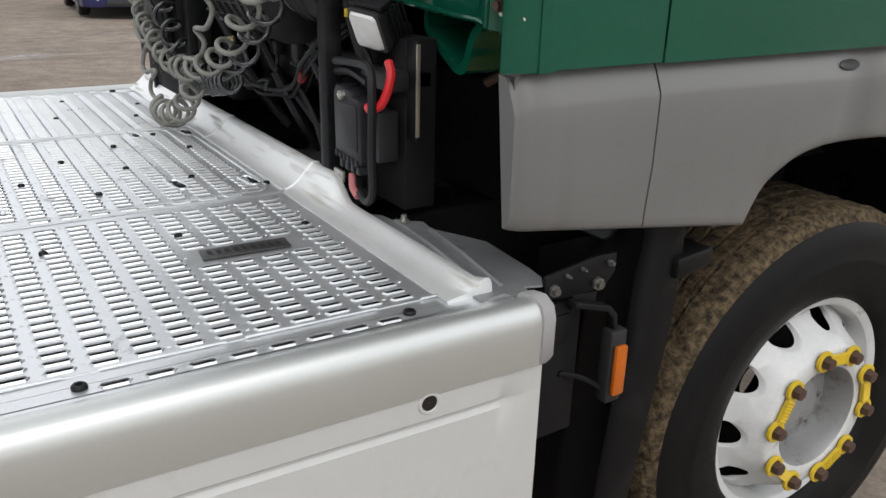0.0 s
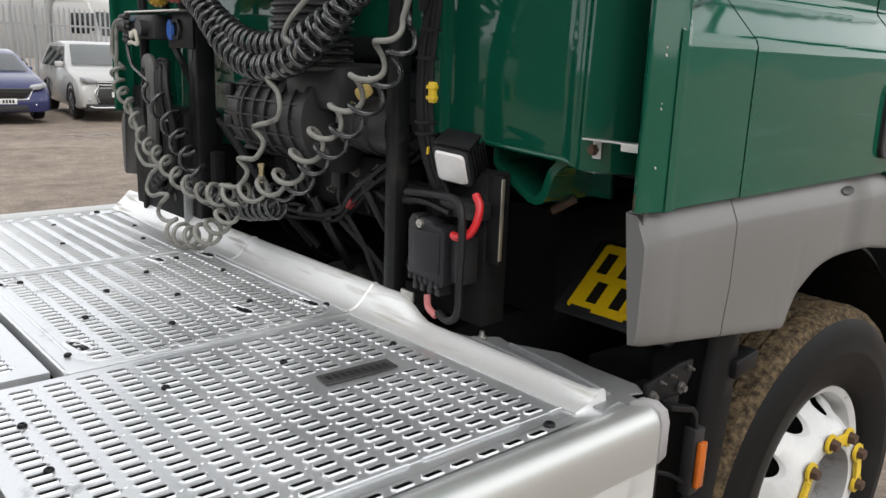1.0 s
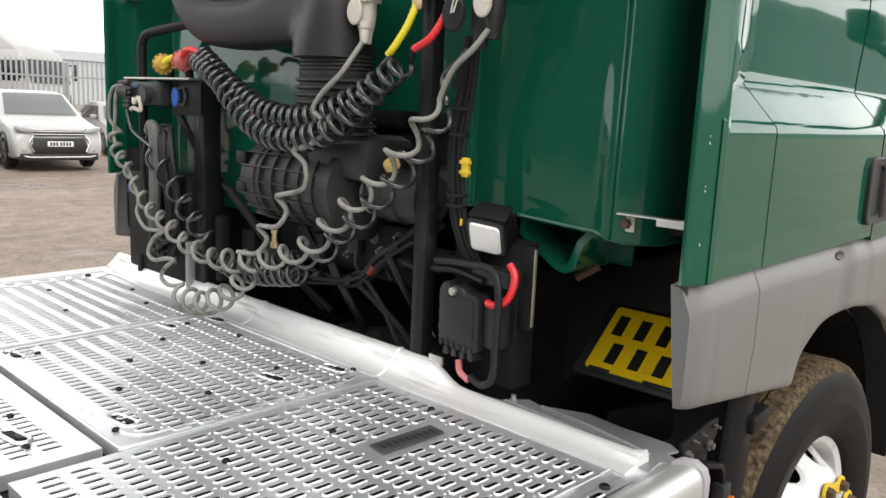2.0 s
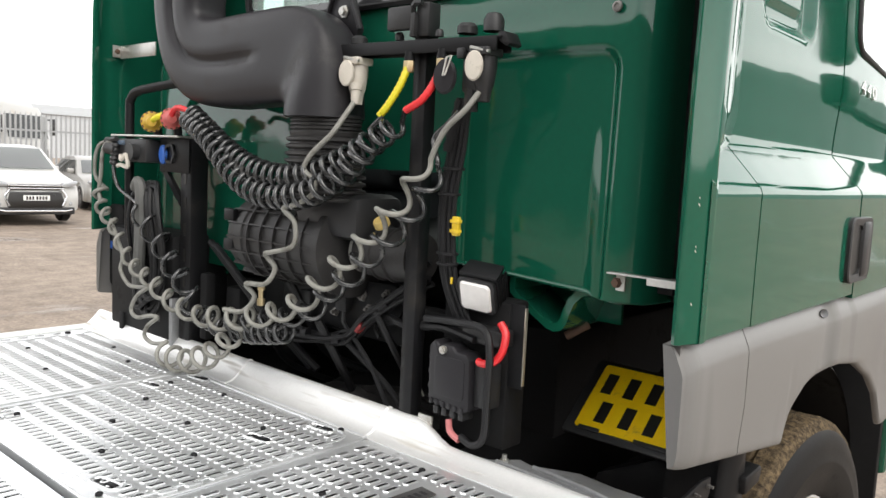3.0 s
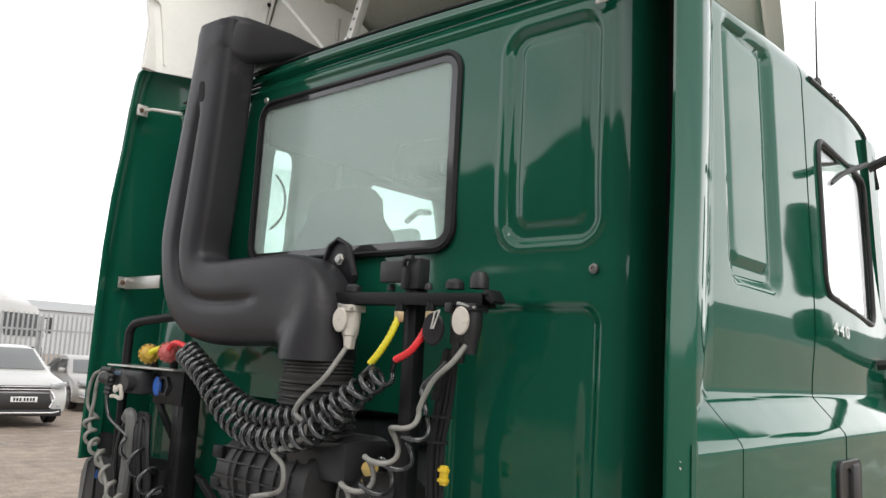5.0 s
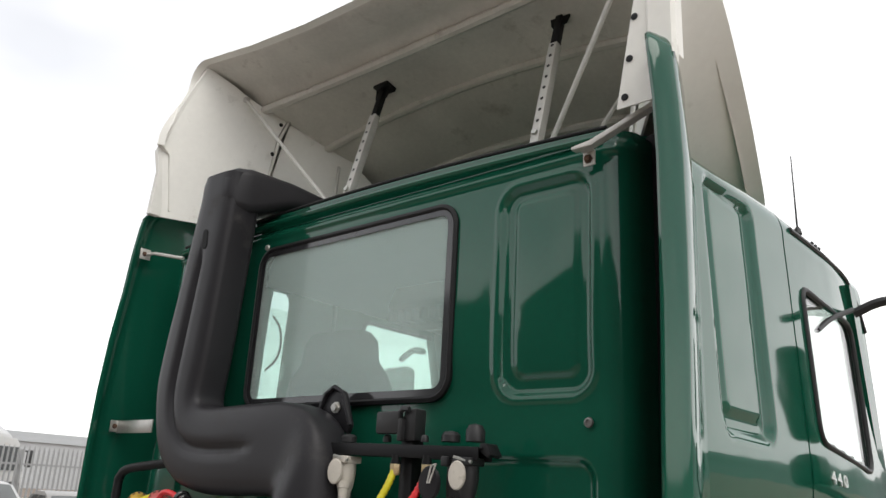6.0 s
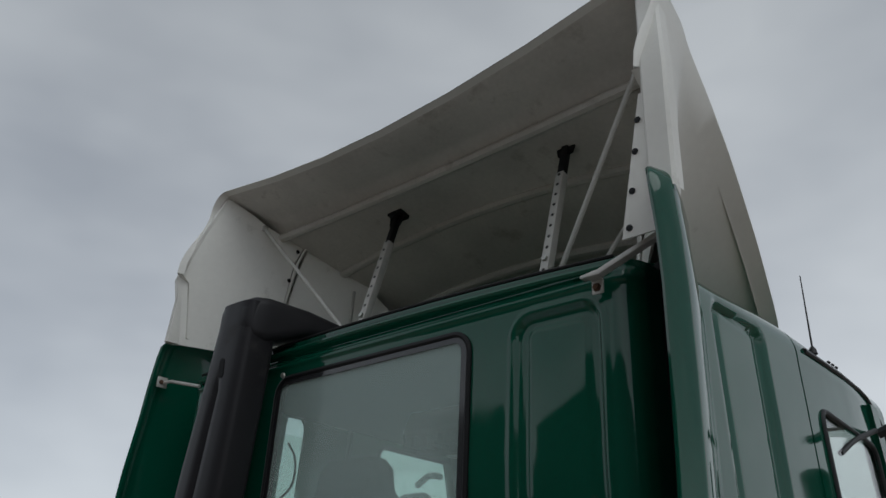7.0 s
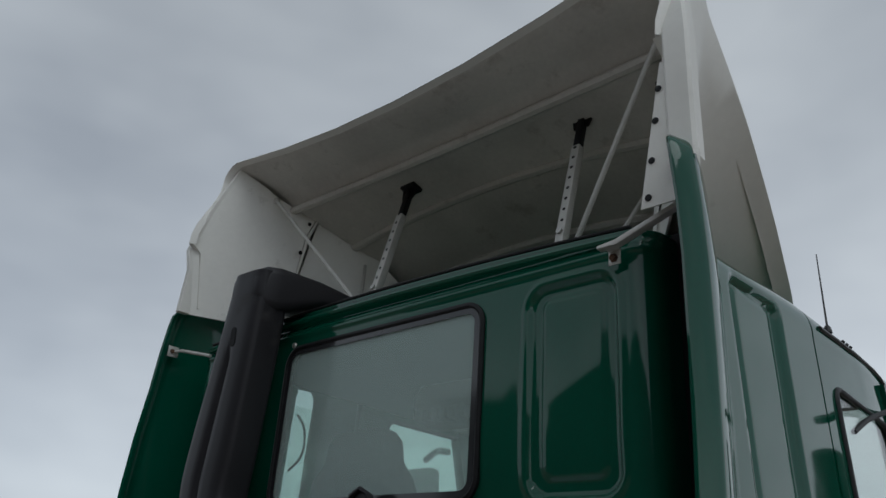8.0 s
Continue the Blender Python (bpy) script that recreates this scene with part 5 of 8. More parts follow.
        # dark sheet stands in for the shade between cab corner and collar
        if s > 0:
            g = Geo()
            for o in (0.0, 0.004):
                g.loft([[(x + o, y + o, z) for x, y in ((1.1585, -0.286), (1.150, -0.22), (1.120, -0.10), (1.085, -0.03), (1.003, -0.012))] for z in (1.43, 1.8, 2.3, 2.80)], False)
            part("gap_shade_sheet", g, CHASSIS, c)
        # chipped paint along the rear edge
        if s > 0:
            for z, r in ((1.478, 0.0045), (1.575, 0.004), (1.583, 0.0025), (1.66, 0.005), (1.672, 0.003), (1.95, 0.003)):
                g = Geo()
                g.lathe([(0, r), (0.0006, r * 0.9), (0.0008, 0.0002)], pose(1.1795, -0.279, z, 0, 70, 0) @ Matrix.Diagonal((0.8, 0.45, 1, 1)), 7)
                part("paint_chip", g, BEIGE, c)
        # stays from cab to collar
        for z, n in ((1.475, 0), (2.69, 1)) if s > 0 else ((2.07, 0), (2.77, 1)):
            g = Geo()
            if s > 0:
                back = Matrix.Translation((0, 0 if n else 0.016, 0))
                x0 = 0.911 if n else 0.945
                g.box(x0, x0 + 0.034, WALL - 0.026, WALL - 0.022, z - 0.014, z + 0.024, 0.0015, back)
                g.box(x0, x0 + 0.034 if n else 1.145, WALL - 0.046, WALL - 0.022, z + 0.022, z + 0.026, 0.0015, back)
                if not n:
                    g.box(1.04, 1.15, WALL - 0.050, WALL - 0.044, z + 0.010, z + 0.026, 0.0015, back)
                if n:
                    g.prism([(0.90, z + 0.020), (0.90, z + 0.028), (0.952, z + 0.034), (1.150, z + 0.100), (1.150, z + 0.088), (0.956, z + 0.020)], "y", WALL - 0.064, WALL - 0.040, 0.0015)
            else:
                g.box(-1.162, -1.156, -0.235, -0.19, z - 0.022, z + 0.022, 0.0015)
                if n:
                    g.tube([(-1.158, -0.205, z), (-1.10, -0.203, z - 0.003), (-0.92, -0.175, z - 0.045)], 0.007, 8)
                else:
                    g.box(-1.162, -0.90, -0.205, -0.200, z - 0.026, z + 0.022, 0.0015)
            st = part("collar_stay", g, STRUT if n else STEEL, c, "bright zinc-plated stay")
            g = Geo()
            if s > 0:
                g.lathe([(0, 0.012), (0.004, 0.012), (0.004, 0.009), (0.010, 0.009), (0.010, 0.0003)], pose(0.927 if n else 0.961, WALL - (0.026 if n else 0.010), z + 0.003, 90, 0, 0), 6)
            else:
                g.lathe([(0, 0.010), (0.006, 0.008), (0.007, 0.0003)], pose(-1.156, -0.218, z, 0, 90, 0), 8)
            part("bolt", g, RUST, st)
    # green mount under the wall and a pipe end
    g = Geo()
    outer = [(0.653, 1.47), (0.653, 1.412), (0.681, 1.389), (0.765, 1.340), (0.787, 1.336), (0.806, 1.342), (0.819, 1.360), (0.826, 1.385), (0.836, 1.408), (0.856, 1.428), (0.885, 1.440), (0.885, 1.47)]
    inner = [(0.668, 1.47), (0.668, 1.420), (0.690, 1.402), (0.765, 1.358), (0.783, 1.355), (0.794, 1.360), (0.802, 1.372), (0.808, 1.392), (0.819, 1.418), (0.842, 1.441), (0.870, 1.452), (0.870, 1.47)]
    for y0, y1 in ((-0.122, 0.10),):
        g.loft([[(x, y, z) for x, z in q] for q, y in ((outer, y0), (outer, y1), (inner, y1), (inner, y0), (outer, y0))], False)
    part("cab_mount_box", g, GREEN, lorry, "green folded cab mount under the wall")
    g = Geo()
    g.box(0.66, 0.88, 0.02, 0.03, 1.35, 1.48)
    part("mount_web", g, GREEN, lorry)
    g = Geo()
    g.lathe([(0, 0.0105), (0.062, 0.0105), (0.062, 0.0082), (0.02, 0.0082), (0.02, 0.0003)], look((0.817, -0.019, 1.347), (0.765, -0.05, 1.308)) @ Matrix.Rotation(math.pi, 4, "Y"), 14)
    part("pipe_end", g, RUST, lorry, "rusty pipe end")


build_cab()


# -- grey lower panel with wheel arch --
def build_grey_panel():
    def low(y):
        if y < 0.28:
            return 1.165 - 0.087 * (y + 0.31) / 0.585 + 0.02 * smoothstep(-0.28, -0.31, y)
        return float(np.interp(y, (0.28, 0.295, 0.311, 0.33, 0.352, 0.378, 0.406, 0.445, 0.494, 0.55, 0.612, 0.711, 0.9, 1.08, 1.2, 1.3), (1.078, 1.108, 1.132, 1.153, 1.171, 1.187, 1.198, 1.207, 1.213, 1.214, 1.213, 1.208, 1.18, 1.11, 1.03, 0.9)))

    def top(y):
        return 1.408 - 0.012 * smoothstep(0, 0.9, y) - 0.10 * smoothstep(1.15, 1.6, y) - 0.012 * smoothstep(-0.260, -0.286, y)

    def px(y, z):
        x = 1.193
        x -= 0.024 * min(1.0, max(0.0, (z - top(y) + 0.054) / 0.054))
        x -= 0.014 * smoothstep(-0.262, -0.286, y)
        x -= 0.006 * smoothstep(1.2, 1.15, z)
        return x

    for a, b in ((-0.286, -0.002), (0.002, 1.45)):
        for s in (1, -1):
            g = Geo()
            n = 14 if a < 0 else 64
            ys = [a + (b - a) * i / n for i in range(n + 1)]
            if a > 0:
                ys = sorted(set(ys + [0.279, 0.283, 0.288, 0.294, 0.301, 0.311, 0.32, 0.33, 0.341]))
            if a < 0:
                ys = [-0.286, -0.284, -0.278, -0.270, -0.256] + ys[2:]
            loops = []
            for y in ys:
                lo, hi = low(y), top(y)
                row = []
                h = hi - 0.062 - lo
                for k, z in enumerate((lo, lo + 0.003, lo + 0.010, lo + 0.025, lo + 0.2 * h, lo + 0.5 * h, lo + 0.8 * h, hi - 0.060, hi - 0.050, hi - 0.014, hi - 0.003, hi)):
                    x = px(y, z) - (0.012 if k == 0 else 0.004 if k == 1 else 0) - (0.02 if k == 11 else 0.003 if k == 10 else 0)
                    row.append((s * x, y, z))
                row += [(s * 1.167, q[1] + (0.006 if y < -0.28 else 0), q[2]) for q in (row[11], row[5], row[0])]
                loops.append(row)
            g.loft(loops, True, True)
            part("lower_side_panel", g, GREYP, lorry, "matt grey moulded panel with faint water streaks", 40)


build_grey_panel()
g = Geo()
g.lathe([(0.0, 0.034), (0.002, 0.032), (0.0005, 0.024), (-0.001, 0.0003)], pose(1.184, 0.535, 1.371, 0, 66, 0) @ Matrix.Diagonal((0.34, 1.0, 1.0, 1)), 24)
part("jacking_cover", g, BLACKP, lorry, "small oval cover in the grey panel", 40)


# -- roof deflector --
def build_deflector():
    st = [(-0.14, 1.15, 3.69, 3.24), (-0.120, 1.150, 3.687, 3.21), (-0.10, 1.150, 3.683, 2.80), (0.02, 1.138, 3.64, 2.74), (0.10, 1.122, 3.60, 2.72), (0.28, 1.105, 3.50, 2.72), (0.45, 1.08, 3.40, 2.74), (0.85, 0.99, 3.22, 2.79), (1.15, 0.90, 3.04, 2.80), (1.36, 0.72, 2.88, 2.80)]

    P = smooth_path([(y, w, zt) for y, w, zt, zb in st[2:]], 5)
    Q = smooth_path([(y, zb, 0) for y, w, zt, zb in st[2:]], 5)
    st = st[:2] + [(p.x, p.y, p.z, q.y) for p, q in zip(P, Q)]

    def crown(y):
        return -0.104 + 0.189 * smoothstep(-0.12, 0.40, y)

    def section(y, w, zt, zb, off, first):
        w, zt = w - off, zt - off
        r = min(0.085 + 0.05 * smoothstep(0.0, 0.4, y), (zt - zb) * 0.45)
        pts = []
        tuck = 0.02 + 0.21 * smoothstep(-0.10, 0.18, y) + 0.12 * smoothstep(0.10, 0.45, y)
        half = [(w - tuck, zb), *[(w - tuck * (1 - q ** 1.12), zb + (zt - r - zb) * q) for q in (0.15, 0.3, 0.45, 0.6, 0.75, 0.88)], (w, zt - r)]
        for k in range(1, 8):
            a = radians(90 * k / 8)
            half.append((w - r + r * math.cos(a), zt - r + r * math.sin(a)))
        c = crown(y)
        half += [(w - r, zt), (w * 0.6, zt + 0.55 * c), (w * 0.3, zt + 0.88 * c), (0, zt + c)]
        deep = 0.11 * smoothstep(0.0, 0.3, y)
        full = [(x - deep * min(1.0, max(0.0, (zt - r - z) / 0.35)), z) for x, z in half] + [(-x, z) for x, z in half[-2::-1]]
        for x, z in full:
            yy = y - (0.115 * smoothstep(3.60, 3.25, z) if first else 0.09 * smoothstep(3.60, 3.25, z) * smoothstep(-0.05, -0.12, y))
            # on the passenger side the shell stops above the collar
            if x < 0:
                z = max(z, 2.965 - 0.2 * smoothstep(0.05, 0.35, y))
            pts.append((x, yy, z))
        return pts

    outer = [section(y, w, zt, zb, 0.0, i == 0) for i, (y, w, zt, zb) in enumerate(st)]
    inner = [section(y, w, zt, zb, 0.026 + 0.030 * smoothstep(0.06, 0.17, y), i == 0) for i, (y, w, zt, zb) in enumerate(st)]
    lip = [section(-0.125, 1.15, 3.69, 3.24, 0.026, True)]
    rolled = [[(p[0], p[1] - 0.012, p[2]) for p in section(-0.14, 1.145, 3.684, 3.24, 0.008, True)]]
    g = Geo()
    g.loft(lip + rolled + outer, False)
    n = len(outer[0])
    for k in (0, n - 1):
        g.loft([[q[k] for q in outer], [q[k] for q in inner]], False)
    shell = part("roof_deflector", g, CREAM, lorry, "off-white moulded roof air deflector", 50)
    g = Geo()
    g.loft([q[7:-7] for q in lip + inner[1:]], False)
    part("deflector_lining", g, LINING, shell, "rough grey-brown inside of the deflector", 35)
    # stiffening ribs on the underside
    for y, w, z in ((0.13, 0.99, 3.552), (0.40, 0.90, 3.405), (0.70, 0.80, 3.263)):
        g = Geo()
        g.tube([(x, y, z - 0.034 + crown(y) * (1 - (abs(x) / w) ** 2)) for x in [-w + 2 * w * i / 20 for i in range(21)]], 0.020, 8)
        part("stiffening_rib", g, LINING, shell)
    # fixed side panels with drilled flanges
    for s in (1, -1):
        g = Geo()
        poly = [(-0.255, 2.86), (-0.245, 3.05), (-0.265, 3.22), (-0.18, 3.42), (-0.105, 3.64), (0.0, 3.615), (0.09, 3.57), (0.16, 3.525), (0.19, 3.515), (0.215, 3.53), (0.165, 3.17), (0.12, 2.80)]
        if s < 0:
            poly = [(-0.236, 2.937), (-0.228, 3.13), (-0.244, 3.22), (-0.185, 3.45), (-0.108, 3.66), (0.0, 3.60), (0.05, 3.565), (0.14, 3.517), (0.17, 3.522), (0.195, 3.553), (0.238, 3.535), (0.19, 3.39), (0.160, 3.17), (0.10, 2.85), (-0.06, 2.931)]
        X = 1.06
        loops = []
        for dx in (0.0, 0.008):
            loops.append([(s * (X + dx + 0.03 * smoothstep(3.1, 2.86, z) * smoothstep(0.1, -0.2, y) - 0.5 * (y + 0.1) - 0.06 * smoothstep(3.3, 2.9, z) * smoothstep(-0.05, 0.15, y)), y, z) for y, z in poly])
        g.loft(loops, True, True)
        # returned rear edge
        edge = poly[:5]
        g.loft([[(s * (X - 0.5 * (y + 0.1) + a * (1.0 if s > 0 else 0.4)), y + b, z) for y, z in edge] for a, b in ((0.062, 0.04), (0.064, 0.0), (0.056, -0.008), (0.000, -0.008), (-0.008, 0.0), (-0.010, 0.04))], False)
        pnl = part("deflector_side_panel", g, CREAM, shell, "off-white side extension panel", 40)
        g = Geo()
        fl = [(0.125, 2.80), (0.17, 3.17), (0.22, 3.53)] if s > 0 else [(0.105, 2.85), (0.165, 3.17), (0.195, 3.39), (0.24, 3.53)]
        g.loft([[(s * (X - 0.5 * (y + 0.1) + a), y, z) for y, z in fl] for a in (0.0, -0.022)], False)
        g.loft([[(s * (X - 0.5 * (y + 0.1) + a), y + 0.005, z) for y, z in fl] for a in (0.0, -0.022)], False)
        part("panel_flange", g, CREAM, pnl)
        # rear flange plate on the driver's side
        if s > 0:
            g = Geo()
            g.prism([(s * 1.141, 2.765), (s * 1.044, 2.765), (s * 1.114, 3.165), (s * 1.137, 3.165)], "y", -0.245, -0.240)
            rf = part("rear_flange", g, CREAM, pnl, "off-white drilled flange")
            for z in (2.79, 2.888, 2.997, 3.087):
                g = Geo()
                g.lathe([(0, 0.009), (0.002, 0.009), (0.003, 0.0003)], pose(s * (1.066 + 0.140 * (z - 2.79)), -0.246, z, 90, 0, 0), 12)
                part("bolt", g, BLACKM, rf)
        for z in (3.13, 3.30, 3.45):
            g = Geo()
            g.lathe([(0, 0.010), (0.003, 0.009), (0.004, 0.0003)], pose(s * (X - 0.125 - 0.065 * (z - 2.95) - 0.012), 0.118 + 0.135 * (z - 2.95), z, 0, -90 * s, 0), 12)
            part("bolt", g, BLACKM, pnl)
        # second panel further forward
        g = Geo()
        poly = [(0.13, 2.80), (0.18, 3.17), (0.245, 3.52), (0.37, 3.465), (0.42, 3.445), (0.462, 3.385), (0.60, 3.24), (0.75, 2.80)]
        g.loft([[(s * ((0.905 if s < 0 else 0.885) + dx - 0.58 * (y - 0.22) - 0.07 * smoothstep(3.3, 2.85, z)), y, z) for y, z in poly] for dx in (0, 0.006)], True, True)
        part("deflector_front_panel", g, CREAM, shell)
        # struts with drilled holes
        bx = 0.55 if s > 0 else -0.335
        a, b = Vector((bx, 0.10, 2.80)), Vector((bx + (0.004 if s > 0 else 0.02), 0.272, 3.510 if s > 0 else 3.494))
        g = Geo()
        d = (b - a).normalized()
        ex = (Vector((1, 0, 0)) - d * d.x).normalized()
        ey = d.cross(ex)
        m = Matrix(((ex.x, ey.x, d.x, a.x), (ex.y, ey.y, d.y, a.y), (ex.z, ey.z, d.z, a.z), (0, 0, 0, 1)))
        L = (b - a).length
        sec = [(-0.016, -0.016), (0.016, -0.016), (0.016, 0.016), (-0.016, 0.016)]
        g.prism(sec, "z", 0.0, L * 0.79, 0.002, m)
        strut = part("strut", g, STRUT, shell, "drilled square steel strut")
        g = Geo()
        g.prism([(-0.013, -0.013), (0.013, -0.013), (0.013, 0.013), (-0.013, 0.013)], "z", L * 0.77, L, 0.001, m)
        g.box(-0.04, 0.04, -0.03, 0.03, L - 0.012, L + 0.02, 0.004, m)
        g.prism([(-0.03, L - 0.06), (0.03, L - 0.06), (0.045, L), (-0.045, L)], "y", -0.004, 0.004, 0, m)
        part("strut_head", g, BLACKM, strut, "black upper strut end and pad")
        for k in range(10):
            g = Geo()
            g.lathe([(0.0, 0.0065), (0.0008, 0.006), (0.0008, 0.0002)], m @ Matrix.Translation((0, -0.0165, 0.15 + k * 0.046)) @ Matrix.Rotation(radians(90), 4, "X"), 10)
            part("strut_hole", g, INK, strut)
        g = Geo()
        g.lathe([(0.0, 0.011), (0.008, 0.011), (0.008, 0.0003)], m @ Matrix.Translation((0, -0.017, 0.195)) @ Matrix.Rotation(radians(90), 4, "X"), 6)
        part("bolt", g, STEEL, strut)
        # diagonal rods
        e = (s * 0.985, 0.05, 3.545)
        f = (bx + (0.045 if s > 0 else 0.085), 0.08, 2.81)
        g = Geo()
        g.tube([e, f], 0.0085, 8)
        g.box(e[0] - 0.012, e[0] + 0.012, e[1] - 0.012, e[1] + 0.012, e[2] - 0.012, e[2] + 0.012, 0.003)
        part("stay_rod", g, STRUT, shell, "thin plated stay rod")
        g = Geo()
        g.tube([(s * 0.76, 0.44, 3.30), (s * 0.56, 0.26, 2.83)], 0.0075, 8)
        part("stay_rod", g, STRUT, shell, "thin plated stay rod")


build_deflector()


# -- air intake on the cab's back --
def build_intake():
    A = [(-0.565, 2.925), (-0.586, 2.80), (-0.622, 2.6), (-0.676, 2.3), (-0.68, 2.15), (-0.62, 1.98), (-0.50, 1.88), (-0.33, 1.845), (-0.15, 1.848), (-0.03, 1.852), (0.015, 1.848), (0.03, 1.835), (0.03, 1.815)]
    B = [(-0.375, 2.92), (-0.380, 2.80), (-0.392, 2.6), (-0.415, 2.3), (-0.432, 2.17), (-0.427, 2.130), (-0.40, 2.113), (-0.33, 2.108), (-0.15, 2.112), (0.04, 2.11), (0.150, 2.065), (0.212, 1.97), (0.232, 1.815)]
    dense_a = smooth_path([(x, 0, z) for x, z in A], 4)
    dense_b = smooth_path([(x, 0, z) for x, z in B], 4)
    loops = []
    for i, (a, b) in enumerate(zip(dense_a, dense_b)):
        mid, half = (a + b) / 2, (b - a) / 2
        k = i / (len(dense_a) - 1)
        d = 0.072 + 0.035 * smoothstep(0.8, 1.0, k)
        cy = -0.275 - 0.005 * smoothstep(0.7, 1.0, k)
        e = 0.42 + 0.5 * smoothstep(0.82, 1.0, k)
        loop = []
        # a narrow groove is pressed into the outer face
        groove = 0.014 if mid.z < 2.64 and mid.x < -0.14 else 0.0
        us = (1.0, 0.99, 0.96, 0.90, 0.80, 0.6, 0.35, 0.17, 0.12, 0.05)
        for side, run in ((1, us + tuple(-q for q in us[::-1])), (-1, tuple(-q for q in us[1:]) + us[:0:-1])):
            for u in run:
                w = side * (1 - abs(u) ** (2 / e)) ** (e / 2)
                p = mid + half * u
                inset = groove if side < 0 and abs(u) < 0.1 else groove * 0.25 if side < 0 and abs(u) < 0.15 else 0.0
                loop.append((p.x, cy + d * w + inset, p.z))
        loops.append(loop)
    g = Geo()
    g.loft(loops, True, True)
    duct = part("air_intake_duct", g, DUCT, lorry, "dark grey moulded plastic air intake duct", 50)
    # hood on top, turned forward over the roof
    g = Geo()
    loops = []
    for y, z0, z1, x0, x1 in ((-0.346, 2.82, 2.905, -0.545, -0.405), (-0.338, 2.80, 2.925, -0.563, -0.388), (-0.31, 2.78, 2.942, -0.573, -0.375), (-0.26, 2.78, 2.950, -0.578, -0.365), (-0.1, 2.84, 2.945, -0.565, -0.34), (0.05, 2.855, 2.905, -0.55, -0.29), (0.12, 2.86, 2.885, -0.54, -0.285)):
        loops.append([(x, y, z) for x, z in rbox2(x0, x1, z0, z1, min(0.035, (z1 - z0) * 0.45), 4)])
    g.loft(loops, True, True)
    part("intake_hood", g, DUCT, duct, "", 45)
    g = Geo()
    g.prism(rbox2(-0.014, 0.014, -0.036, 0.036, 0.0135), "z", 0.0, 0.004, 0.0, pose(-0.490, -0.3448, 2.682, 90, -7, 0))
    part("drain_hole", g, CHASSIS, duct)
    # fixing ear with bolt
    g = Geo()
    g.prism([(0.03, 2.09), (0.06, 2.145), (0.10, 2.165), (0.135, 2.15), (0.172, 2.055), (0.16, 2.03)], "y", -0.205, -0.185, 0.006)
    g.tube([(0.04, -0.207, 2.10), (0.065, -0.21, 2.147), (0.10, -0.21, 2.165), (0.137, -0.21, 2.148), (0.175, -0.207, 2.055)], 0.007, 6)
    part("fixing_ear", g, DUCT, duct)
    g = Geo()
    g.lathe([(0, 0.018), (0.004, 0.018), (0.004, 0.011), (0.013, 0.011), (0.013, 0.0003)], pose(0.112, -0.207, 2.105, 90, 0, 0), 6)
    part("bolt", g, STEEL, duct)
    # bellows
    g = Geo()
    prof = []
    for k in range(5):
        z = 1.822 - k * 0.010
        prof += [(z, 0.128), (z - 0.003, 0.134), (z - 0.007, 0.134)]
    for k in range(9):
        z = 1.765 - k * 0.019
        prof += [(z, 0.130 + 0.0015 * k), (z - 0.004, 0.146 + 0.0015 * k), (z - 0.010, 0.146 + 0.0015 * k), (z - 0.015, 0.130 + 0.0015 * k)]
    g.lathe(prof, Matrix.Translation((0.131, -0.275, 0)) @ Matrix.Diagonal((0.83, 0.62, 1, 1)), 40)
    part("bellows", g, DUSTY, duct, "ribbed black rubber bellows", 25)
    # filter housing: a ribbed drum lying across
    ax = pose(0.03, -0.20, 1.468, 0, 90, 0)
    g = Geo()
    prof = [(-0.305, 0.02), (-0.305, 0.095), (-0.295, 0.110), (-0.25, 0.114), (-0.245, 0.120), (-0.215, 0.122), (-0.212, 0.117), (0.12, 0.124), (0.125, 0.135), (0.15, 0.136), (0.16, 0.10), (0.17, 0.02)]
    g.lathe(prof, ax, 48)
    drum = part("air_filter_housing", g, DUSTY, duct, "ribbed black air filter housing", 30)
    for k in range(5):
        g = Geo()
        x = -0.18 + k * 0.062
        g.lathe([(x, 0.115), (x, 0.1290), (x + 0.005, 0.1290), (x + 0.005, 0.115)], ax, 48)
        part("housing_rib", g, DUSTY, drum)
    for k in range(8):
        a = radians(100 + k * 20)
        g = Geo()
        c, s = math.cos(a), math.sin(a)
        g.box(-0.28, 0.12, -0.0025, 0.0025, 0.114, 0.1265, 0, Matrix.Translation((0.03, -0.20, 1.468)) @ Matrix.Rotation(a - radians(90) + radians(40), 4, "X"))
        part("housing_rib", g, DUSTY, drum)
    g = Geo()
    g.box(0.03, 0.29, -0.30, -0.12, 1.50, 1.62, 0.03)
    part("filter_neck", g, BLACKP, drum)
    for z in (1.53, 1.44):
        g = Geo()
        g.box(-0.285, -0.235, -0.318, -0.30, z - 0.018, z + 0.018, 0.004, Matrix.Translation((0, 0.005, 0)))
        part("housing_clip", g, BLACKM, drum)
    # smaller canister beside it
    g = Geo()
    ax2 = pose(0.0, -0.20, 1.47, 0, 90, 0)
    g.lathe([(0.215, 0.02), (0.215, 0.052), (0.225, 0.058), (0.25, 0.058), (0.252, 0.064), (0.30, 0.066), (0.303, 0.072), (0.308, 0.072), (0.31, 0.067), (0.35, 0.067), (0.353, 0.073), (0.358, 0.073), (0.36, 0.067), (0.43, 0.066), (0.43, 0.02)], ax2, 32)
    can = part("intake_canister", g, DUSTY, lorry, "dark grey ribbed canister with yellow cap", 30)
    g = Geo()
    g.lathe([(0, 0.021), (0.014, 0.021), (0.020, 0.018), (0.021, 0.001)], pose(0.350, -0.262, 1.548, 35, 0, 0), 18)
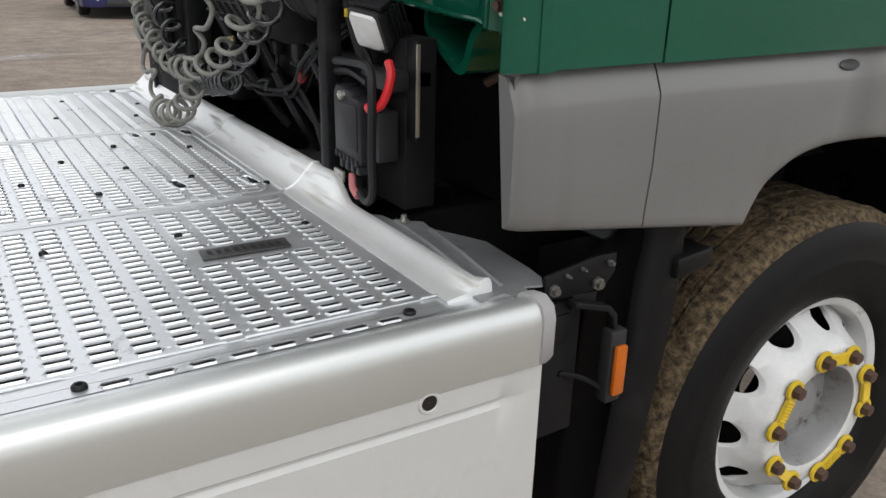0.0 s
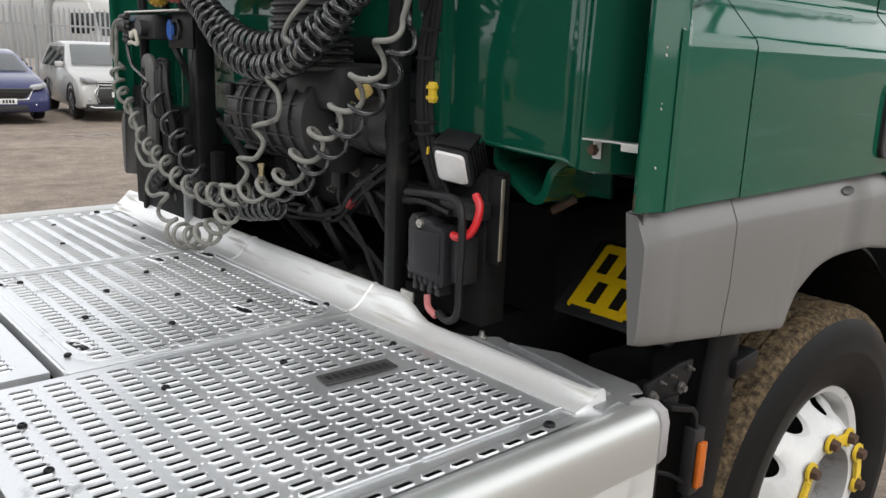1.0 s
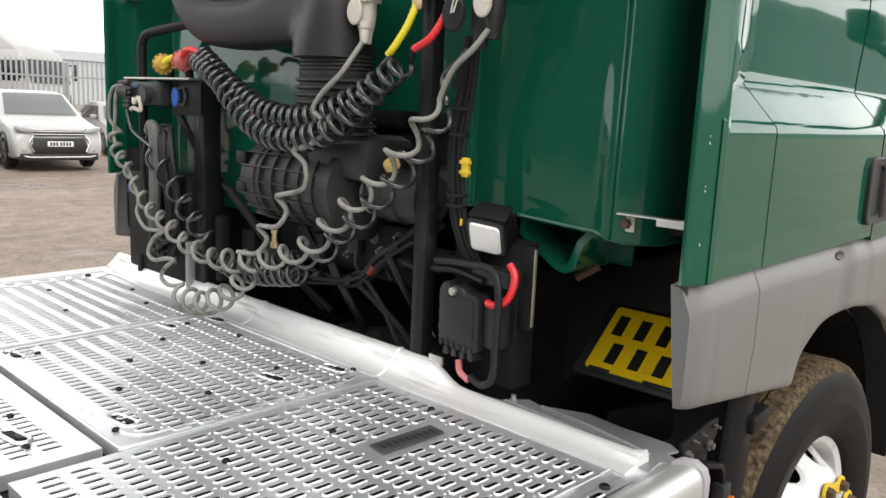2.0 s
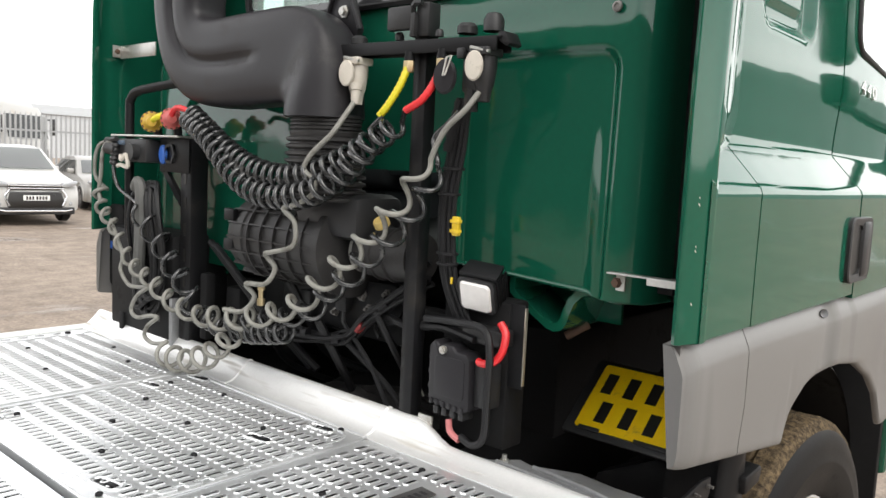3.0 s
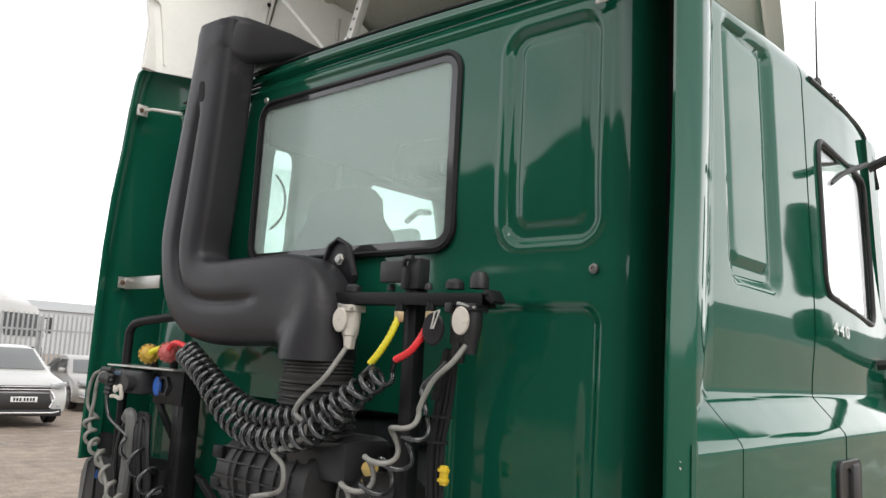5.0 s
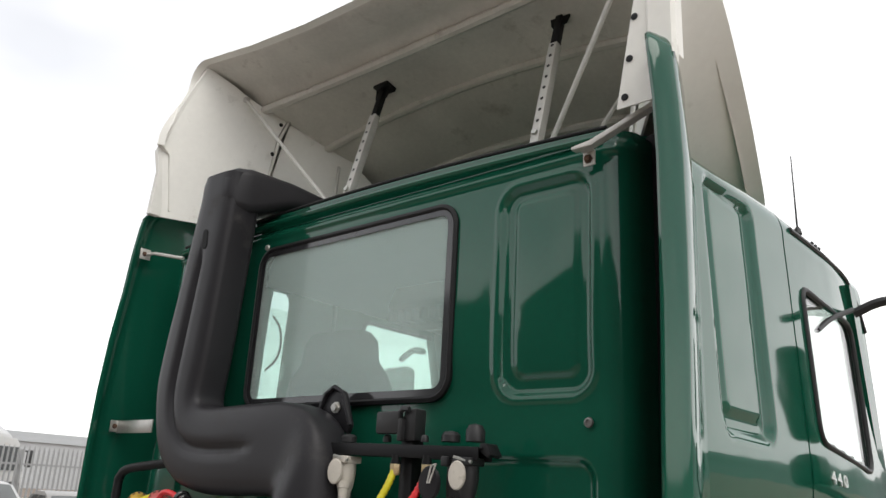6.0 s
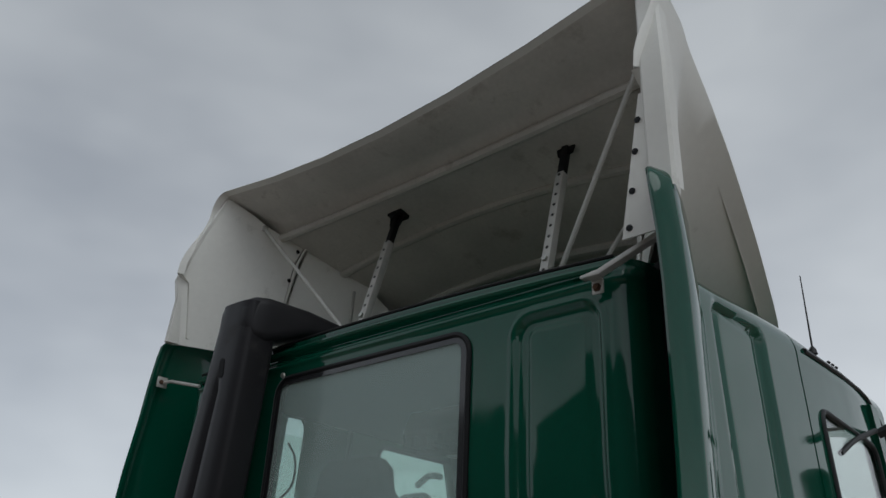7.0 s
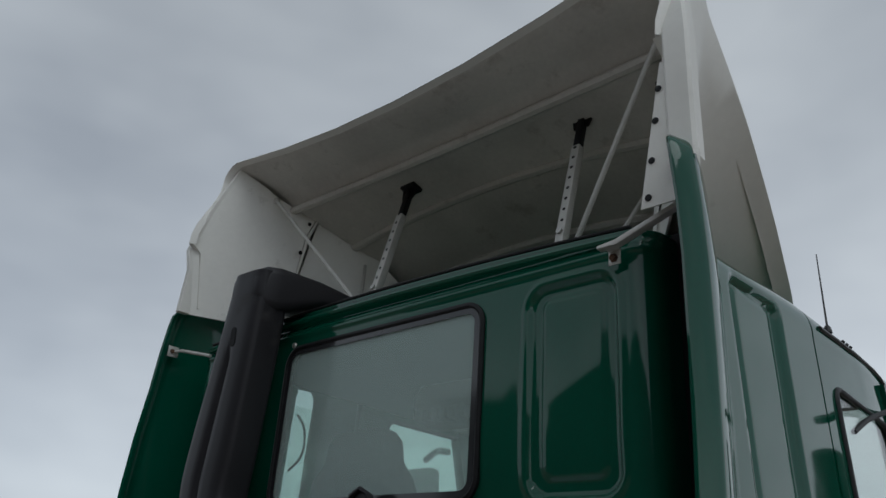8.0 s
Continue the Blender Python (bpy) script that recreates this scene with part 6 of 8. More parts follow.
    part("yellow_cap", g, mat("faded_yellow", (0.50, 0.36, 0.12), 0.5, 0, 0.15, 20, 90), can, "yellow filler cap")
    g = Geo()
    g.lathe([(0.222, 0.0590), (0.222, 0.0605), (0.232, 0.0605), (0.232, 0.0590)], ax2, 32)
    part("clamp_band", g, STEEL, can, "bright clamp band")


build_intake()


# -- service post with couplings --
def build_post():
    g = Geo()
    g.prism([(0.432, -0.262), (0.452, -0.266), (0.474, -0.262), (0.474, -0.222), (0.432, -0.222)], "z", 1.045, 2.07, 0.004)
    post = part("coupling_post", g, BLACKM, lorry, "black painted steel post with a coupling bar")
    g = Geo()
    g.box(0.40, 0.49, -0.30, -0.20, 1.04, 1.052, 0.003)
    part("post_foot", g, BLACKM, post)
    g = Geo()
    lean = Matrix.Translation((0.127, 0, 1.985)) @ Matrix.Rotation(radians(1.3), 4, "Y") @ Matrix.Translation((-0.127, 0, -1.985))
    g.box(0.127, 0.705, -0.292, -0.286, 1.972, 2.003, 0.002, lean)
    g.box(0.127, 0.715, -0.290, -0.235, 1.998, 2.003, 0.002, lean)
    g.box(0.127, 0.705, -0.240, -0.235, 1.972, 2.001, 0.002, lean)
    bar = part("coupling_bar", g, BLACKM, post, "black folded steel coupling bar")
    g = Geo()
    g.prism([(0.705, 2.000), (0.722, 1.998), (0.737, 1.972), (0.727, 1.966), (0.700, 1.982)], "y", -0.285, -0.24, 0.003)
    part("bar_end", g, BLACKM, post)
    g = Geo()
    g.box(0.365, 0.445, -0.292, -0.27, 2.022, 2.078, 0.006)
    part("work_light_back", g, BLACKP, post)
    g = Geo()
    g.box(0.446, 0.488, -0.275, -0.232, 2.005, 2.085, 0.006)
    g.tube([(0.436, -0.28, 2.072), (0.455, -0.285, 2.084), (0.475, -0.285, 2.082)], 0.007, 6)
    g.box(0.440, 0.455, -0.290, -0.268, 2.004, 2.06, 0.004)
    part("post_head", g, BLACKP, post)
    # caps on top of the bar
    for x, r, h in ((0.240, 0.021, 0.022), (0.385, 0.011, 0.020), (0.515, 0.010, 0.018), (0.600, 0.023, 0.026), (0.675, 0.023, 0.042)):
        g = Geo()
        g.lathe([(0, r), (h * 0.6, r), (h * 0.9, r * 0.7), (h, 0.001)], pose(x, -0.265, 2.003), 16)
        part("cable_gland", g, BLACKP, bar)
    # two sockets with sprung lids
    for x, m1 in ((0.250, BEIGE), (0.665, BEIGE)):
        g = Geo()
        g.prism(rbox2(x - 0.028, x + 0.028, -0.305, -0.245, 0.008), "z", 1.948, 1.966, 0.003)
        g.lathe([(0, 0.026), (0.03, 0.026), (0.06, 0.022), (0.075, 0.017), (0.10, 0.014)], pose(x, -0.275, 1.95, 180, 0, 0), 18)
        soc = part("socket", g, m1 if x < 0.5 else BLACKP, bar, "plug socket with sprung lid")
        g = Geo()
        g.lathe([(0, 0.026), (0.005, 0.0275), (0.009, 0.025), (0.011, 0.010), (0.011, 0.0005)], pose(x - 0.004, -0.307, 1.925, 90, 0, 15) @ Matrix.Diagonal((0.8, 1.2, 1, 1)), 20)
        part("socket_lid", g, BEIGE, soc, "grey-beige round socket lid")
        g = Geo()
        g.tube([(x - 0.02, -0.305, 1.966), (x + 0.03, -0.300, 1.955)], 0.004, 6)
        part("hinge", g, STEEL, soc)
    # grey round lid of the middle socket
    g = Geo()
    g.lathe([(0, 0.033), (0.006, 0.035), (0.012, 0.031), (0.014, 0.0005)], pose(0.575, -0.302, 1.905, 90, 0, 10) @ Matrix.Diagonal((0.85, 1.15, 1, 1)), 22)
    lid = part("round_lid", g, DUCT, bar, "dark grey round socket lid")
    g = Geo()
    g.tube([(0.580, -0.320, 1.905), (0.592, -0.322, 1.945), (0.600, -0.315, 1.95), (0.588, -0.322, 1.905)], 0.0022, 5)
    part("spring_clip", g, STEEL, lid)
    g = Geo()
    g.box(0.605, 0.650, -0.285, -0.25, 1.87, 1.97, 0.008)
    g.box(0.60, 0.62, -0.30, -0.27, 1.945, 1.968, 0.003)
    g.tube([(0.63, -0.275, 1.88), (0.625, -0.27, 1.83)], 0.016, 8)
    part("socket_body", g, BLACKP, bar)
    for x in (0.443, 0.548):
        g = Geo()
        g.lathe([(0, 0.011), (0.012, 0.011), (0.012, 0.013), (0.022, 0.013)], pose(x, -0.288, 1.970, 180, 0, 0), 12)
        part("air_fitting", g, BLACKM, bar)
        g = Geo()
        g.lathe([(0, 0.0135), (0.02, 0.0135), (0.026, 0.011)], pose(x, -0.288, 1.948, 180, 0, 0), 6)
        part("brass_nut", g, mat("pale_brass", (0.62, 0.50, 0.30), 0.35, 0.8, 0.1, 20, 90) if x < 0.5 else bpy.data.materials["pale_brass"], bar)
    # cables down the post
    g = Geo()
    for k, (dx, r) in enumerate(((0.0, 0.009), (0.018, 0.007), (-0.012, 0.006), (0.03, 0.006))):
        g = Geo()
        g.tube(smooth_path([(0.60 + dx * 0.4, -0.26, 1.86), (0.565 + dx, -0.25, 1.75), (0.540 + dx, -0.245, 1.62), (0.545 + dx, -0.245, 1.50), (0.560 + dx, -0.24, 1.42), (0.60 + dx, -0.23, 1.33)]), r, 7)
        part("cable", g, RUBBER, post, "black cable tied along the post")
    for z, x in ((1.70, 0.562), (1.64, 0.552), (1.50, 0.555), (1.475, 0.557)):
        g = Geo()
        g.tube([(x + 0.026 * math.cos(a), -0.245 + 0.02 * math.sin(a), z) for a in [2 * math.pi * k / 12 for k in range(12)]], 0.004, 5, True)
        part("cable_tie", g, RUBBER, post)
    g = Geo()
    pts = [(0.588, -0.262, 1.86 - 0.012 * k) for k in range(11)]
    g.tube([(p[0] - 0.0035 * i, p[1], p[2]) for i, p in enumerate(pts)], [0.013 if i % 2 else 0.010 for i in range(11)], 8)
    part("strain_relief", g, RUBBER, post)
    g = Geo()
    g.box(0.578, 0.598, -0.262, -0.250, 1.545, 1.590, 0.003)
    g.box(0.574, 0.602, -0.264, -0.252, 1.552, 1.560, 0.001)
    g.box(0.574, 0.602, -0.264, -0.252, 1.575, 1.583, 0.001)
    part("yellow_connector", g, YELLOWP, post, "small yellow connector clip")


build_post()


# -- work lamp, fuse box and cables beside the post --
def build_lamp_box():
    m = pose(0.656, -0.250, 1.414, 26, 5, 13)
    g = Geo()
    g.loft([[m @ Vector((x, y, z)) for x, z in rbox2(-a, a, -b, b, 0.012)] for y, a, b in ((0.065, 0.025, 0.025), (0.04, 0.038, 0.036), (0.005, 0.046, 0.044), (-0.004, 0.046, 0.044), (-0.006, 0.041, 0.039))], True, True)
    lamp = part("work_lamp", g, BLACKP, lorry, "square work lamp with clear ribbed lens")
    g = Geo()
    g.loft([[m @ Vector((x, y, z)) for x, z in rbox2(-a, a, -b, b, 0.010)] for y, a, b in ((-0.0062, 0.039, 0.037), (-0.012, 0.036, 0.034), (-0.013, 0.028, 0.026))], True, True)
    part("lens", g, LENS, lamp, "frosted clear lamp lens")
    g = Geo()
    g.prism([(-0.044, 0.06), (0.044, 0.06), (0.052, 0.02), (0.052, 0.002), (-0.044, 0.002)], "z", 0.045, 0.055, 0.003, m)
    for k in range(5):
        fin = Geo()
        fin.box(0.045, 0.050, 0.012 + 0.011 * k, 0.017 + 0.011 * k, -0.03, 0.04, 0.001, m)
        part("cooling_fin", fin, BLACKM, lamp)
    g.box(-0.02, 0.02, 0.03, 0.09, -0.09, -0.03, 0.004, m)
    part("lamp_hood", g, BLACKM, lamp)
    g = Geo()
    g.prism([(0.590, 1.434), (0.592, 1.450), (0.596, 1.449), (0.595, 1.433)], "y", -0.272, -0.266, 0.001)
    part("yellow_tag", g, YELLOWP, lamp)
    g = Geo()
    g.box(0.52, 0.72, -0.205, -0.13, 1.05, 1.40, 0.006)
    part("equipment_bracket", g, CHASSIS, lorry, "black steel equipment bracket")
    g = Geo()
    g.box(0.36, 0.72, -0.19, -0.14, 1.30, 1.34, 0.006)
    part("bracket_arm", g, CHASSIS, lorry)
    g = Geo()
    g.box(0.69, 0.7605, -0.2005, -0.1975, 1.205, 1.40, 0.001)
    part("backing_plate", g, BLACKM, lorry, "black backing plate beside the fuse box")
    g = Geo()
    g.box(0.761, 0.7645, -0.205, -0.1965, 1.215, 1.395, 0.0008)
    part("plate_edge", g, mat("bare_plate_edge", (0.5, 0.46, 0.38), 0.35, 0.8, 0.1, 12, 90, 0.02), lorry, "bright bare metal plate edge")
    g = Geo()
    poly = [(0.527, 1.262), (0.540, 1.280), (0.552, 1.278), (0.556, 1.268), (0.566, 1.268), (0.570, 1.276), (0.60, 1.274), (0.61, 1.262), (0.640, 1.262), (0.652, 1.250), (0.655, 1.13), (0.630, 1.118), (0.54, 1.128), (0.53, 1.14)]
    g.prism(poly, "y", -0.278, -0.225, 0.005)
    box = part("fuse_box", g, DUCT, lorry, "dark grey plastic fuse box with notched lid")
    box.location = (0.014, 0, 0.016)
    for k in range(6):
        g = Geo()
        g.box(0.536 + k * 0.019, 0.546 + k * 0.019, -0.2815, -0.262, 1.126 - 0.001 * k, 1.140 - 0.001 * k, 0.002)
        part("lid_clip", g, DUCT, box)
    for z in (1.16, 1.195, 1.23):
        g = Geo()
        g.box(0.524, 0.532, -0.274, -0.245, z, z + 0.013, 0.002)
        part("lid_clip", g, DUCT, box)
    g = Geo()
    g.prism(rbox2(0.548, 0.640, 1.150, 1.246, 0.010), "y", -0.2805, -0.276, 0.0015)
    part("lid_panel", g, DUCT, box)
    for k in range(4):
        g = Geo()
        g.box(0.545 + k * 0.026, 0.560 + k * 0.026, -0.275, -0.235, 1.102, 1.122, 0.003)
        part("terminal", g, BLACKP, box)
    g = Geo()
    g.lathe([(0, 0.010), (0.008, 0.010), (0.008, 0.006), (0.011, 0.006), (0.011, 0.0003)], pose(0.575, -0.278, 1.262, 90, 0, 0), 8)
    part("bolt", g, STEEL, box)
    g = Geo()
    g.box(0.655, 0.70, -0.262, -0.215, 1.14, 1.245, 0.006)
    g.box(0.60, 0.72, -0.25, -0.20, 1.285, 1.325, 0.008)
    part("relay_block", g, BLACKP, box)
    g = Geo()
    g.tube(smooth_path([(0.686, -0.270, 1.268), (0.706, -0.275, 1.267), (0.733, -0.268, 1.278), (0.746, -0.26, 1.304), (0.744, -0.25, 1.338), (0.725, -0.245, 1.360)]), 0.0090, 8)
    part("red_cable", g, RED, lorry, "bright red battery cable")
    g = Geo()
    g.tube(smooth_path([(0.50, -0.25, 1.335), (0.60, -0.262, 1.345), (0.695, -0.272, 1.345), (0.726, -0.282, 1.30), (0.728, -0.285, 1.18), (0.720, -0.28, 1.10), (0.685, -0.275, 1.072), (0.645, -0.27, 1.080)]), 0.0090, 8)
    g.tube(smooth_path([(0.48, -0.24, 1.31), (0.56, -0.245, 1.32), (0.66, -0.255, 1.31)]), 0.009, 7)
    part("black_cable", g, RUBBER, lorry, "thick black cable round the fuse box")
    g = Geo()
    g.tube(smooth_path([(0.605, -0.268, 1.112), (0.615, -0.272, 1.085), (0.645, -0.275, 1.072)]), 0.008, 8)
    part("pink_cable", g, mat("faded_red_cable", (0.50, 0.16, 0.16), 0.5, 0, 0.1, 20, 90), lorry, "faded red cable end")
    g = Geo()
    g.tube([(0.478, -0.235, 1.312), (0.505, -0.235, 1.312)], 0.012, 10)
    part("hose_stub", g, BLACKM, lorry)
    g = Geo()
    g.box(0.50, 0.545, -0.262, -0.255, 1.075, 1.10, 0.001)
    part("foil_tag", g, STEEL, lorry)
    # wires hanging in the dark
    g = Geo()
    g.tube(smooth_path([(0.40, -0.2, 1.30), (0.41, -0.2, 1.2), (0.46, -0.2, 1.12)]), 0.0025, 5)
    part("thin_wire", g, COILG, lorry)


build_lamp_box()


# -- rear number plate, seen through the gap --
def build_plate():
    o = Vector((0.740, 0.070, 1.060))
    ux = Vector((1.0, 0.0, 0.0))
    uz = Vector((0.0, 0.757, 0.653))
    uz = (uz - ux * uz.dot(ux)).normalized()
    un = ux.cross(uz)
    m = Matrix(((ux.x, uz.x, un.x, o.x), (ux.y, uz.y, un.y, o.y), (ux.z, uz.z, un.z, o.z), (0, 0, 0, 1)))
    W, Hh = 0.285, 0.203
    g = Geo()
    g.prism(rbox2(-0.03, W + 0.02, -0.02, Hh + 0.015, 0.012), "z", -0.012, -0.003, 0.003, m)
    back = part("number_plate_holder", g, BLACKP, lorry, "black plate holder")
    g = Geo()
    g.prism(rbox2(0, W, 0, Hh, 0.01), "z", -0.002, 0.001, 0.0, m)
    pl = part("number_plate", g, PLATE, back, "yellow square number plate")
    for row, z in ((0, 0.110), (1, 0.022)):
        for k in range(4 if row == 0 else 3):
            x = 0.022 + k * 0.064 if row == 0 else 0.045 + k * 0.068
            g = Geo()
            g.box(x, x + 0.030, z + 0.002, z + 0.066, 0.0012, 0.0020, 0, m)
            part("plate_bar", g, INK, pl)
    for x0, x1 in ((0.015, 0.075), (0.17, 0.27)):
        g = Geo()
        g.box(x0, x1, -0.006, 0.006, 0.001, 0.004, 0.001, m)
        part("plate_clip", g, BLACKP, pl)


build_plate()


# -- left-hand rack with couplings and battery box --
def build_rack():
    g = Geo()
    g.tube(smooth_path([(-0.955, -0.27, 1.14), (-0.955, -0.27, 1.5), (-0.955, -0.27, 1.84), (-0.945, -0.27, 1.885), (-0.905, -0.27, 1.91), (-0.80, -0.255, 1.925), (-0.66, -0.23, 1.94)], 8), 0.016, 10)
    rack = part("coupling_rack", g, BLACKM, lorry, "black tubular coupling rack")
    g = Geo()
    g.box(-0.60, -0.535, -0.275, -0.21, 1.05, 1.755, 0.006)
    part("rack_post", g, BLACKM, rack)
    for k in range(6):
        g = Geo()
        g.prism(rbox2(-0.008, 0.008, -0.022, 0.022, 0.007), "z", 0, 0.0012, 0, pose(-0.567, -0.2756, 1.2 + k * 0.085, 90, 0, 0))
        part("post_slot", g, INK, rack)
    g = Geo()
    g.box(-0.985, -0.535, -0.325, -0.22, 1.752, 1.759, 0.002)
    part("shelf_panel", Geo().box(-0.72, -0.535, -0.283, -0.277, 1.64, 1.7515, 0.002), BLACKM, rack)
    shelf = part("rack_shelf", g, STEEL, rack, "worn grey rack shelf")
    g = Geo()
    g.prism([(-0.72, 1.64), (-0.60, 1.53), (-0.60, 1.56), (-0.69, 1.645)], "y", -0.275, -0.262)
    part("rack_gusset", g, BLACKM, rack)
    g = Geo()
    g.box(-0.92, -0.72, -0.335, -0.26, 1.665, 1.745, 0.012)
    g.tube([(-0.90, -0.34, 1.705), (-0.96, -0.345, 1.71)], 0.022, 10)
    g.tube([(-0.90, -0.32, 1.73), (-1.0, -0.33, 1.735)], 0.014, 10)
    g.tube([(-0.78, -0.33, 1.70), (-0.78, -0.36, 1.70)], 0.028, 12)
    part("socket_block", g, BLACKP, rack)
    g = Geo()
    g.box(-0.985, -0.86, -0.34, -0.30, 1.722, 1.738, 0.005)
    part("blue_grey_lid", g, mat("slate_plastic", (0.06, 0.09, 0.13), 0.5, 0, 0.1, 20, 90), rack)
    g = Geo()
    g.lathe([(0, 0.026), (0.008, 0.026), (0.012, 0.022), (0.013, 0.0005)], pose(-0.685, -0.285, 1.697, 90, 0, 0) @ Matrix.Diagonal((0.75, 1.25, 1, 1)), 18)
    part("blue_lid", g, BLUE, rack, "blue oval socket lid")
    g = Geo()
    g.lathe([(0, 0.036), (0.010, 0.036), (0.010, 0.026)], pose(-0.645, -0.283, 1.70, 90, 0, 0), 6)
    part("socket_flange", g, BLACKP, rack)
    g = Geo()
    g.tube(smooth_path([(-0.84, -0.36, 1.685), (-0.815, -0.37, 1.672), (-0.795, -0.365, 1.69), (-0.79, -0.36, 1.65), (-0.83, -0.365, 1.655), (-0.86, -0.36, 1.65)]), 0.007, 6)
    part("torn_tag", g, BEIGE, rack, "torn pale plastic tag")
    for x, mt, lb in ((-0.735, mat("dull_yellow_plastic", (0.48, 0.30, 0.03), 0.45, 0, 0.15, 15, 90, 0.03), "yellow palm coupling"), (-0.607, mat("faded_red_plastic", (0.50, 0.10, 0.09), 0.45, 0, 0.12, 15, 90, 0.03), "faded red palm coupling")):
        g = Geo()
        ax = pose(x, -0.305, 1.803 + (0.010 if x > -0.7 else 0), 90, 0, 62) @ Matrix.Diagonal((0.92, 0.92, 0.92, 1))
        g.lathe([(-0.02, 0.018), (-0.015, 0.026), (0.0, 0.030), (0.004, 0.038), (0.012, 0.038), (0.014, 0.030), (0.022, 0.028), (0.030, 0.021), (0.046, 0.017), (0.048, 0.0005)], ax, 24)
        c = part("palm_coupling", g, mt, rack, lb, 30)
        for k in range(12):
            a = 2 * math.pi * k / 12
            g = Geo()
            g.box(-0.0045, 0.0045, 0.030, 0.0372, 0.0125, 0.0135, 0, ax @ Matrix.Rotation(a, 4, "Z"))
            part("coupling_notch", g, RUST, c)
        g = Geo()
        g.tube([(x, -0.285, 1.80), (x, -0.28, 1.758)], 0.014, 10)
        part("coupling_stem", g, BLACKM, c)
    # battery box and mudflap beyond
    g = Geo()
    g.box(-1.06, -0.62, -0.29, 0.05, 1.06, 1.43, 0.02)
    bb = part("battery_box", g, CHASSIS, lorry, "black plastic battery box behind the cab")
    g = Geo()
    g.prism(rbox2(-0.01, 0.01, -0.014, 0.014, 0.009), "z", 0, 0.001, 0, pose(-0.70, -0.2912, 1.14, 90, 0, 0))
    part("box_hole", g, INK, bb)
    g = Geo()
    g.prism(rbox2(-1.16, -1.05, 1.19, 1.50, 0.02), "y", -0.245, -0.225, 0.005)
    part("rear_flap", g, CHASSIS, lorry, "black flap below the collar")
    g = Geo()
    g.box(-1.145, -1.09, -0.25, -0.245, 1.33, 1.36, 0.003)
    part("blue_tag", g, BLUE, lorry)
    # hank of black cable hung on the rack
    hank = tagged(new("cable_hank"), "hank of black cable hung on the rack", "cable")
    for k in range(9):
        g = Geo()
        o = 0.013 * (k % 5)
        h = 0.19 + 0.012 * (k % 4)
        c = (-0.79 + 0.012 * k, -0.305 - 0.01 * (k % 3), 1.40 - 0.008 * (k % 4))
        g.tube([(c[0] + (0.055 + o * 0.6) * math.cos(a), c[1] - 0.01 * math.sin(3 * a), c[2] + h * math.sin(a)) for a in [2 * math.pi * q / 30 for q in range(30)]], 0.0085, 7, True)
        part("loop", g, RUBBER, hank)
    g = Geo()
    g.tube(smooth_path([(-0.80, -0.325, 1.58), (-0.765, -0.335, 1.60), (-0.745, -0.335, 1.56), (-0.75, -0.335, 1.40), (-0.775, -0.33, 1.25)]), [0.02] * 32 + [0.018], 9)
    tagged(part("strap", g, mat("grey_strap", (0.10, 0.10, 0.095), 0.6, 0, 0.15, 15, 90, 0.04)), "dark grey strap round the cable hank", "strap")
    # steel tubes leading to the chassis
    g = Geo()
    for d in (0.0, 0.03):
        g.tube([(-0.50 + d, -0.22, 1.42 - d * 0.3), (-0.22 + d, -0.20, 1.22 - d * 0.3), (-0.05 + d, -0.15, 1.08)], 0.012, 8)
    part("hydraulic_tube", g, BLACKM, lorry)
    g = Geo()
    g.prism([(-0.53, 1.30), (-0.53, 1.56), (-0.40, 1.56), (-0.385, 1.42), (-0.44, 1.34)], "y", -0.145, -0.12, 0.006)
    part("cab_bracket", g, GREEN, lorry, "green bracket plate on the cab")
    g = Geo()
    g.lathe([(0, 0.012), (0.008, 0.012), (0.008, 0.0003)], pose(-0.475, -0.146, 1.40, 90, 0, 0), 6)
    part("bolt", g, STEEL, lorry)
    g = Geo()
    g.box(-0.50, -0.46, -0.26, -0.22, 1.10, 1.32, 0.01)
    g.box(-0.44, -0.36, -0.2, -0.12, 1.1, 1.28, 0.01)
    part("valve_block", g, CHASSIS, lorry)
    g = Geo()
    g.lathe([(0, 0.012), (0.02, 0.012), (0.02, 0.008), (0.045, 0.008), (0.045, 0.011), (0.055, 0.011)], pose(-0.16, -0.26, 1.265), 8)
    part("brass_valve", g, bpy.data.materials["pale_brass"], lorry, "small brass valve")
    g = Geo()
    g.box(-0.62, -0.60, -0.30, -0.27, 1.06, 1.22, 0.004)
    part("rack_foot", g, GALV, rack)


build_rack()


# -- hoses and cables that hang between the couplings --
def hose(name, pts, r, material, label, category="hose", n=7):
    g = Geo()
    g.tube(pts, r, n)
    return tagged(part(name, g, material, None, "", 80), label, category, "hoses and cables behind the cab")


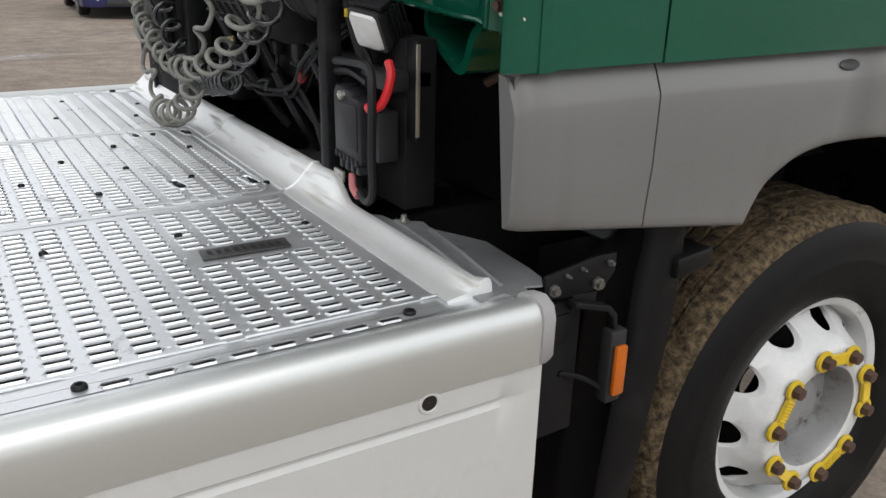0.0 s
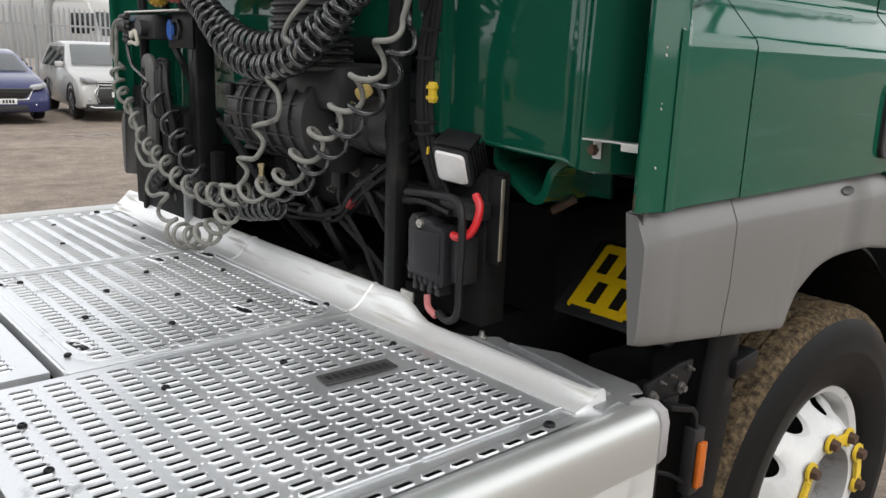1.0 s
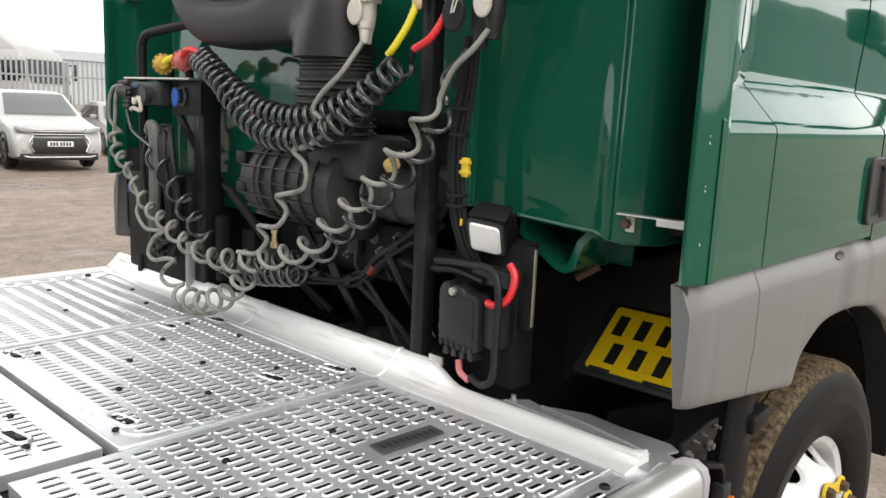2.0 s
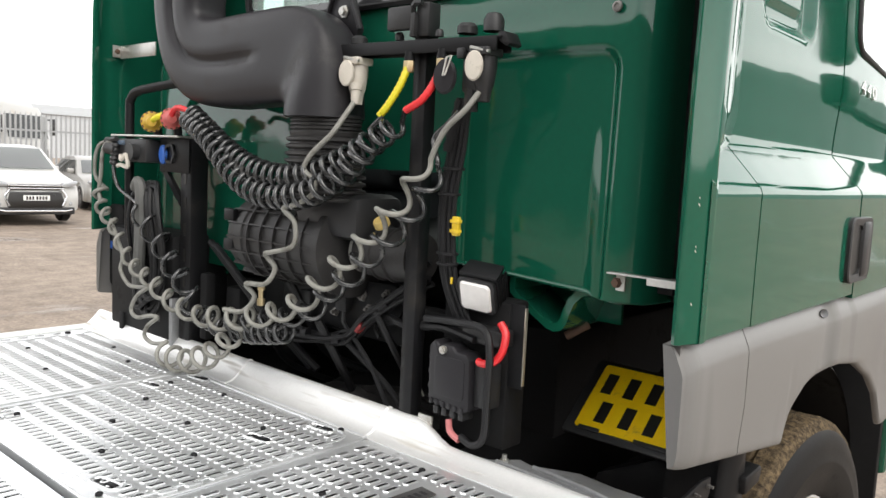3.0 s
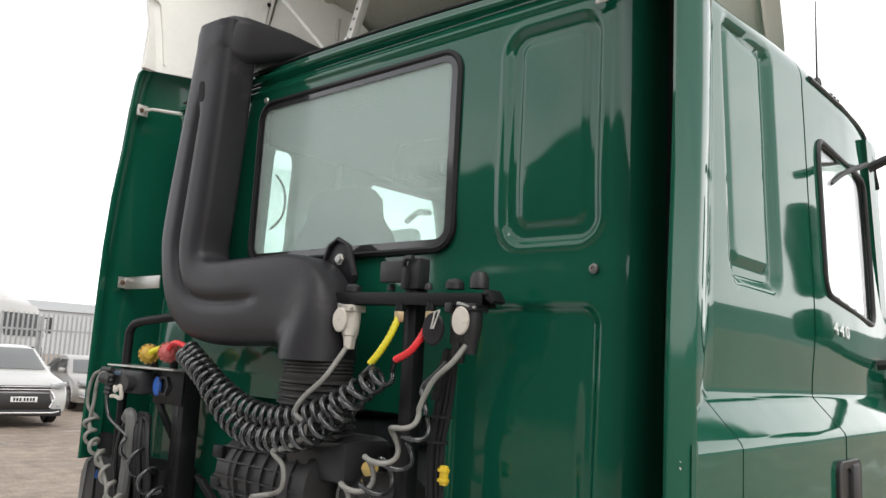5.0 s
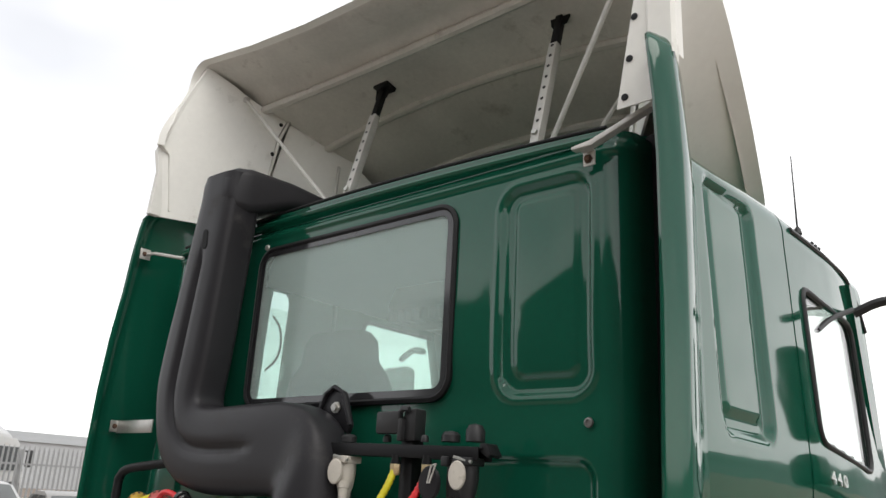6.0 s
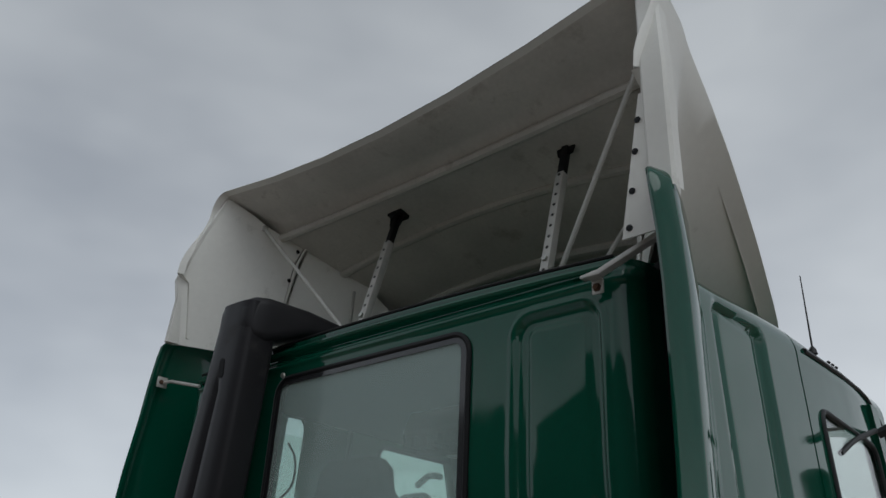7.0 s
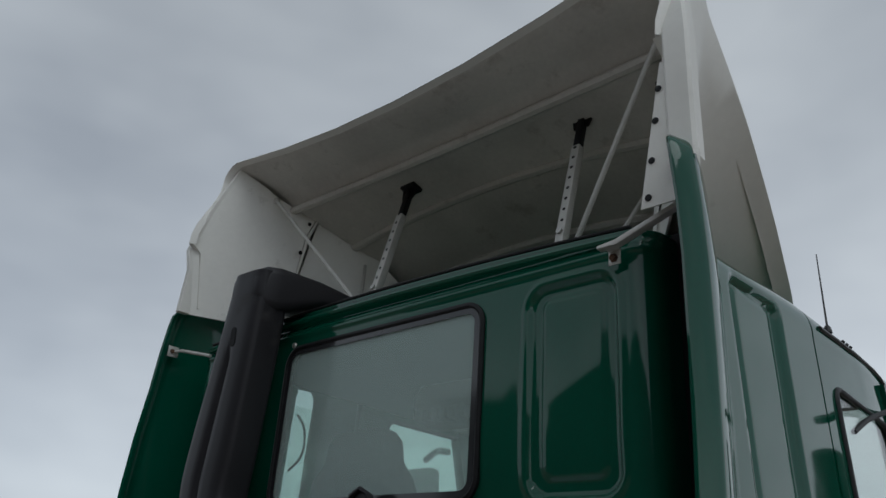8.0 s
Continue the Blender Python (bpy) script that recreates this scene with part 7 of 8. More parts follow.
def build_hoses():
    a = [(-0.425, -0.335, 1.826), (-0.385, -0.34, 1.808), (-0.25, -0.345, 1.732), (-0.16, -0.345, 1.692), (-0.06, -0.35, 1.664), (0.086, -0.35, 1.655), (0.24, -0.345, 1.688), (0.357, -0.335, 1.743), (0.45, -0.33, 1.795)]
    b = [(-0.43, -0.35, 1.805), (-0.37, -0.36, 1.785), (-0.26, -0.37, 1.737), (-0.127, -0.37, 1.644), (0.004, -0.37, 1.603), (0.145, -0.37, 1.610), (0.252, -0.365, 1.644), (0.33, -0.35, 1.70), (0.39, -0.335, 1.765)]
    ra = [0.022, 0.027, 0.030, 0.031, 0.031, 0.031, 0.031, 0.030, 0.026]
    A = coil(a, ra, 29, 18, 0.3, 0.10, 1.12)
    B = coil(b, ra, 27, 18, 1.9, 0.12, 1.08)
    ha = hose("coiled_air_hose", A + [(0.478, -0.33, 1.828)], 0.0070, COILB, "tightly coiled black air hose with red sleeve end", n=7)
    hb = hose("coiled_air_hose", B + [(0.405, -0.33, 1.815)], 0.0070, COILB, "tightly coiled black air hose with yellow sleeve end", n=7)
    for name, pts, m1, lb in (("hose_sleeve", [(0.548, -0.290, 1.935), (0.543, -0.305, 1.895), (0.522, -0.322, 1.853), (0.478, -0.33, 1.828)], RED, "red spiral hose sleeve below the coupling bar"),
                              ("hose_sleeve", [(0.443, -0.290, 1.935), (0.435, -0.310, 1.885), (0.416, -0.326, 1.842), (0.395, -0.333, 1.815)], YELLOW, "yellow spiral hose sleeve below the coupling bar"),
                              ("hose_sleeve", [(-0.556, -0.335, 1.822), (-0.525, -0.338, 1.842), (-0.48, -0.34, 1.842), (-0.43, -0.34, 1.828)], RED, "red hose sleeve at the palm coupling"),
                              ("hose_sleeve", [(-0.672, -0.335, 1.806), (-0.65, -0.335, 1.815), (-0.63, -0.325, 1.824), (-0.61, -0.31, 1.830)], YELLOW, "yellow hose sleeve at the palm coupling")):
        p = smooth_path(pts, 12)
        g = Geo()
        g.tube(p, [0.0094 if i % 3 else 0.0080 for i in range(len(p))], 9)
        part("sleeve", g, m1, ha if m1 is RED else hb, lb, 60)
    # long slack grey coil
    c = [(-1.02, -0.345, 1.56), (-0.99, -0.355, 1.50), (-0.90, -0.36, 1.45), (-0.81, -0.365, 1.375), (-0.73, -0.37, 1.325), (-0.61, -0.375, 1.295), (-0.51, -0.38, 1.258), (-0.40, -0.38, 1.232), (-0.27, -0.38, 1.225), (-0.12, -0.38, 1.243), (0.03, -0.375, 1.28), (0.15, -0.37, 1.325), (0.22, -0.365, 1.385), (0.303, -0.36, 1.447), (0.385, -0.355, 1.52), (0.455, -0.345, 1.588), (0.515, -0.335, 1.665), (0.56, -0.33, 1.715)]
    rc = [0.020, 0.019, 0.019, 0.019, 0.020, 0.022, 0.024, 0.026, 0.027, 0.027, 0.027, 0.027, 0.028, 0.029, 0.030, 0.030, 0.026, 0.014]
    C = coil(c, rc, 22, 18, 0.5, 0.35, 1.22)
    tail = smooth_path([C[-1], (0.575, -0.32, 1.755), (0.60, -0.32, 1.79), (0.645, -0.312, 1.830), (0.664, -0.290, 1.87)], 8)[1:]
    lead = smooth_path([(-1.0, -0.33, 1.735), (-1.055, -0.335, 1.715), (-1.075, -0.34, 1.66), (-1.065, -0.34, 1.60), C[0]], 8)[:-1]
    hose("coiled_power_cable", lead + C + tail, 0.0067, COILG, "slack grey coiled power cable looping between rack and post", "cable", 8)
    g = Geo()
    g.tube(smooth_path([(-0.93, -0.345, 1.733), (-0.965, -0.35, 1.725), (-0.985, -0.355, 1.69), (-0.995, -0.355, 1.62), (-1.01, -0.355, 1.555), (-0.985, -0.36, 1.515)], 8), 0.0067, 8)
    tagged(part("power_cable", g, COILG), "grey cable leaving the rack socket", "cable")
    g = Geo()
    g.tube([(-0.905 - 0.0016 * k, -0.345, 1.728 - 0.0075 * k) for k in range(11)], [0.0155 if k % 2 else 0.0115 for k in range(11)], 9)
    g.tube([(-0.955, -0.345, 1.738), (-0.90, -0.345, 1.742)], 0.010, 8)
    tagged(part("strain_relief", g, BLACKP), "black corrugated strain relief on the rack socket", "plug")
    # its darker twin, wound in the same loop
    d = [(-0.74, -0.335, 1.50), (-0.66, -0.335, 1.45), (-0.58, -0.34, 1.39), (-0.49, -0.345, 1.325), (-0.41, -0.35, 1.275), *[(p[0] + 0.02, p[1] + 0.03, p[2] - 0.012) for p in c[7:]]]
    D = coil(d, [0.036, 0.036, 0.034, 0.030, 0.028, *rc[7:]], 19, 16, 2.4, 0.3)
    lead = smooth_path([(-0.93, -0.33, 1.70), (-0.93, -0.34, 1.64), (-0.90, -0.34, 1.58), (-0.83, -0.34, 1.55), (-0.77, -0.34, 1.53), D[0]], 8)[:-1]
    tail = smooth_path([D[-1], (0.545, -0.30, 1.765), (0.575, -0.29, 1.80), (0.60, -0.28, 1.83)], 8)[1:]
    hose("coiled_power_cable", lead + D + tail, 0.0065, COILB, "slack black coiled cable beside the grey one", "cable", 7)
    # third cable: from the left socket down the middle
    e = smooth_path([(0.262, -0.29, 1.86), (0.265, -0.325, 1.82), (0.255, -0.36, 1.77), (0.20, -0.375, 1.72), (0.17, -0.375, 1.68), (0.21, -0.375, 1.655), (0.215, -0.38, 1.62), (0.16, -0.385, 1.59), (0.11, -0.39, 1.575), (0.145, -0.38, 1.54), (0.14, -0.38, 1.48), (0.06, -0.39, 1.455), (0.03, -0.385, 1.445),
                     (0.06, -0.375, 1.41), (0.03, -0.385, 1.365), (-0.05, -0.39, 1.355), (-0.03, -0.375, 1.32), (-0.07, -0.385, 1.275), (-0.14, -0.40, 1.27)], 7)
    hose("power_cable", e, 0.0070, COILG, "grey stretched coil cable hanging from a socket", "cable", 8)
    g = Geo()
    g.tube([(0.262, -0.288, 1.90), (0.2625, -0.29, 1.885), (0.2625, -0.29, 1.883), (0.263, -0.291, 1.865), (0.263, -0.291, 1.85)], [0.018, 0.016, 0.013, 0.013, 0.011], 10)
    tagged(part("cable_plug", g, BEIGE), "beige cable plug hanging from the socket", "plug")
    # low loops that rest on the kick plate
    f = smooth_path([(-0.93, -0.35, 1.46), (-0.86, -0.36, 1.40), (-0.80, -0.37, 1.345), (-0.795, -0.38, 1.30), (-0.74, -0.38, 1.258), (-0.67, -0.38, 1.258), (-0.61, -0.38, 1.265), (-0.67, -0.385, 1.23), (-0.70, -0.39, 1.18), (-0.66, -0.39, 1.160), (-0.58, -0.39, 1.178), (-0.53, -0.39, 1.180), (-0.58, -0.395, 1.145), (-0.60, -0.395, 1.11), (-0.55, -0.395, 1.095), (-0.47, -0.395, 1.11), (-0.45, -0.40, 1.12)], 7)
    F = coil([(-0.46, -0.40, 1.080), (-0.40, -0.405, 1.076), (-0.34, -0.405, 1.080), (-0.28, -0.40, 1.095), (-0.22, -0.395, 1.120), (-0.15, -0.39, 1.170), (-0.09, -0.385, 1.212)], [0.030, 0.034, 0.034, 0.033, 0.030, 0.028, 0.024], 6, 20, 2.2, 0.2)
    hose("coiled_cable", f + F, 0.0068, COILG, "grey coiled cable with loops resting on the deck", "cable", 8)
    g = coil([(-0.34, -0.35, 1.215), (-0.22, -0.345, 1.195), (-0.08, -0.345, 1.205), (0.08, -0.345, 1.235)], 0.026, 12, 14, 0.4, 0.2)
    hose("coiled_cable", g, 0.0062, COILB, "black coiled cable under the grey loop", "cable", 7)


build_hoses()


# ---- the yard beyond ----
def wheel_geo(r=0.34, w=0.22):
    g = Geo()
    ax = Matrix.Rotation(radians(90), 4, "Y")
    g.lathe([(-w / 2, r * 0.62), (-w / 2, r * 0.9), (-w * 0.35, r), (w * 0.35, r), (w / 2, r * 0.9), (w / 2 + 0.005, r * 0.75), (w / 2, r * 0.64)], ax, 28)
    return g


def build_car(name, place, body_mat, label, kind):
    """A parked car; x across, y towards its nose, origin on the ground at its middle."""
    thing = tagged(new(name), label, "car", "cars parked in the yard")
    thing.matrix_world = place
    if kind == "suv":
        L, W, H = 4.65, 1.80, 1.69
        prof = [(-2.25, 0.50), (-2.30, 0.85), (-2.20, 1.10), (-2.02, 1.55), (-1.75, 1.66), (-0.6, 1.69), (0.15, 1.63), (0.98, 1.12), (1.25, 1.06), (2.0, 0.94), (2.24, 0.80), (2.32, 0.55), (2.28, 0.30), (2.05, 0.24), (-2.05, 0.26)]
        belt = 1.06
    elif kind == "hatch":
        L, W, H = 4.5, 1.84, 1.46
        prof = [(-2.2, 0.45), (-2.28, 0.75), (-2.1, 1.0), (-1.55, 1.36), (-1.0, 1.46), (-0.2, 1.46), (0.35, 1.36), (1.12, 0.98), (1.4, 0.93), (2.05, 0.80), (2.27, 0.62), (2.33, 0.42), (2.28, 0.22), (2.0, 0.18), (-2.0, 0.22)]
        belt = 0.93
    else:
        L, W, H = 4.4, 1.75, 1.45
        prof = [(-2.1, 0.45), (-2.2, 0.75), (-2.1, 0.95), (-1.4, 1.32), (-0.9, 1.44), (-0.1, 1.45), (0.4, 1.34), (1.1, 0.96), (1.4, 0.90), (2.0, 0.78), (2.2, 0.60), (2.24, 0.42), (2.18, 0.22), (1.9, 0.20), (-1.9, 0.22)]
        belt = 0.92
    g = Geo()
    loops = []
    for u, k in ((-1.0, 0.82), (-0.97, 0.94), (-0.90, 0.985), (-0.70, 1.0), (0, 1.0), (0.70, 1.0), (0.90, 0.985), (0.97, 0.94), (1.0, 0.82)):
        row = []
        for y, z in prof:
            up = smoothstep(belt, H, z)
            x = u * W / 2 * (1 - 0.20 * up)
            nose = 0.10 * (abs(u) ** 3) * (1 if y > 1.2 else 0.4)
            zz = 0.70 + (z - 0.70) * (1 - (1 - k) * 0.55)
            row.append((x, y * (1 - (1 - k) * 0.15) - math.copysign(nose, y) * (abs(y) / 2.3), zz))
        loops.append(row)
    g.loft(loops, True, True)
    body = part("body", g, body_mat, thing, "", 40, Matrix.Identity(4))
    body.parent = thing
    body.matrix_parent_inverse = Matrix.Identity(4)

    def sub(n, geo, m, parent=None, lb=""):
        o = part(n, geo, m, None, lb, 40)
        o.parent = parent or thing
        o.matrix_parent_inverse = Matrix.Identity(4)
        return o

    fr = [(0.98, 1.12), (0.15, 1.63)] if kind == "suv" else ([(1.12, 0.98), (0.35, 1.36)] if kind == "hatch" else [(1.1, 0.96), (0.4, 1.34)])
    (ya, za), (yb, zb) = fr
    g = Geo()
    off = Vector((0, abs(zb - za), abs(ya - yb))).normalized() * 0.012
    q = []
    for t, w in ((0.06, 0.84), (0.94, 0.70)):
        y, z = ya + (yb - ya) * t, za + (zb - za) * t
        q.append([(-W / 2 * w, y + off.y, z + off.z), (-W / 4 * w, y + off.y + 0.02, z + off.z + 0.012), (W / 4 * w, y + off.y + 0.02, z + off.z + 0.012), (W / 2 * w, y + off.y, z + off.z)])
    g.loft(q, False)
    sub("windscreen", g, CARSCREEN, None, "grey reflecting windscreen")
    for s in (1, -1):
        y0, y1, y2, y3 = (0.75, 0.10, -1.55, -1.85) if kind == "suv" else (0.85, 0.25, -1.3, -1.75)
        zt = H - 0.13
        for a, b, c, d in ((y0, -0.42, y1, -0.42), (-0.50, y3, -0.50, y2)):
            g = Geo()
            xb, xt = s * (W / 2 * 0.995 + 0.004), s * (W / 2 * (1 - 0.20 * smoothstep(belt, H, zt)) * 0.985 + 0.006)
            g.add([(xb, a, belt + 0.04), (xb, b, belt + 0.04), (xt, d, zt), (xt, c, zt)], [(0, 1, 2, 3)])
            sub("side_window", g, CARGLASS)
        g = Geo()
        g.box(s * W / 2 - 0.02, s * W / 2 + 0.16, 0.62, 0.75, belt + 0.03, belt + 0.17, 0.03)
        sub("door_mirror", g, body_mat)
        wy = 1.38
        for y in (wy, -wy + 0.03):
            r = 0.35 if kind == "suv" else 0.33
            g = wheel_geo(r)
            o = part("wheel", g, RUBBER, None, "", 30)
            o.parent, o.matrix_parent_inverse = thing, Matrix.Identity(4)
            o.matrix_local = Matrix.Translation((s * (W / 2 - 0.10), y, r))
            g = Geo()
            ax = Matrix.Rotation(radians(90 * s), 4, "Y")
            for k in range(7):
                a = 2 * math.pi * k / 7
                g.box(-0.022, 0.022, 0.03, r * 0.62, -0.01, 0.012, 0.004, Matrix.Translation((s * 0.10, 0, 0)) @ ax @ Matrix.Rotation(a, 4, "Z"))
            g.lathe([(0.0, r * 0.60), (0.012, r * 0.64), (0.016, r * 0.66)], Matrix.Translation((s * 0.10, 0, 0)) @ ax, 24)
            g.lathe([(-0.03, r * 0.6), (-0.03, 0.001)], Matrix.Translation((s * 0.10, 0, 0)) @ ax, 24)
            rim = part("rim", g, ALLOY, None, "", 30)
            rim.parent, rim.matrix_parent_inverse = o, Matrix.Identity(4)
            g = Geo()
            g.tube([(s * (W / 2 - 0.01), y + (r + 0.07) * math.cos(t), r + (r + 0.07) * math.sin(t)) for t in [math.pi * k / 14 for k in range(15)]], 0.035, 7)
            sub("arch_trim", g, INK if kind == "suv" else body_mat)
    # nose: grille, lamps, bumper, plate
    fy = 2.30
    g = Geo()
    if kind == "suv":
        g.prism([(-0.54, 0.36), (-0.57, 0.50), (-0.50, 0.70), (0.50, 0.70), (0.57, 0.50), (0.54, 0.36)], "y", fy - 0.06, fy + 0.015, 0.02)
        g.prism([(-0.50, 0.745), (-0.56, 0.86), (0.56, 0.86), (0.50, 0.745)], "y", fy - 0.14, fy - 0.01, 0.01)
    else:
        g.prism([(-0.46, 0.54), (-0.58, 0.70), (0.58, 0.70), (0.46, 0.54), (0.36, 0.48), (-0.36, 0.48)], "y", fy - 0.08, fy + 0.012, 0.02)
    gr = sub("grille", g, INK, None, "black grille")
    for k in range(3):
        g = Geo()
        z = ((0.825, 0.765, 0.64)[k]) if kind == "suv" else (0.66 - k * 0.05)
        w = (0.55 if k < 2 else 0.38) if kind == "suv" else 0.46
        o = -0.03 if kind == "suv" and k < 2 else 0.0
        g.box(-w, w, fy + 0.012 + o, fy + 0.024 + o, z, z + (0.022 if k < 2 else 0.014), 0.003)
        sub("grille_bar", g, CHROME if kind == "suv" and k < 2 else BLACKP, gr)
    for s in (1, -1):
        g = Geo()
        zc = 0.86 if kind == "suv" else 0.72
        g.prism([(s * 0.52, zc - 0.05), (s * 0.56, zc + 0.04), (s * 0.84, zc + 0.09), (s * 0.86, zc + 0.02), (s * 0.70, zc - 0.05)], "y", fy - 0.22, fy - 0.035, 0.015)
        sub("headlight", g, HEADLAMP, None, "clear headlight")
        g = Geo()
        if kind == "suv":
            g.tube(smooth_path([(s * 0.52, fy - 0.01, 0.75), (s * 0.60, fy - 0.01, 0.60), (s * 0.53, fy + 0.012, 0.40)]), 0.024, 7)
        else:
            g.tube([(s * 0.60, fy - 0.02, 0.36), (s * 0.80, fy - 0.12, 0.40)], 0.02, 7)
        sub("bumper_trim", g, CHROME)
        g = Geo()
        g.lathe([(0, 0.042), (0.02, 0.042), (0.025, 0.001)], pose(s * 0.70, fy - 0.06, 0.45, -90, 0, 0), 14)
        sub("fog_lamp", g, HEADLAMP)
    g = Geo()
    if kind == "suv":
        g.box(-0.78, 0.78, fy - 0.12, fy + 0.004, 0.22, 0.37, 0.02)
    else:
        g.prism([(-0.50, 0.24), (-0.44, 0.36), (0.44, 0.36), (0.50, 0.24)], "y", fy - 0.10, fy + 0.012, 0.01)
    low_b = sub("lower_bumper", g, BLACKP, None, "black lower bumper")
    g = Geo()
    if kind == "suv":
        g.prism([(-0.72, 0.305), (-0.60, 0.275), (0.60, 0.275), (0.72, 0.305), (0.72, 0.335), (0.60, 0.31), (-0.60, 0.31), (-0.72, 0.335)], "y", fy - 0.02, fy + 0.022, 0.004)
        sub("skid_bar", g, CHROME, low_b)
    else:
        g.tube(smooth_path([(-0.58, fy - 0.02, 0.69), (-0.50, fy + 0.012, 0.53), (-0.38, fy + 0.018, 0.475), (0.38, fy + 0.018, 0.475), (0.50, fy + 0.012, 0.53), (0.58, fy - 0.02, 0.69)], 4), 0.012, 6)
        sub("grille_surround", g, CHROME, gr)
    g = Geo()
    zp = 0.52 if kind == "suv" else 0.385
    g.box(-0.26, 0.26, fy + 0.012, fy + 0.03, zp, zp + 0.11, 0.003)
    pl = sub("number_plate", g, mat(name + "_plate", (0.72, 0.72, 0.70), 0.4, 0, 0.05, 9, 60), None, "white number plate")
    for k in range(7):
        g = Geo()
        x = -0.21 + k * 0.06 + (0.02 if k > 3 else 0)
        g.box(x, x + 0.04, fy + 0.030, fy + 0.032, zp + 0.02, zp + 0.09)
        sub("plate_bar", g, INK, pl)
    return thing


def towards(x, y, heading):
    """Stands a car at x, y with its nose to the heading, degrees from +y to the left."""
    return Matrix.Translation((x, y, 0)) @ Matrix.Rotation(radians(heading), 4, "Z")


build_car("white_car", towards(-18.2, 5.45, -96), CARWHITE, "white mud-splashed off-road estate car parked in the yard", "suv")
build_car("blue_car", towards(-18.4, 2.95, -93), CARBLUE, "dark blue hatchback parked beside the white car", "hatch")
build_car("silver_car", towards(-21.5, 9.15, -100), CARSILVER, "silver saloon car parked by the fence", "saloon")


def build_fence():
    fence = tagged(new("palisade_fence"), "galvanised steel palisade fence round the yard", "fence")
    X = -25.0
    for z in (0.55, 2.15):
        g = Geo()
        g.box(X - 0.03, X + 0.03, -6, 22, z - 0.03, z + 0.03, 0.004)
        part("rail", g, GALVF, fence)
    g = Geo()
    k = 0.035
    sec = [(-k, 0.004), (-k * 0.4, 0.016), (0, 0.022), (k * 0.4, 0.016), (k, 0.004), (0, 0.016)]
    g.loft([[(x * s, y, z) for x, y in [(p[0], p[1]) for p in sec]] for z, s in ((0.05, 1), (2.58, 1), (2.72, 0.12))], True, True)
    g.v = [(p[1], p[0], p[2]) for p in g.v]
    first = None
    y = -6.0
    while y < 22:
        m = Matrix.Translation((X + 0.032, y, 0))
        if first is None:
            first = part("pale", g, GALVF, fence, "", 30, m)
        else:
            again(first, m, fence)
        y += 0.155
    for y in range(-6, 23, 3):
        g = Geo()
        g.box(X - 0.12, X - 0.04, y - 0.05, y + 0.05, -0.05, 2.6, 0.006)
        part("post", g, GALVF, fence)


build_fence()


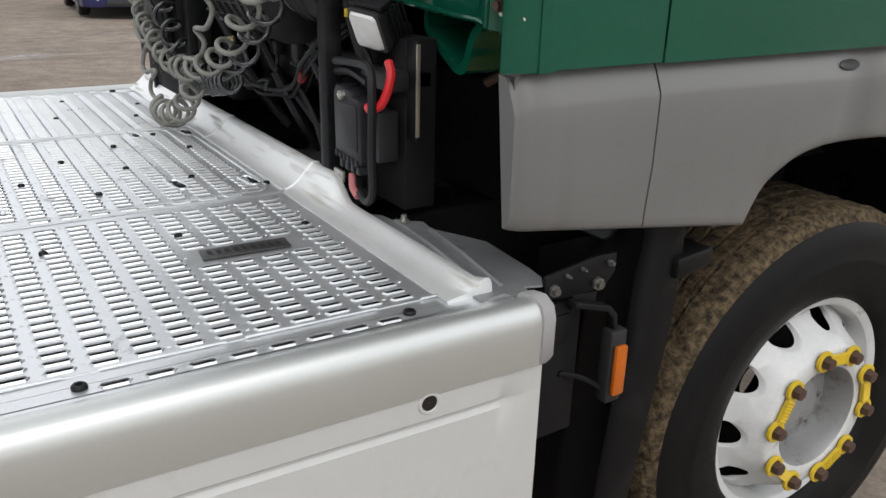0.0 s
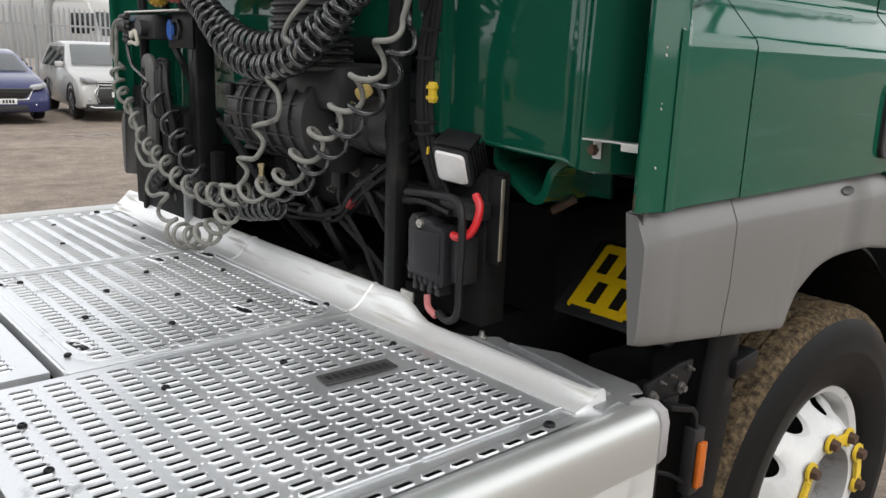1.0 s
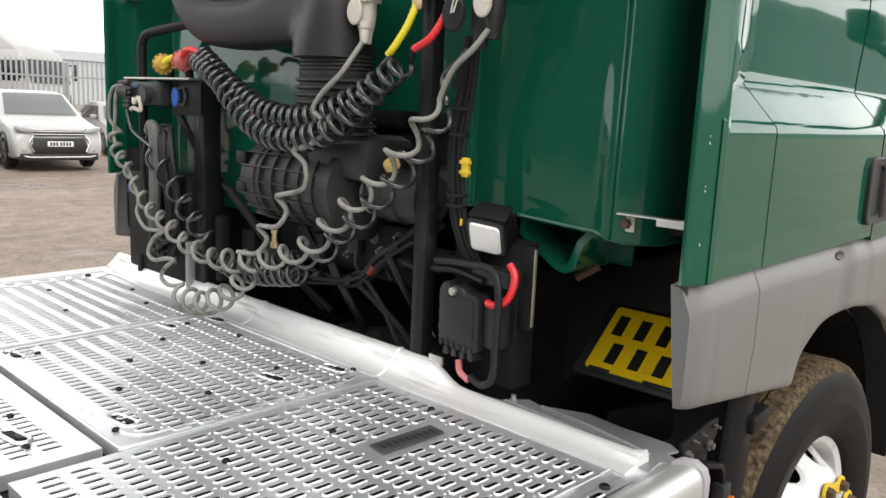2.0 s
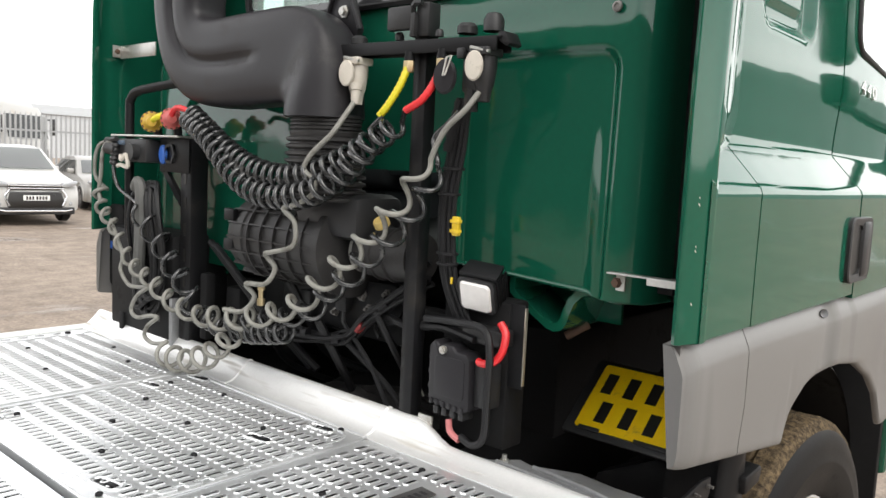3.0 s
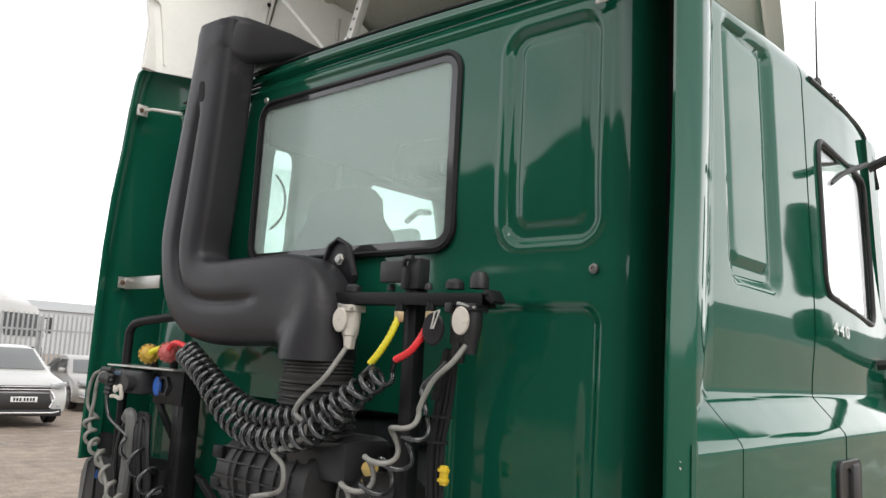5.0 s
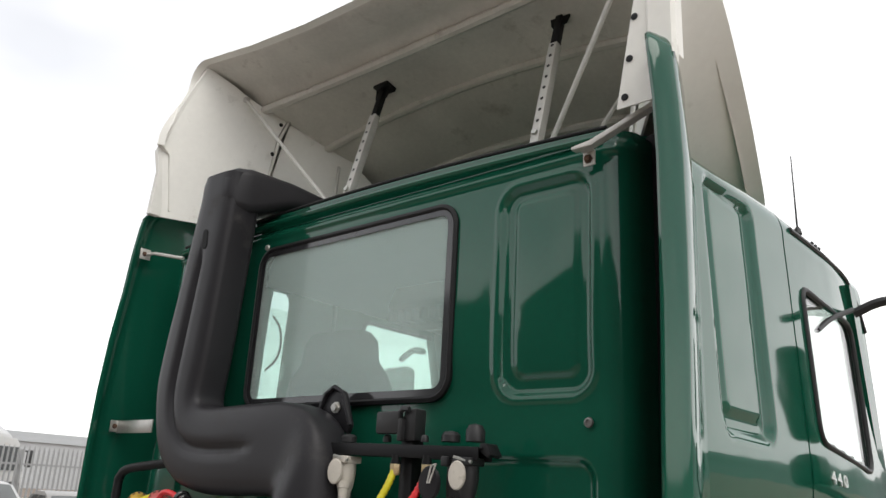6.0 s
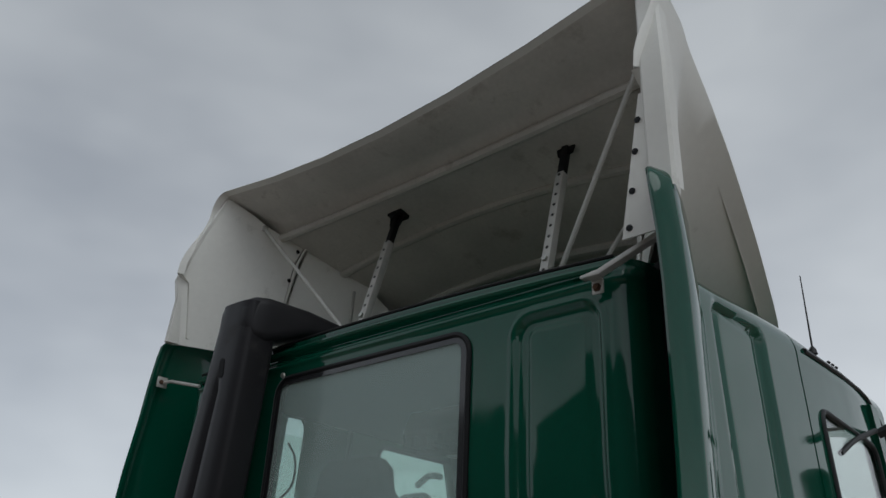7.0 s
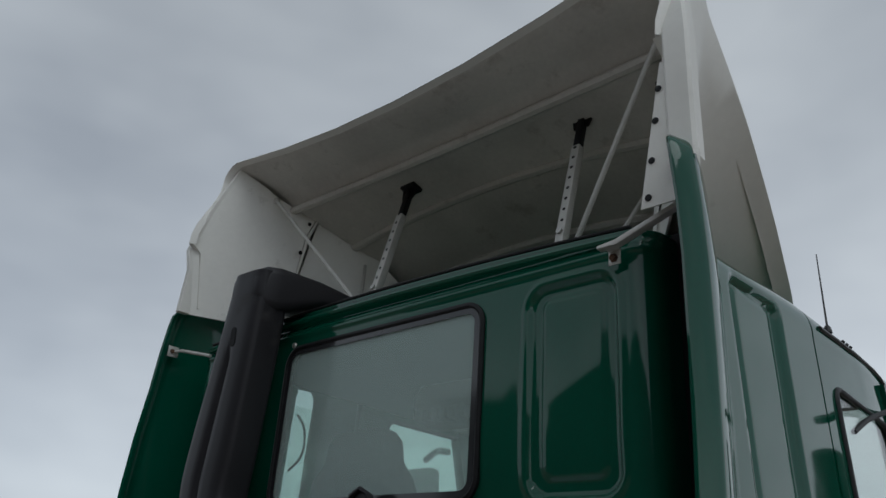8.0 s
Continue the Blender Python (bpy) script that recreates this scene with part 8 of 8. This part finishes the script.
def build_far_lorry(place, label, mat_cab, mat_top, box):
    thing = tagged(new("parked_lorry"), label, "lorry", "lorries parked behind the fence")
    thing.matrix_world = place

    def sub(n, geo, m, parent=None, lb=""):
        o = part(n, geo, m, None, lb, 40)
        o.parent = parent or thing
        o.matrix_parent_inverse = Matrix.Identity(4)
        return o

    g = Geo()
    loops = []
    for z, w, y0, y1 in ((0.45, 1.20, -2.2, 0.0), (1.1, 1.24, -2.2, 0.05), (1.9, 1.24, -2.2, 0.0), (2.9, 1.18, -2.2, -0.28), (3.15, 1.10, -2.15, -0.42)):
        loops.append([(x, y, z) for x, y in rbox2(-w, w, y0, y1, 0.15, 4)])
    g.loft(loops, True, True)
    cab = sub("cab", g, mat_cab)
    g = Geo()
    g.loft([[(-1.08, 0.015, 1.95), (0, 0.06, 1.95), (1.08, 0.015, 1.95)], [(-1.02, -0.25, 2.82), (0, -0.20, 2.82), (1.02, -0.25, 2.82)]], False)
    sub("windscreen", g, CARGLASS)
    for s in (1, -1):
        g = Geo()
        g.add([(s * 1.246, -0.35, 2.0), (s * 1.246, -1.2, 2.0), (s * 1.21, -1.2, 2.75), (s * 1.21, -0.45, 2.75)], [(0, 1, 2, 3)])
        sub("side_window", g, CARGLASS)
        g = Geo()
        g.box(s * 1.45 - 0.12, s * 1.45 + 0.12, -0.15, 0.0, 2.1, 2.75, 0.04)
        g.tube([(s * 1.2, -0.2, 2.7), (s * 1.45, -0.1, 2.7)], 0.03, 6)
        sub("mirror", g, BLACKP)
        for y in (-0.75, -4.2):
            g = wheel_geo(0.5, 0.3)
            g.v = [(p[0] + s * 1.05, p[1] + y, p[2] + 0.5) for p in g.v]
            sub("wheel", g, RUBBER)
    g = Geo()
    g.box(-1.0, 1.0, 0.02, 0.09, 0.95, 1.55, 0.04)
    sub("grille", g, INK)
    g = Geo()
    g.prism([(-2.1, 3.10), (-2.1, 3.92), (-1.85, 3.95), (-0.75, 3.30), (-0.6, 3.12)], "x", -1.05, 1.05, 0.05)
    sub("roof_fairing", g, mat_top)
    g = Geo()
    if box:
        g.box(-1.25, 1.25, -9.0, -2.4, 1.0, 4.0, 0.03)
        sub("body_box", g, CARWHITE)
        for k in range(6):
            g = Geo()
            g.box(1.25, 1.275, -8.5 + k * 1.1, -8.42 + k * 1.1, 1.05, 3.95)
            sub("body_post", g, GALVF)
    else:
        g.box(-1.2, 1.2, -6.5, -2.3, 0.85, 1.05, 0.03)
        sub("chassis", g, CHASSIS)


build_far_lorry(towards(-30.5, 10.6, -60), "white lorry parked behind the fence", CARWHITE, CARWHITE, True)
build_far_lorry(towards(-31.0, 4.6, -80), "white lorry with grey roof fairing behind the fence", CARWHITE, GREYP, False)


def build_far():
    # low sheds and hills at the edge of the yard
    for i, (x, y, w, d, h) in enumerate(((-120, 60, 14, 40, 6.0),)):
        th = tagged(new("shed"), "pale grey clad shed in the distance", "shed")
        g = Geo()
        g.box(x - w / 2, x + w / 2, y - d / 2, y + d / 2, -0.1, h)
        part("wall", g, FARGREY, th)
        g = Geo()
        g.prism([(x - w / 2 - 0.3, h), (x, h + 1.6), (x + w / 2 + 0.3, h)], "y", y - d / 2 - 0.3, y + d / 2 + 0.3)
        part("roof", g, GALVF, th)
    g = Geo()
    ring = []
    for k in range(97):
        a = 2 * math.pi * k / 96
        h = 14 + 22 * max(0, noise.fractal(Vector((math.cos(a) * 2.2, math.sin(a) * 2.2, 5)), 1.0, 2.0, 3) + 0.4)
        # raised ahead right in place of the unseen skyline that the cab mirrors
        h += 95 * math.exp(-((math.degrees(a) - 62) / 26) ** 2)
        ring.append((a, h))
    g.loft([[(math.cos(a) * r, math.sin(a) * r, h * q - 2) for a, h in ring] for r, q in ((850, 0), (1000, 0.7), (1200, 1.0), (1700, 0.6))], False)
    tagged(part("hills", g, HILL), "low hazy hills on the horizon, raised ahead right for reflections", "hill", kind="structure")
    # unseen long dark block, added behind the camera for the paint to mirror
    th = tagged(new("warehouse"), "unseen long dark green block added for the paint to mirror", "warehouse")
    dark = mat("dark_cladding", (0.055, 0.075, 0.068), 0.6, 0, 0.15, 0.5, 8, 0.05)
    g = Geo()
    g.box(-22, 26, -34, -24, -0.1, 10.2)
    part("wall", g, dark, th)
    g = Geo()
    g.prism([(-34.5, 10.19), (-29, 12.0), (-23.5, 10.19)], "x", -22.5, 26.5)
    part("roof", g, dark, th)


build_far()
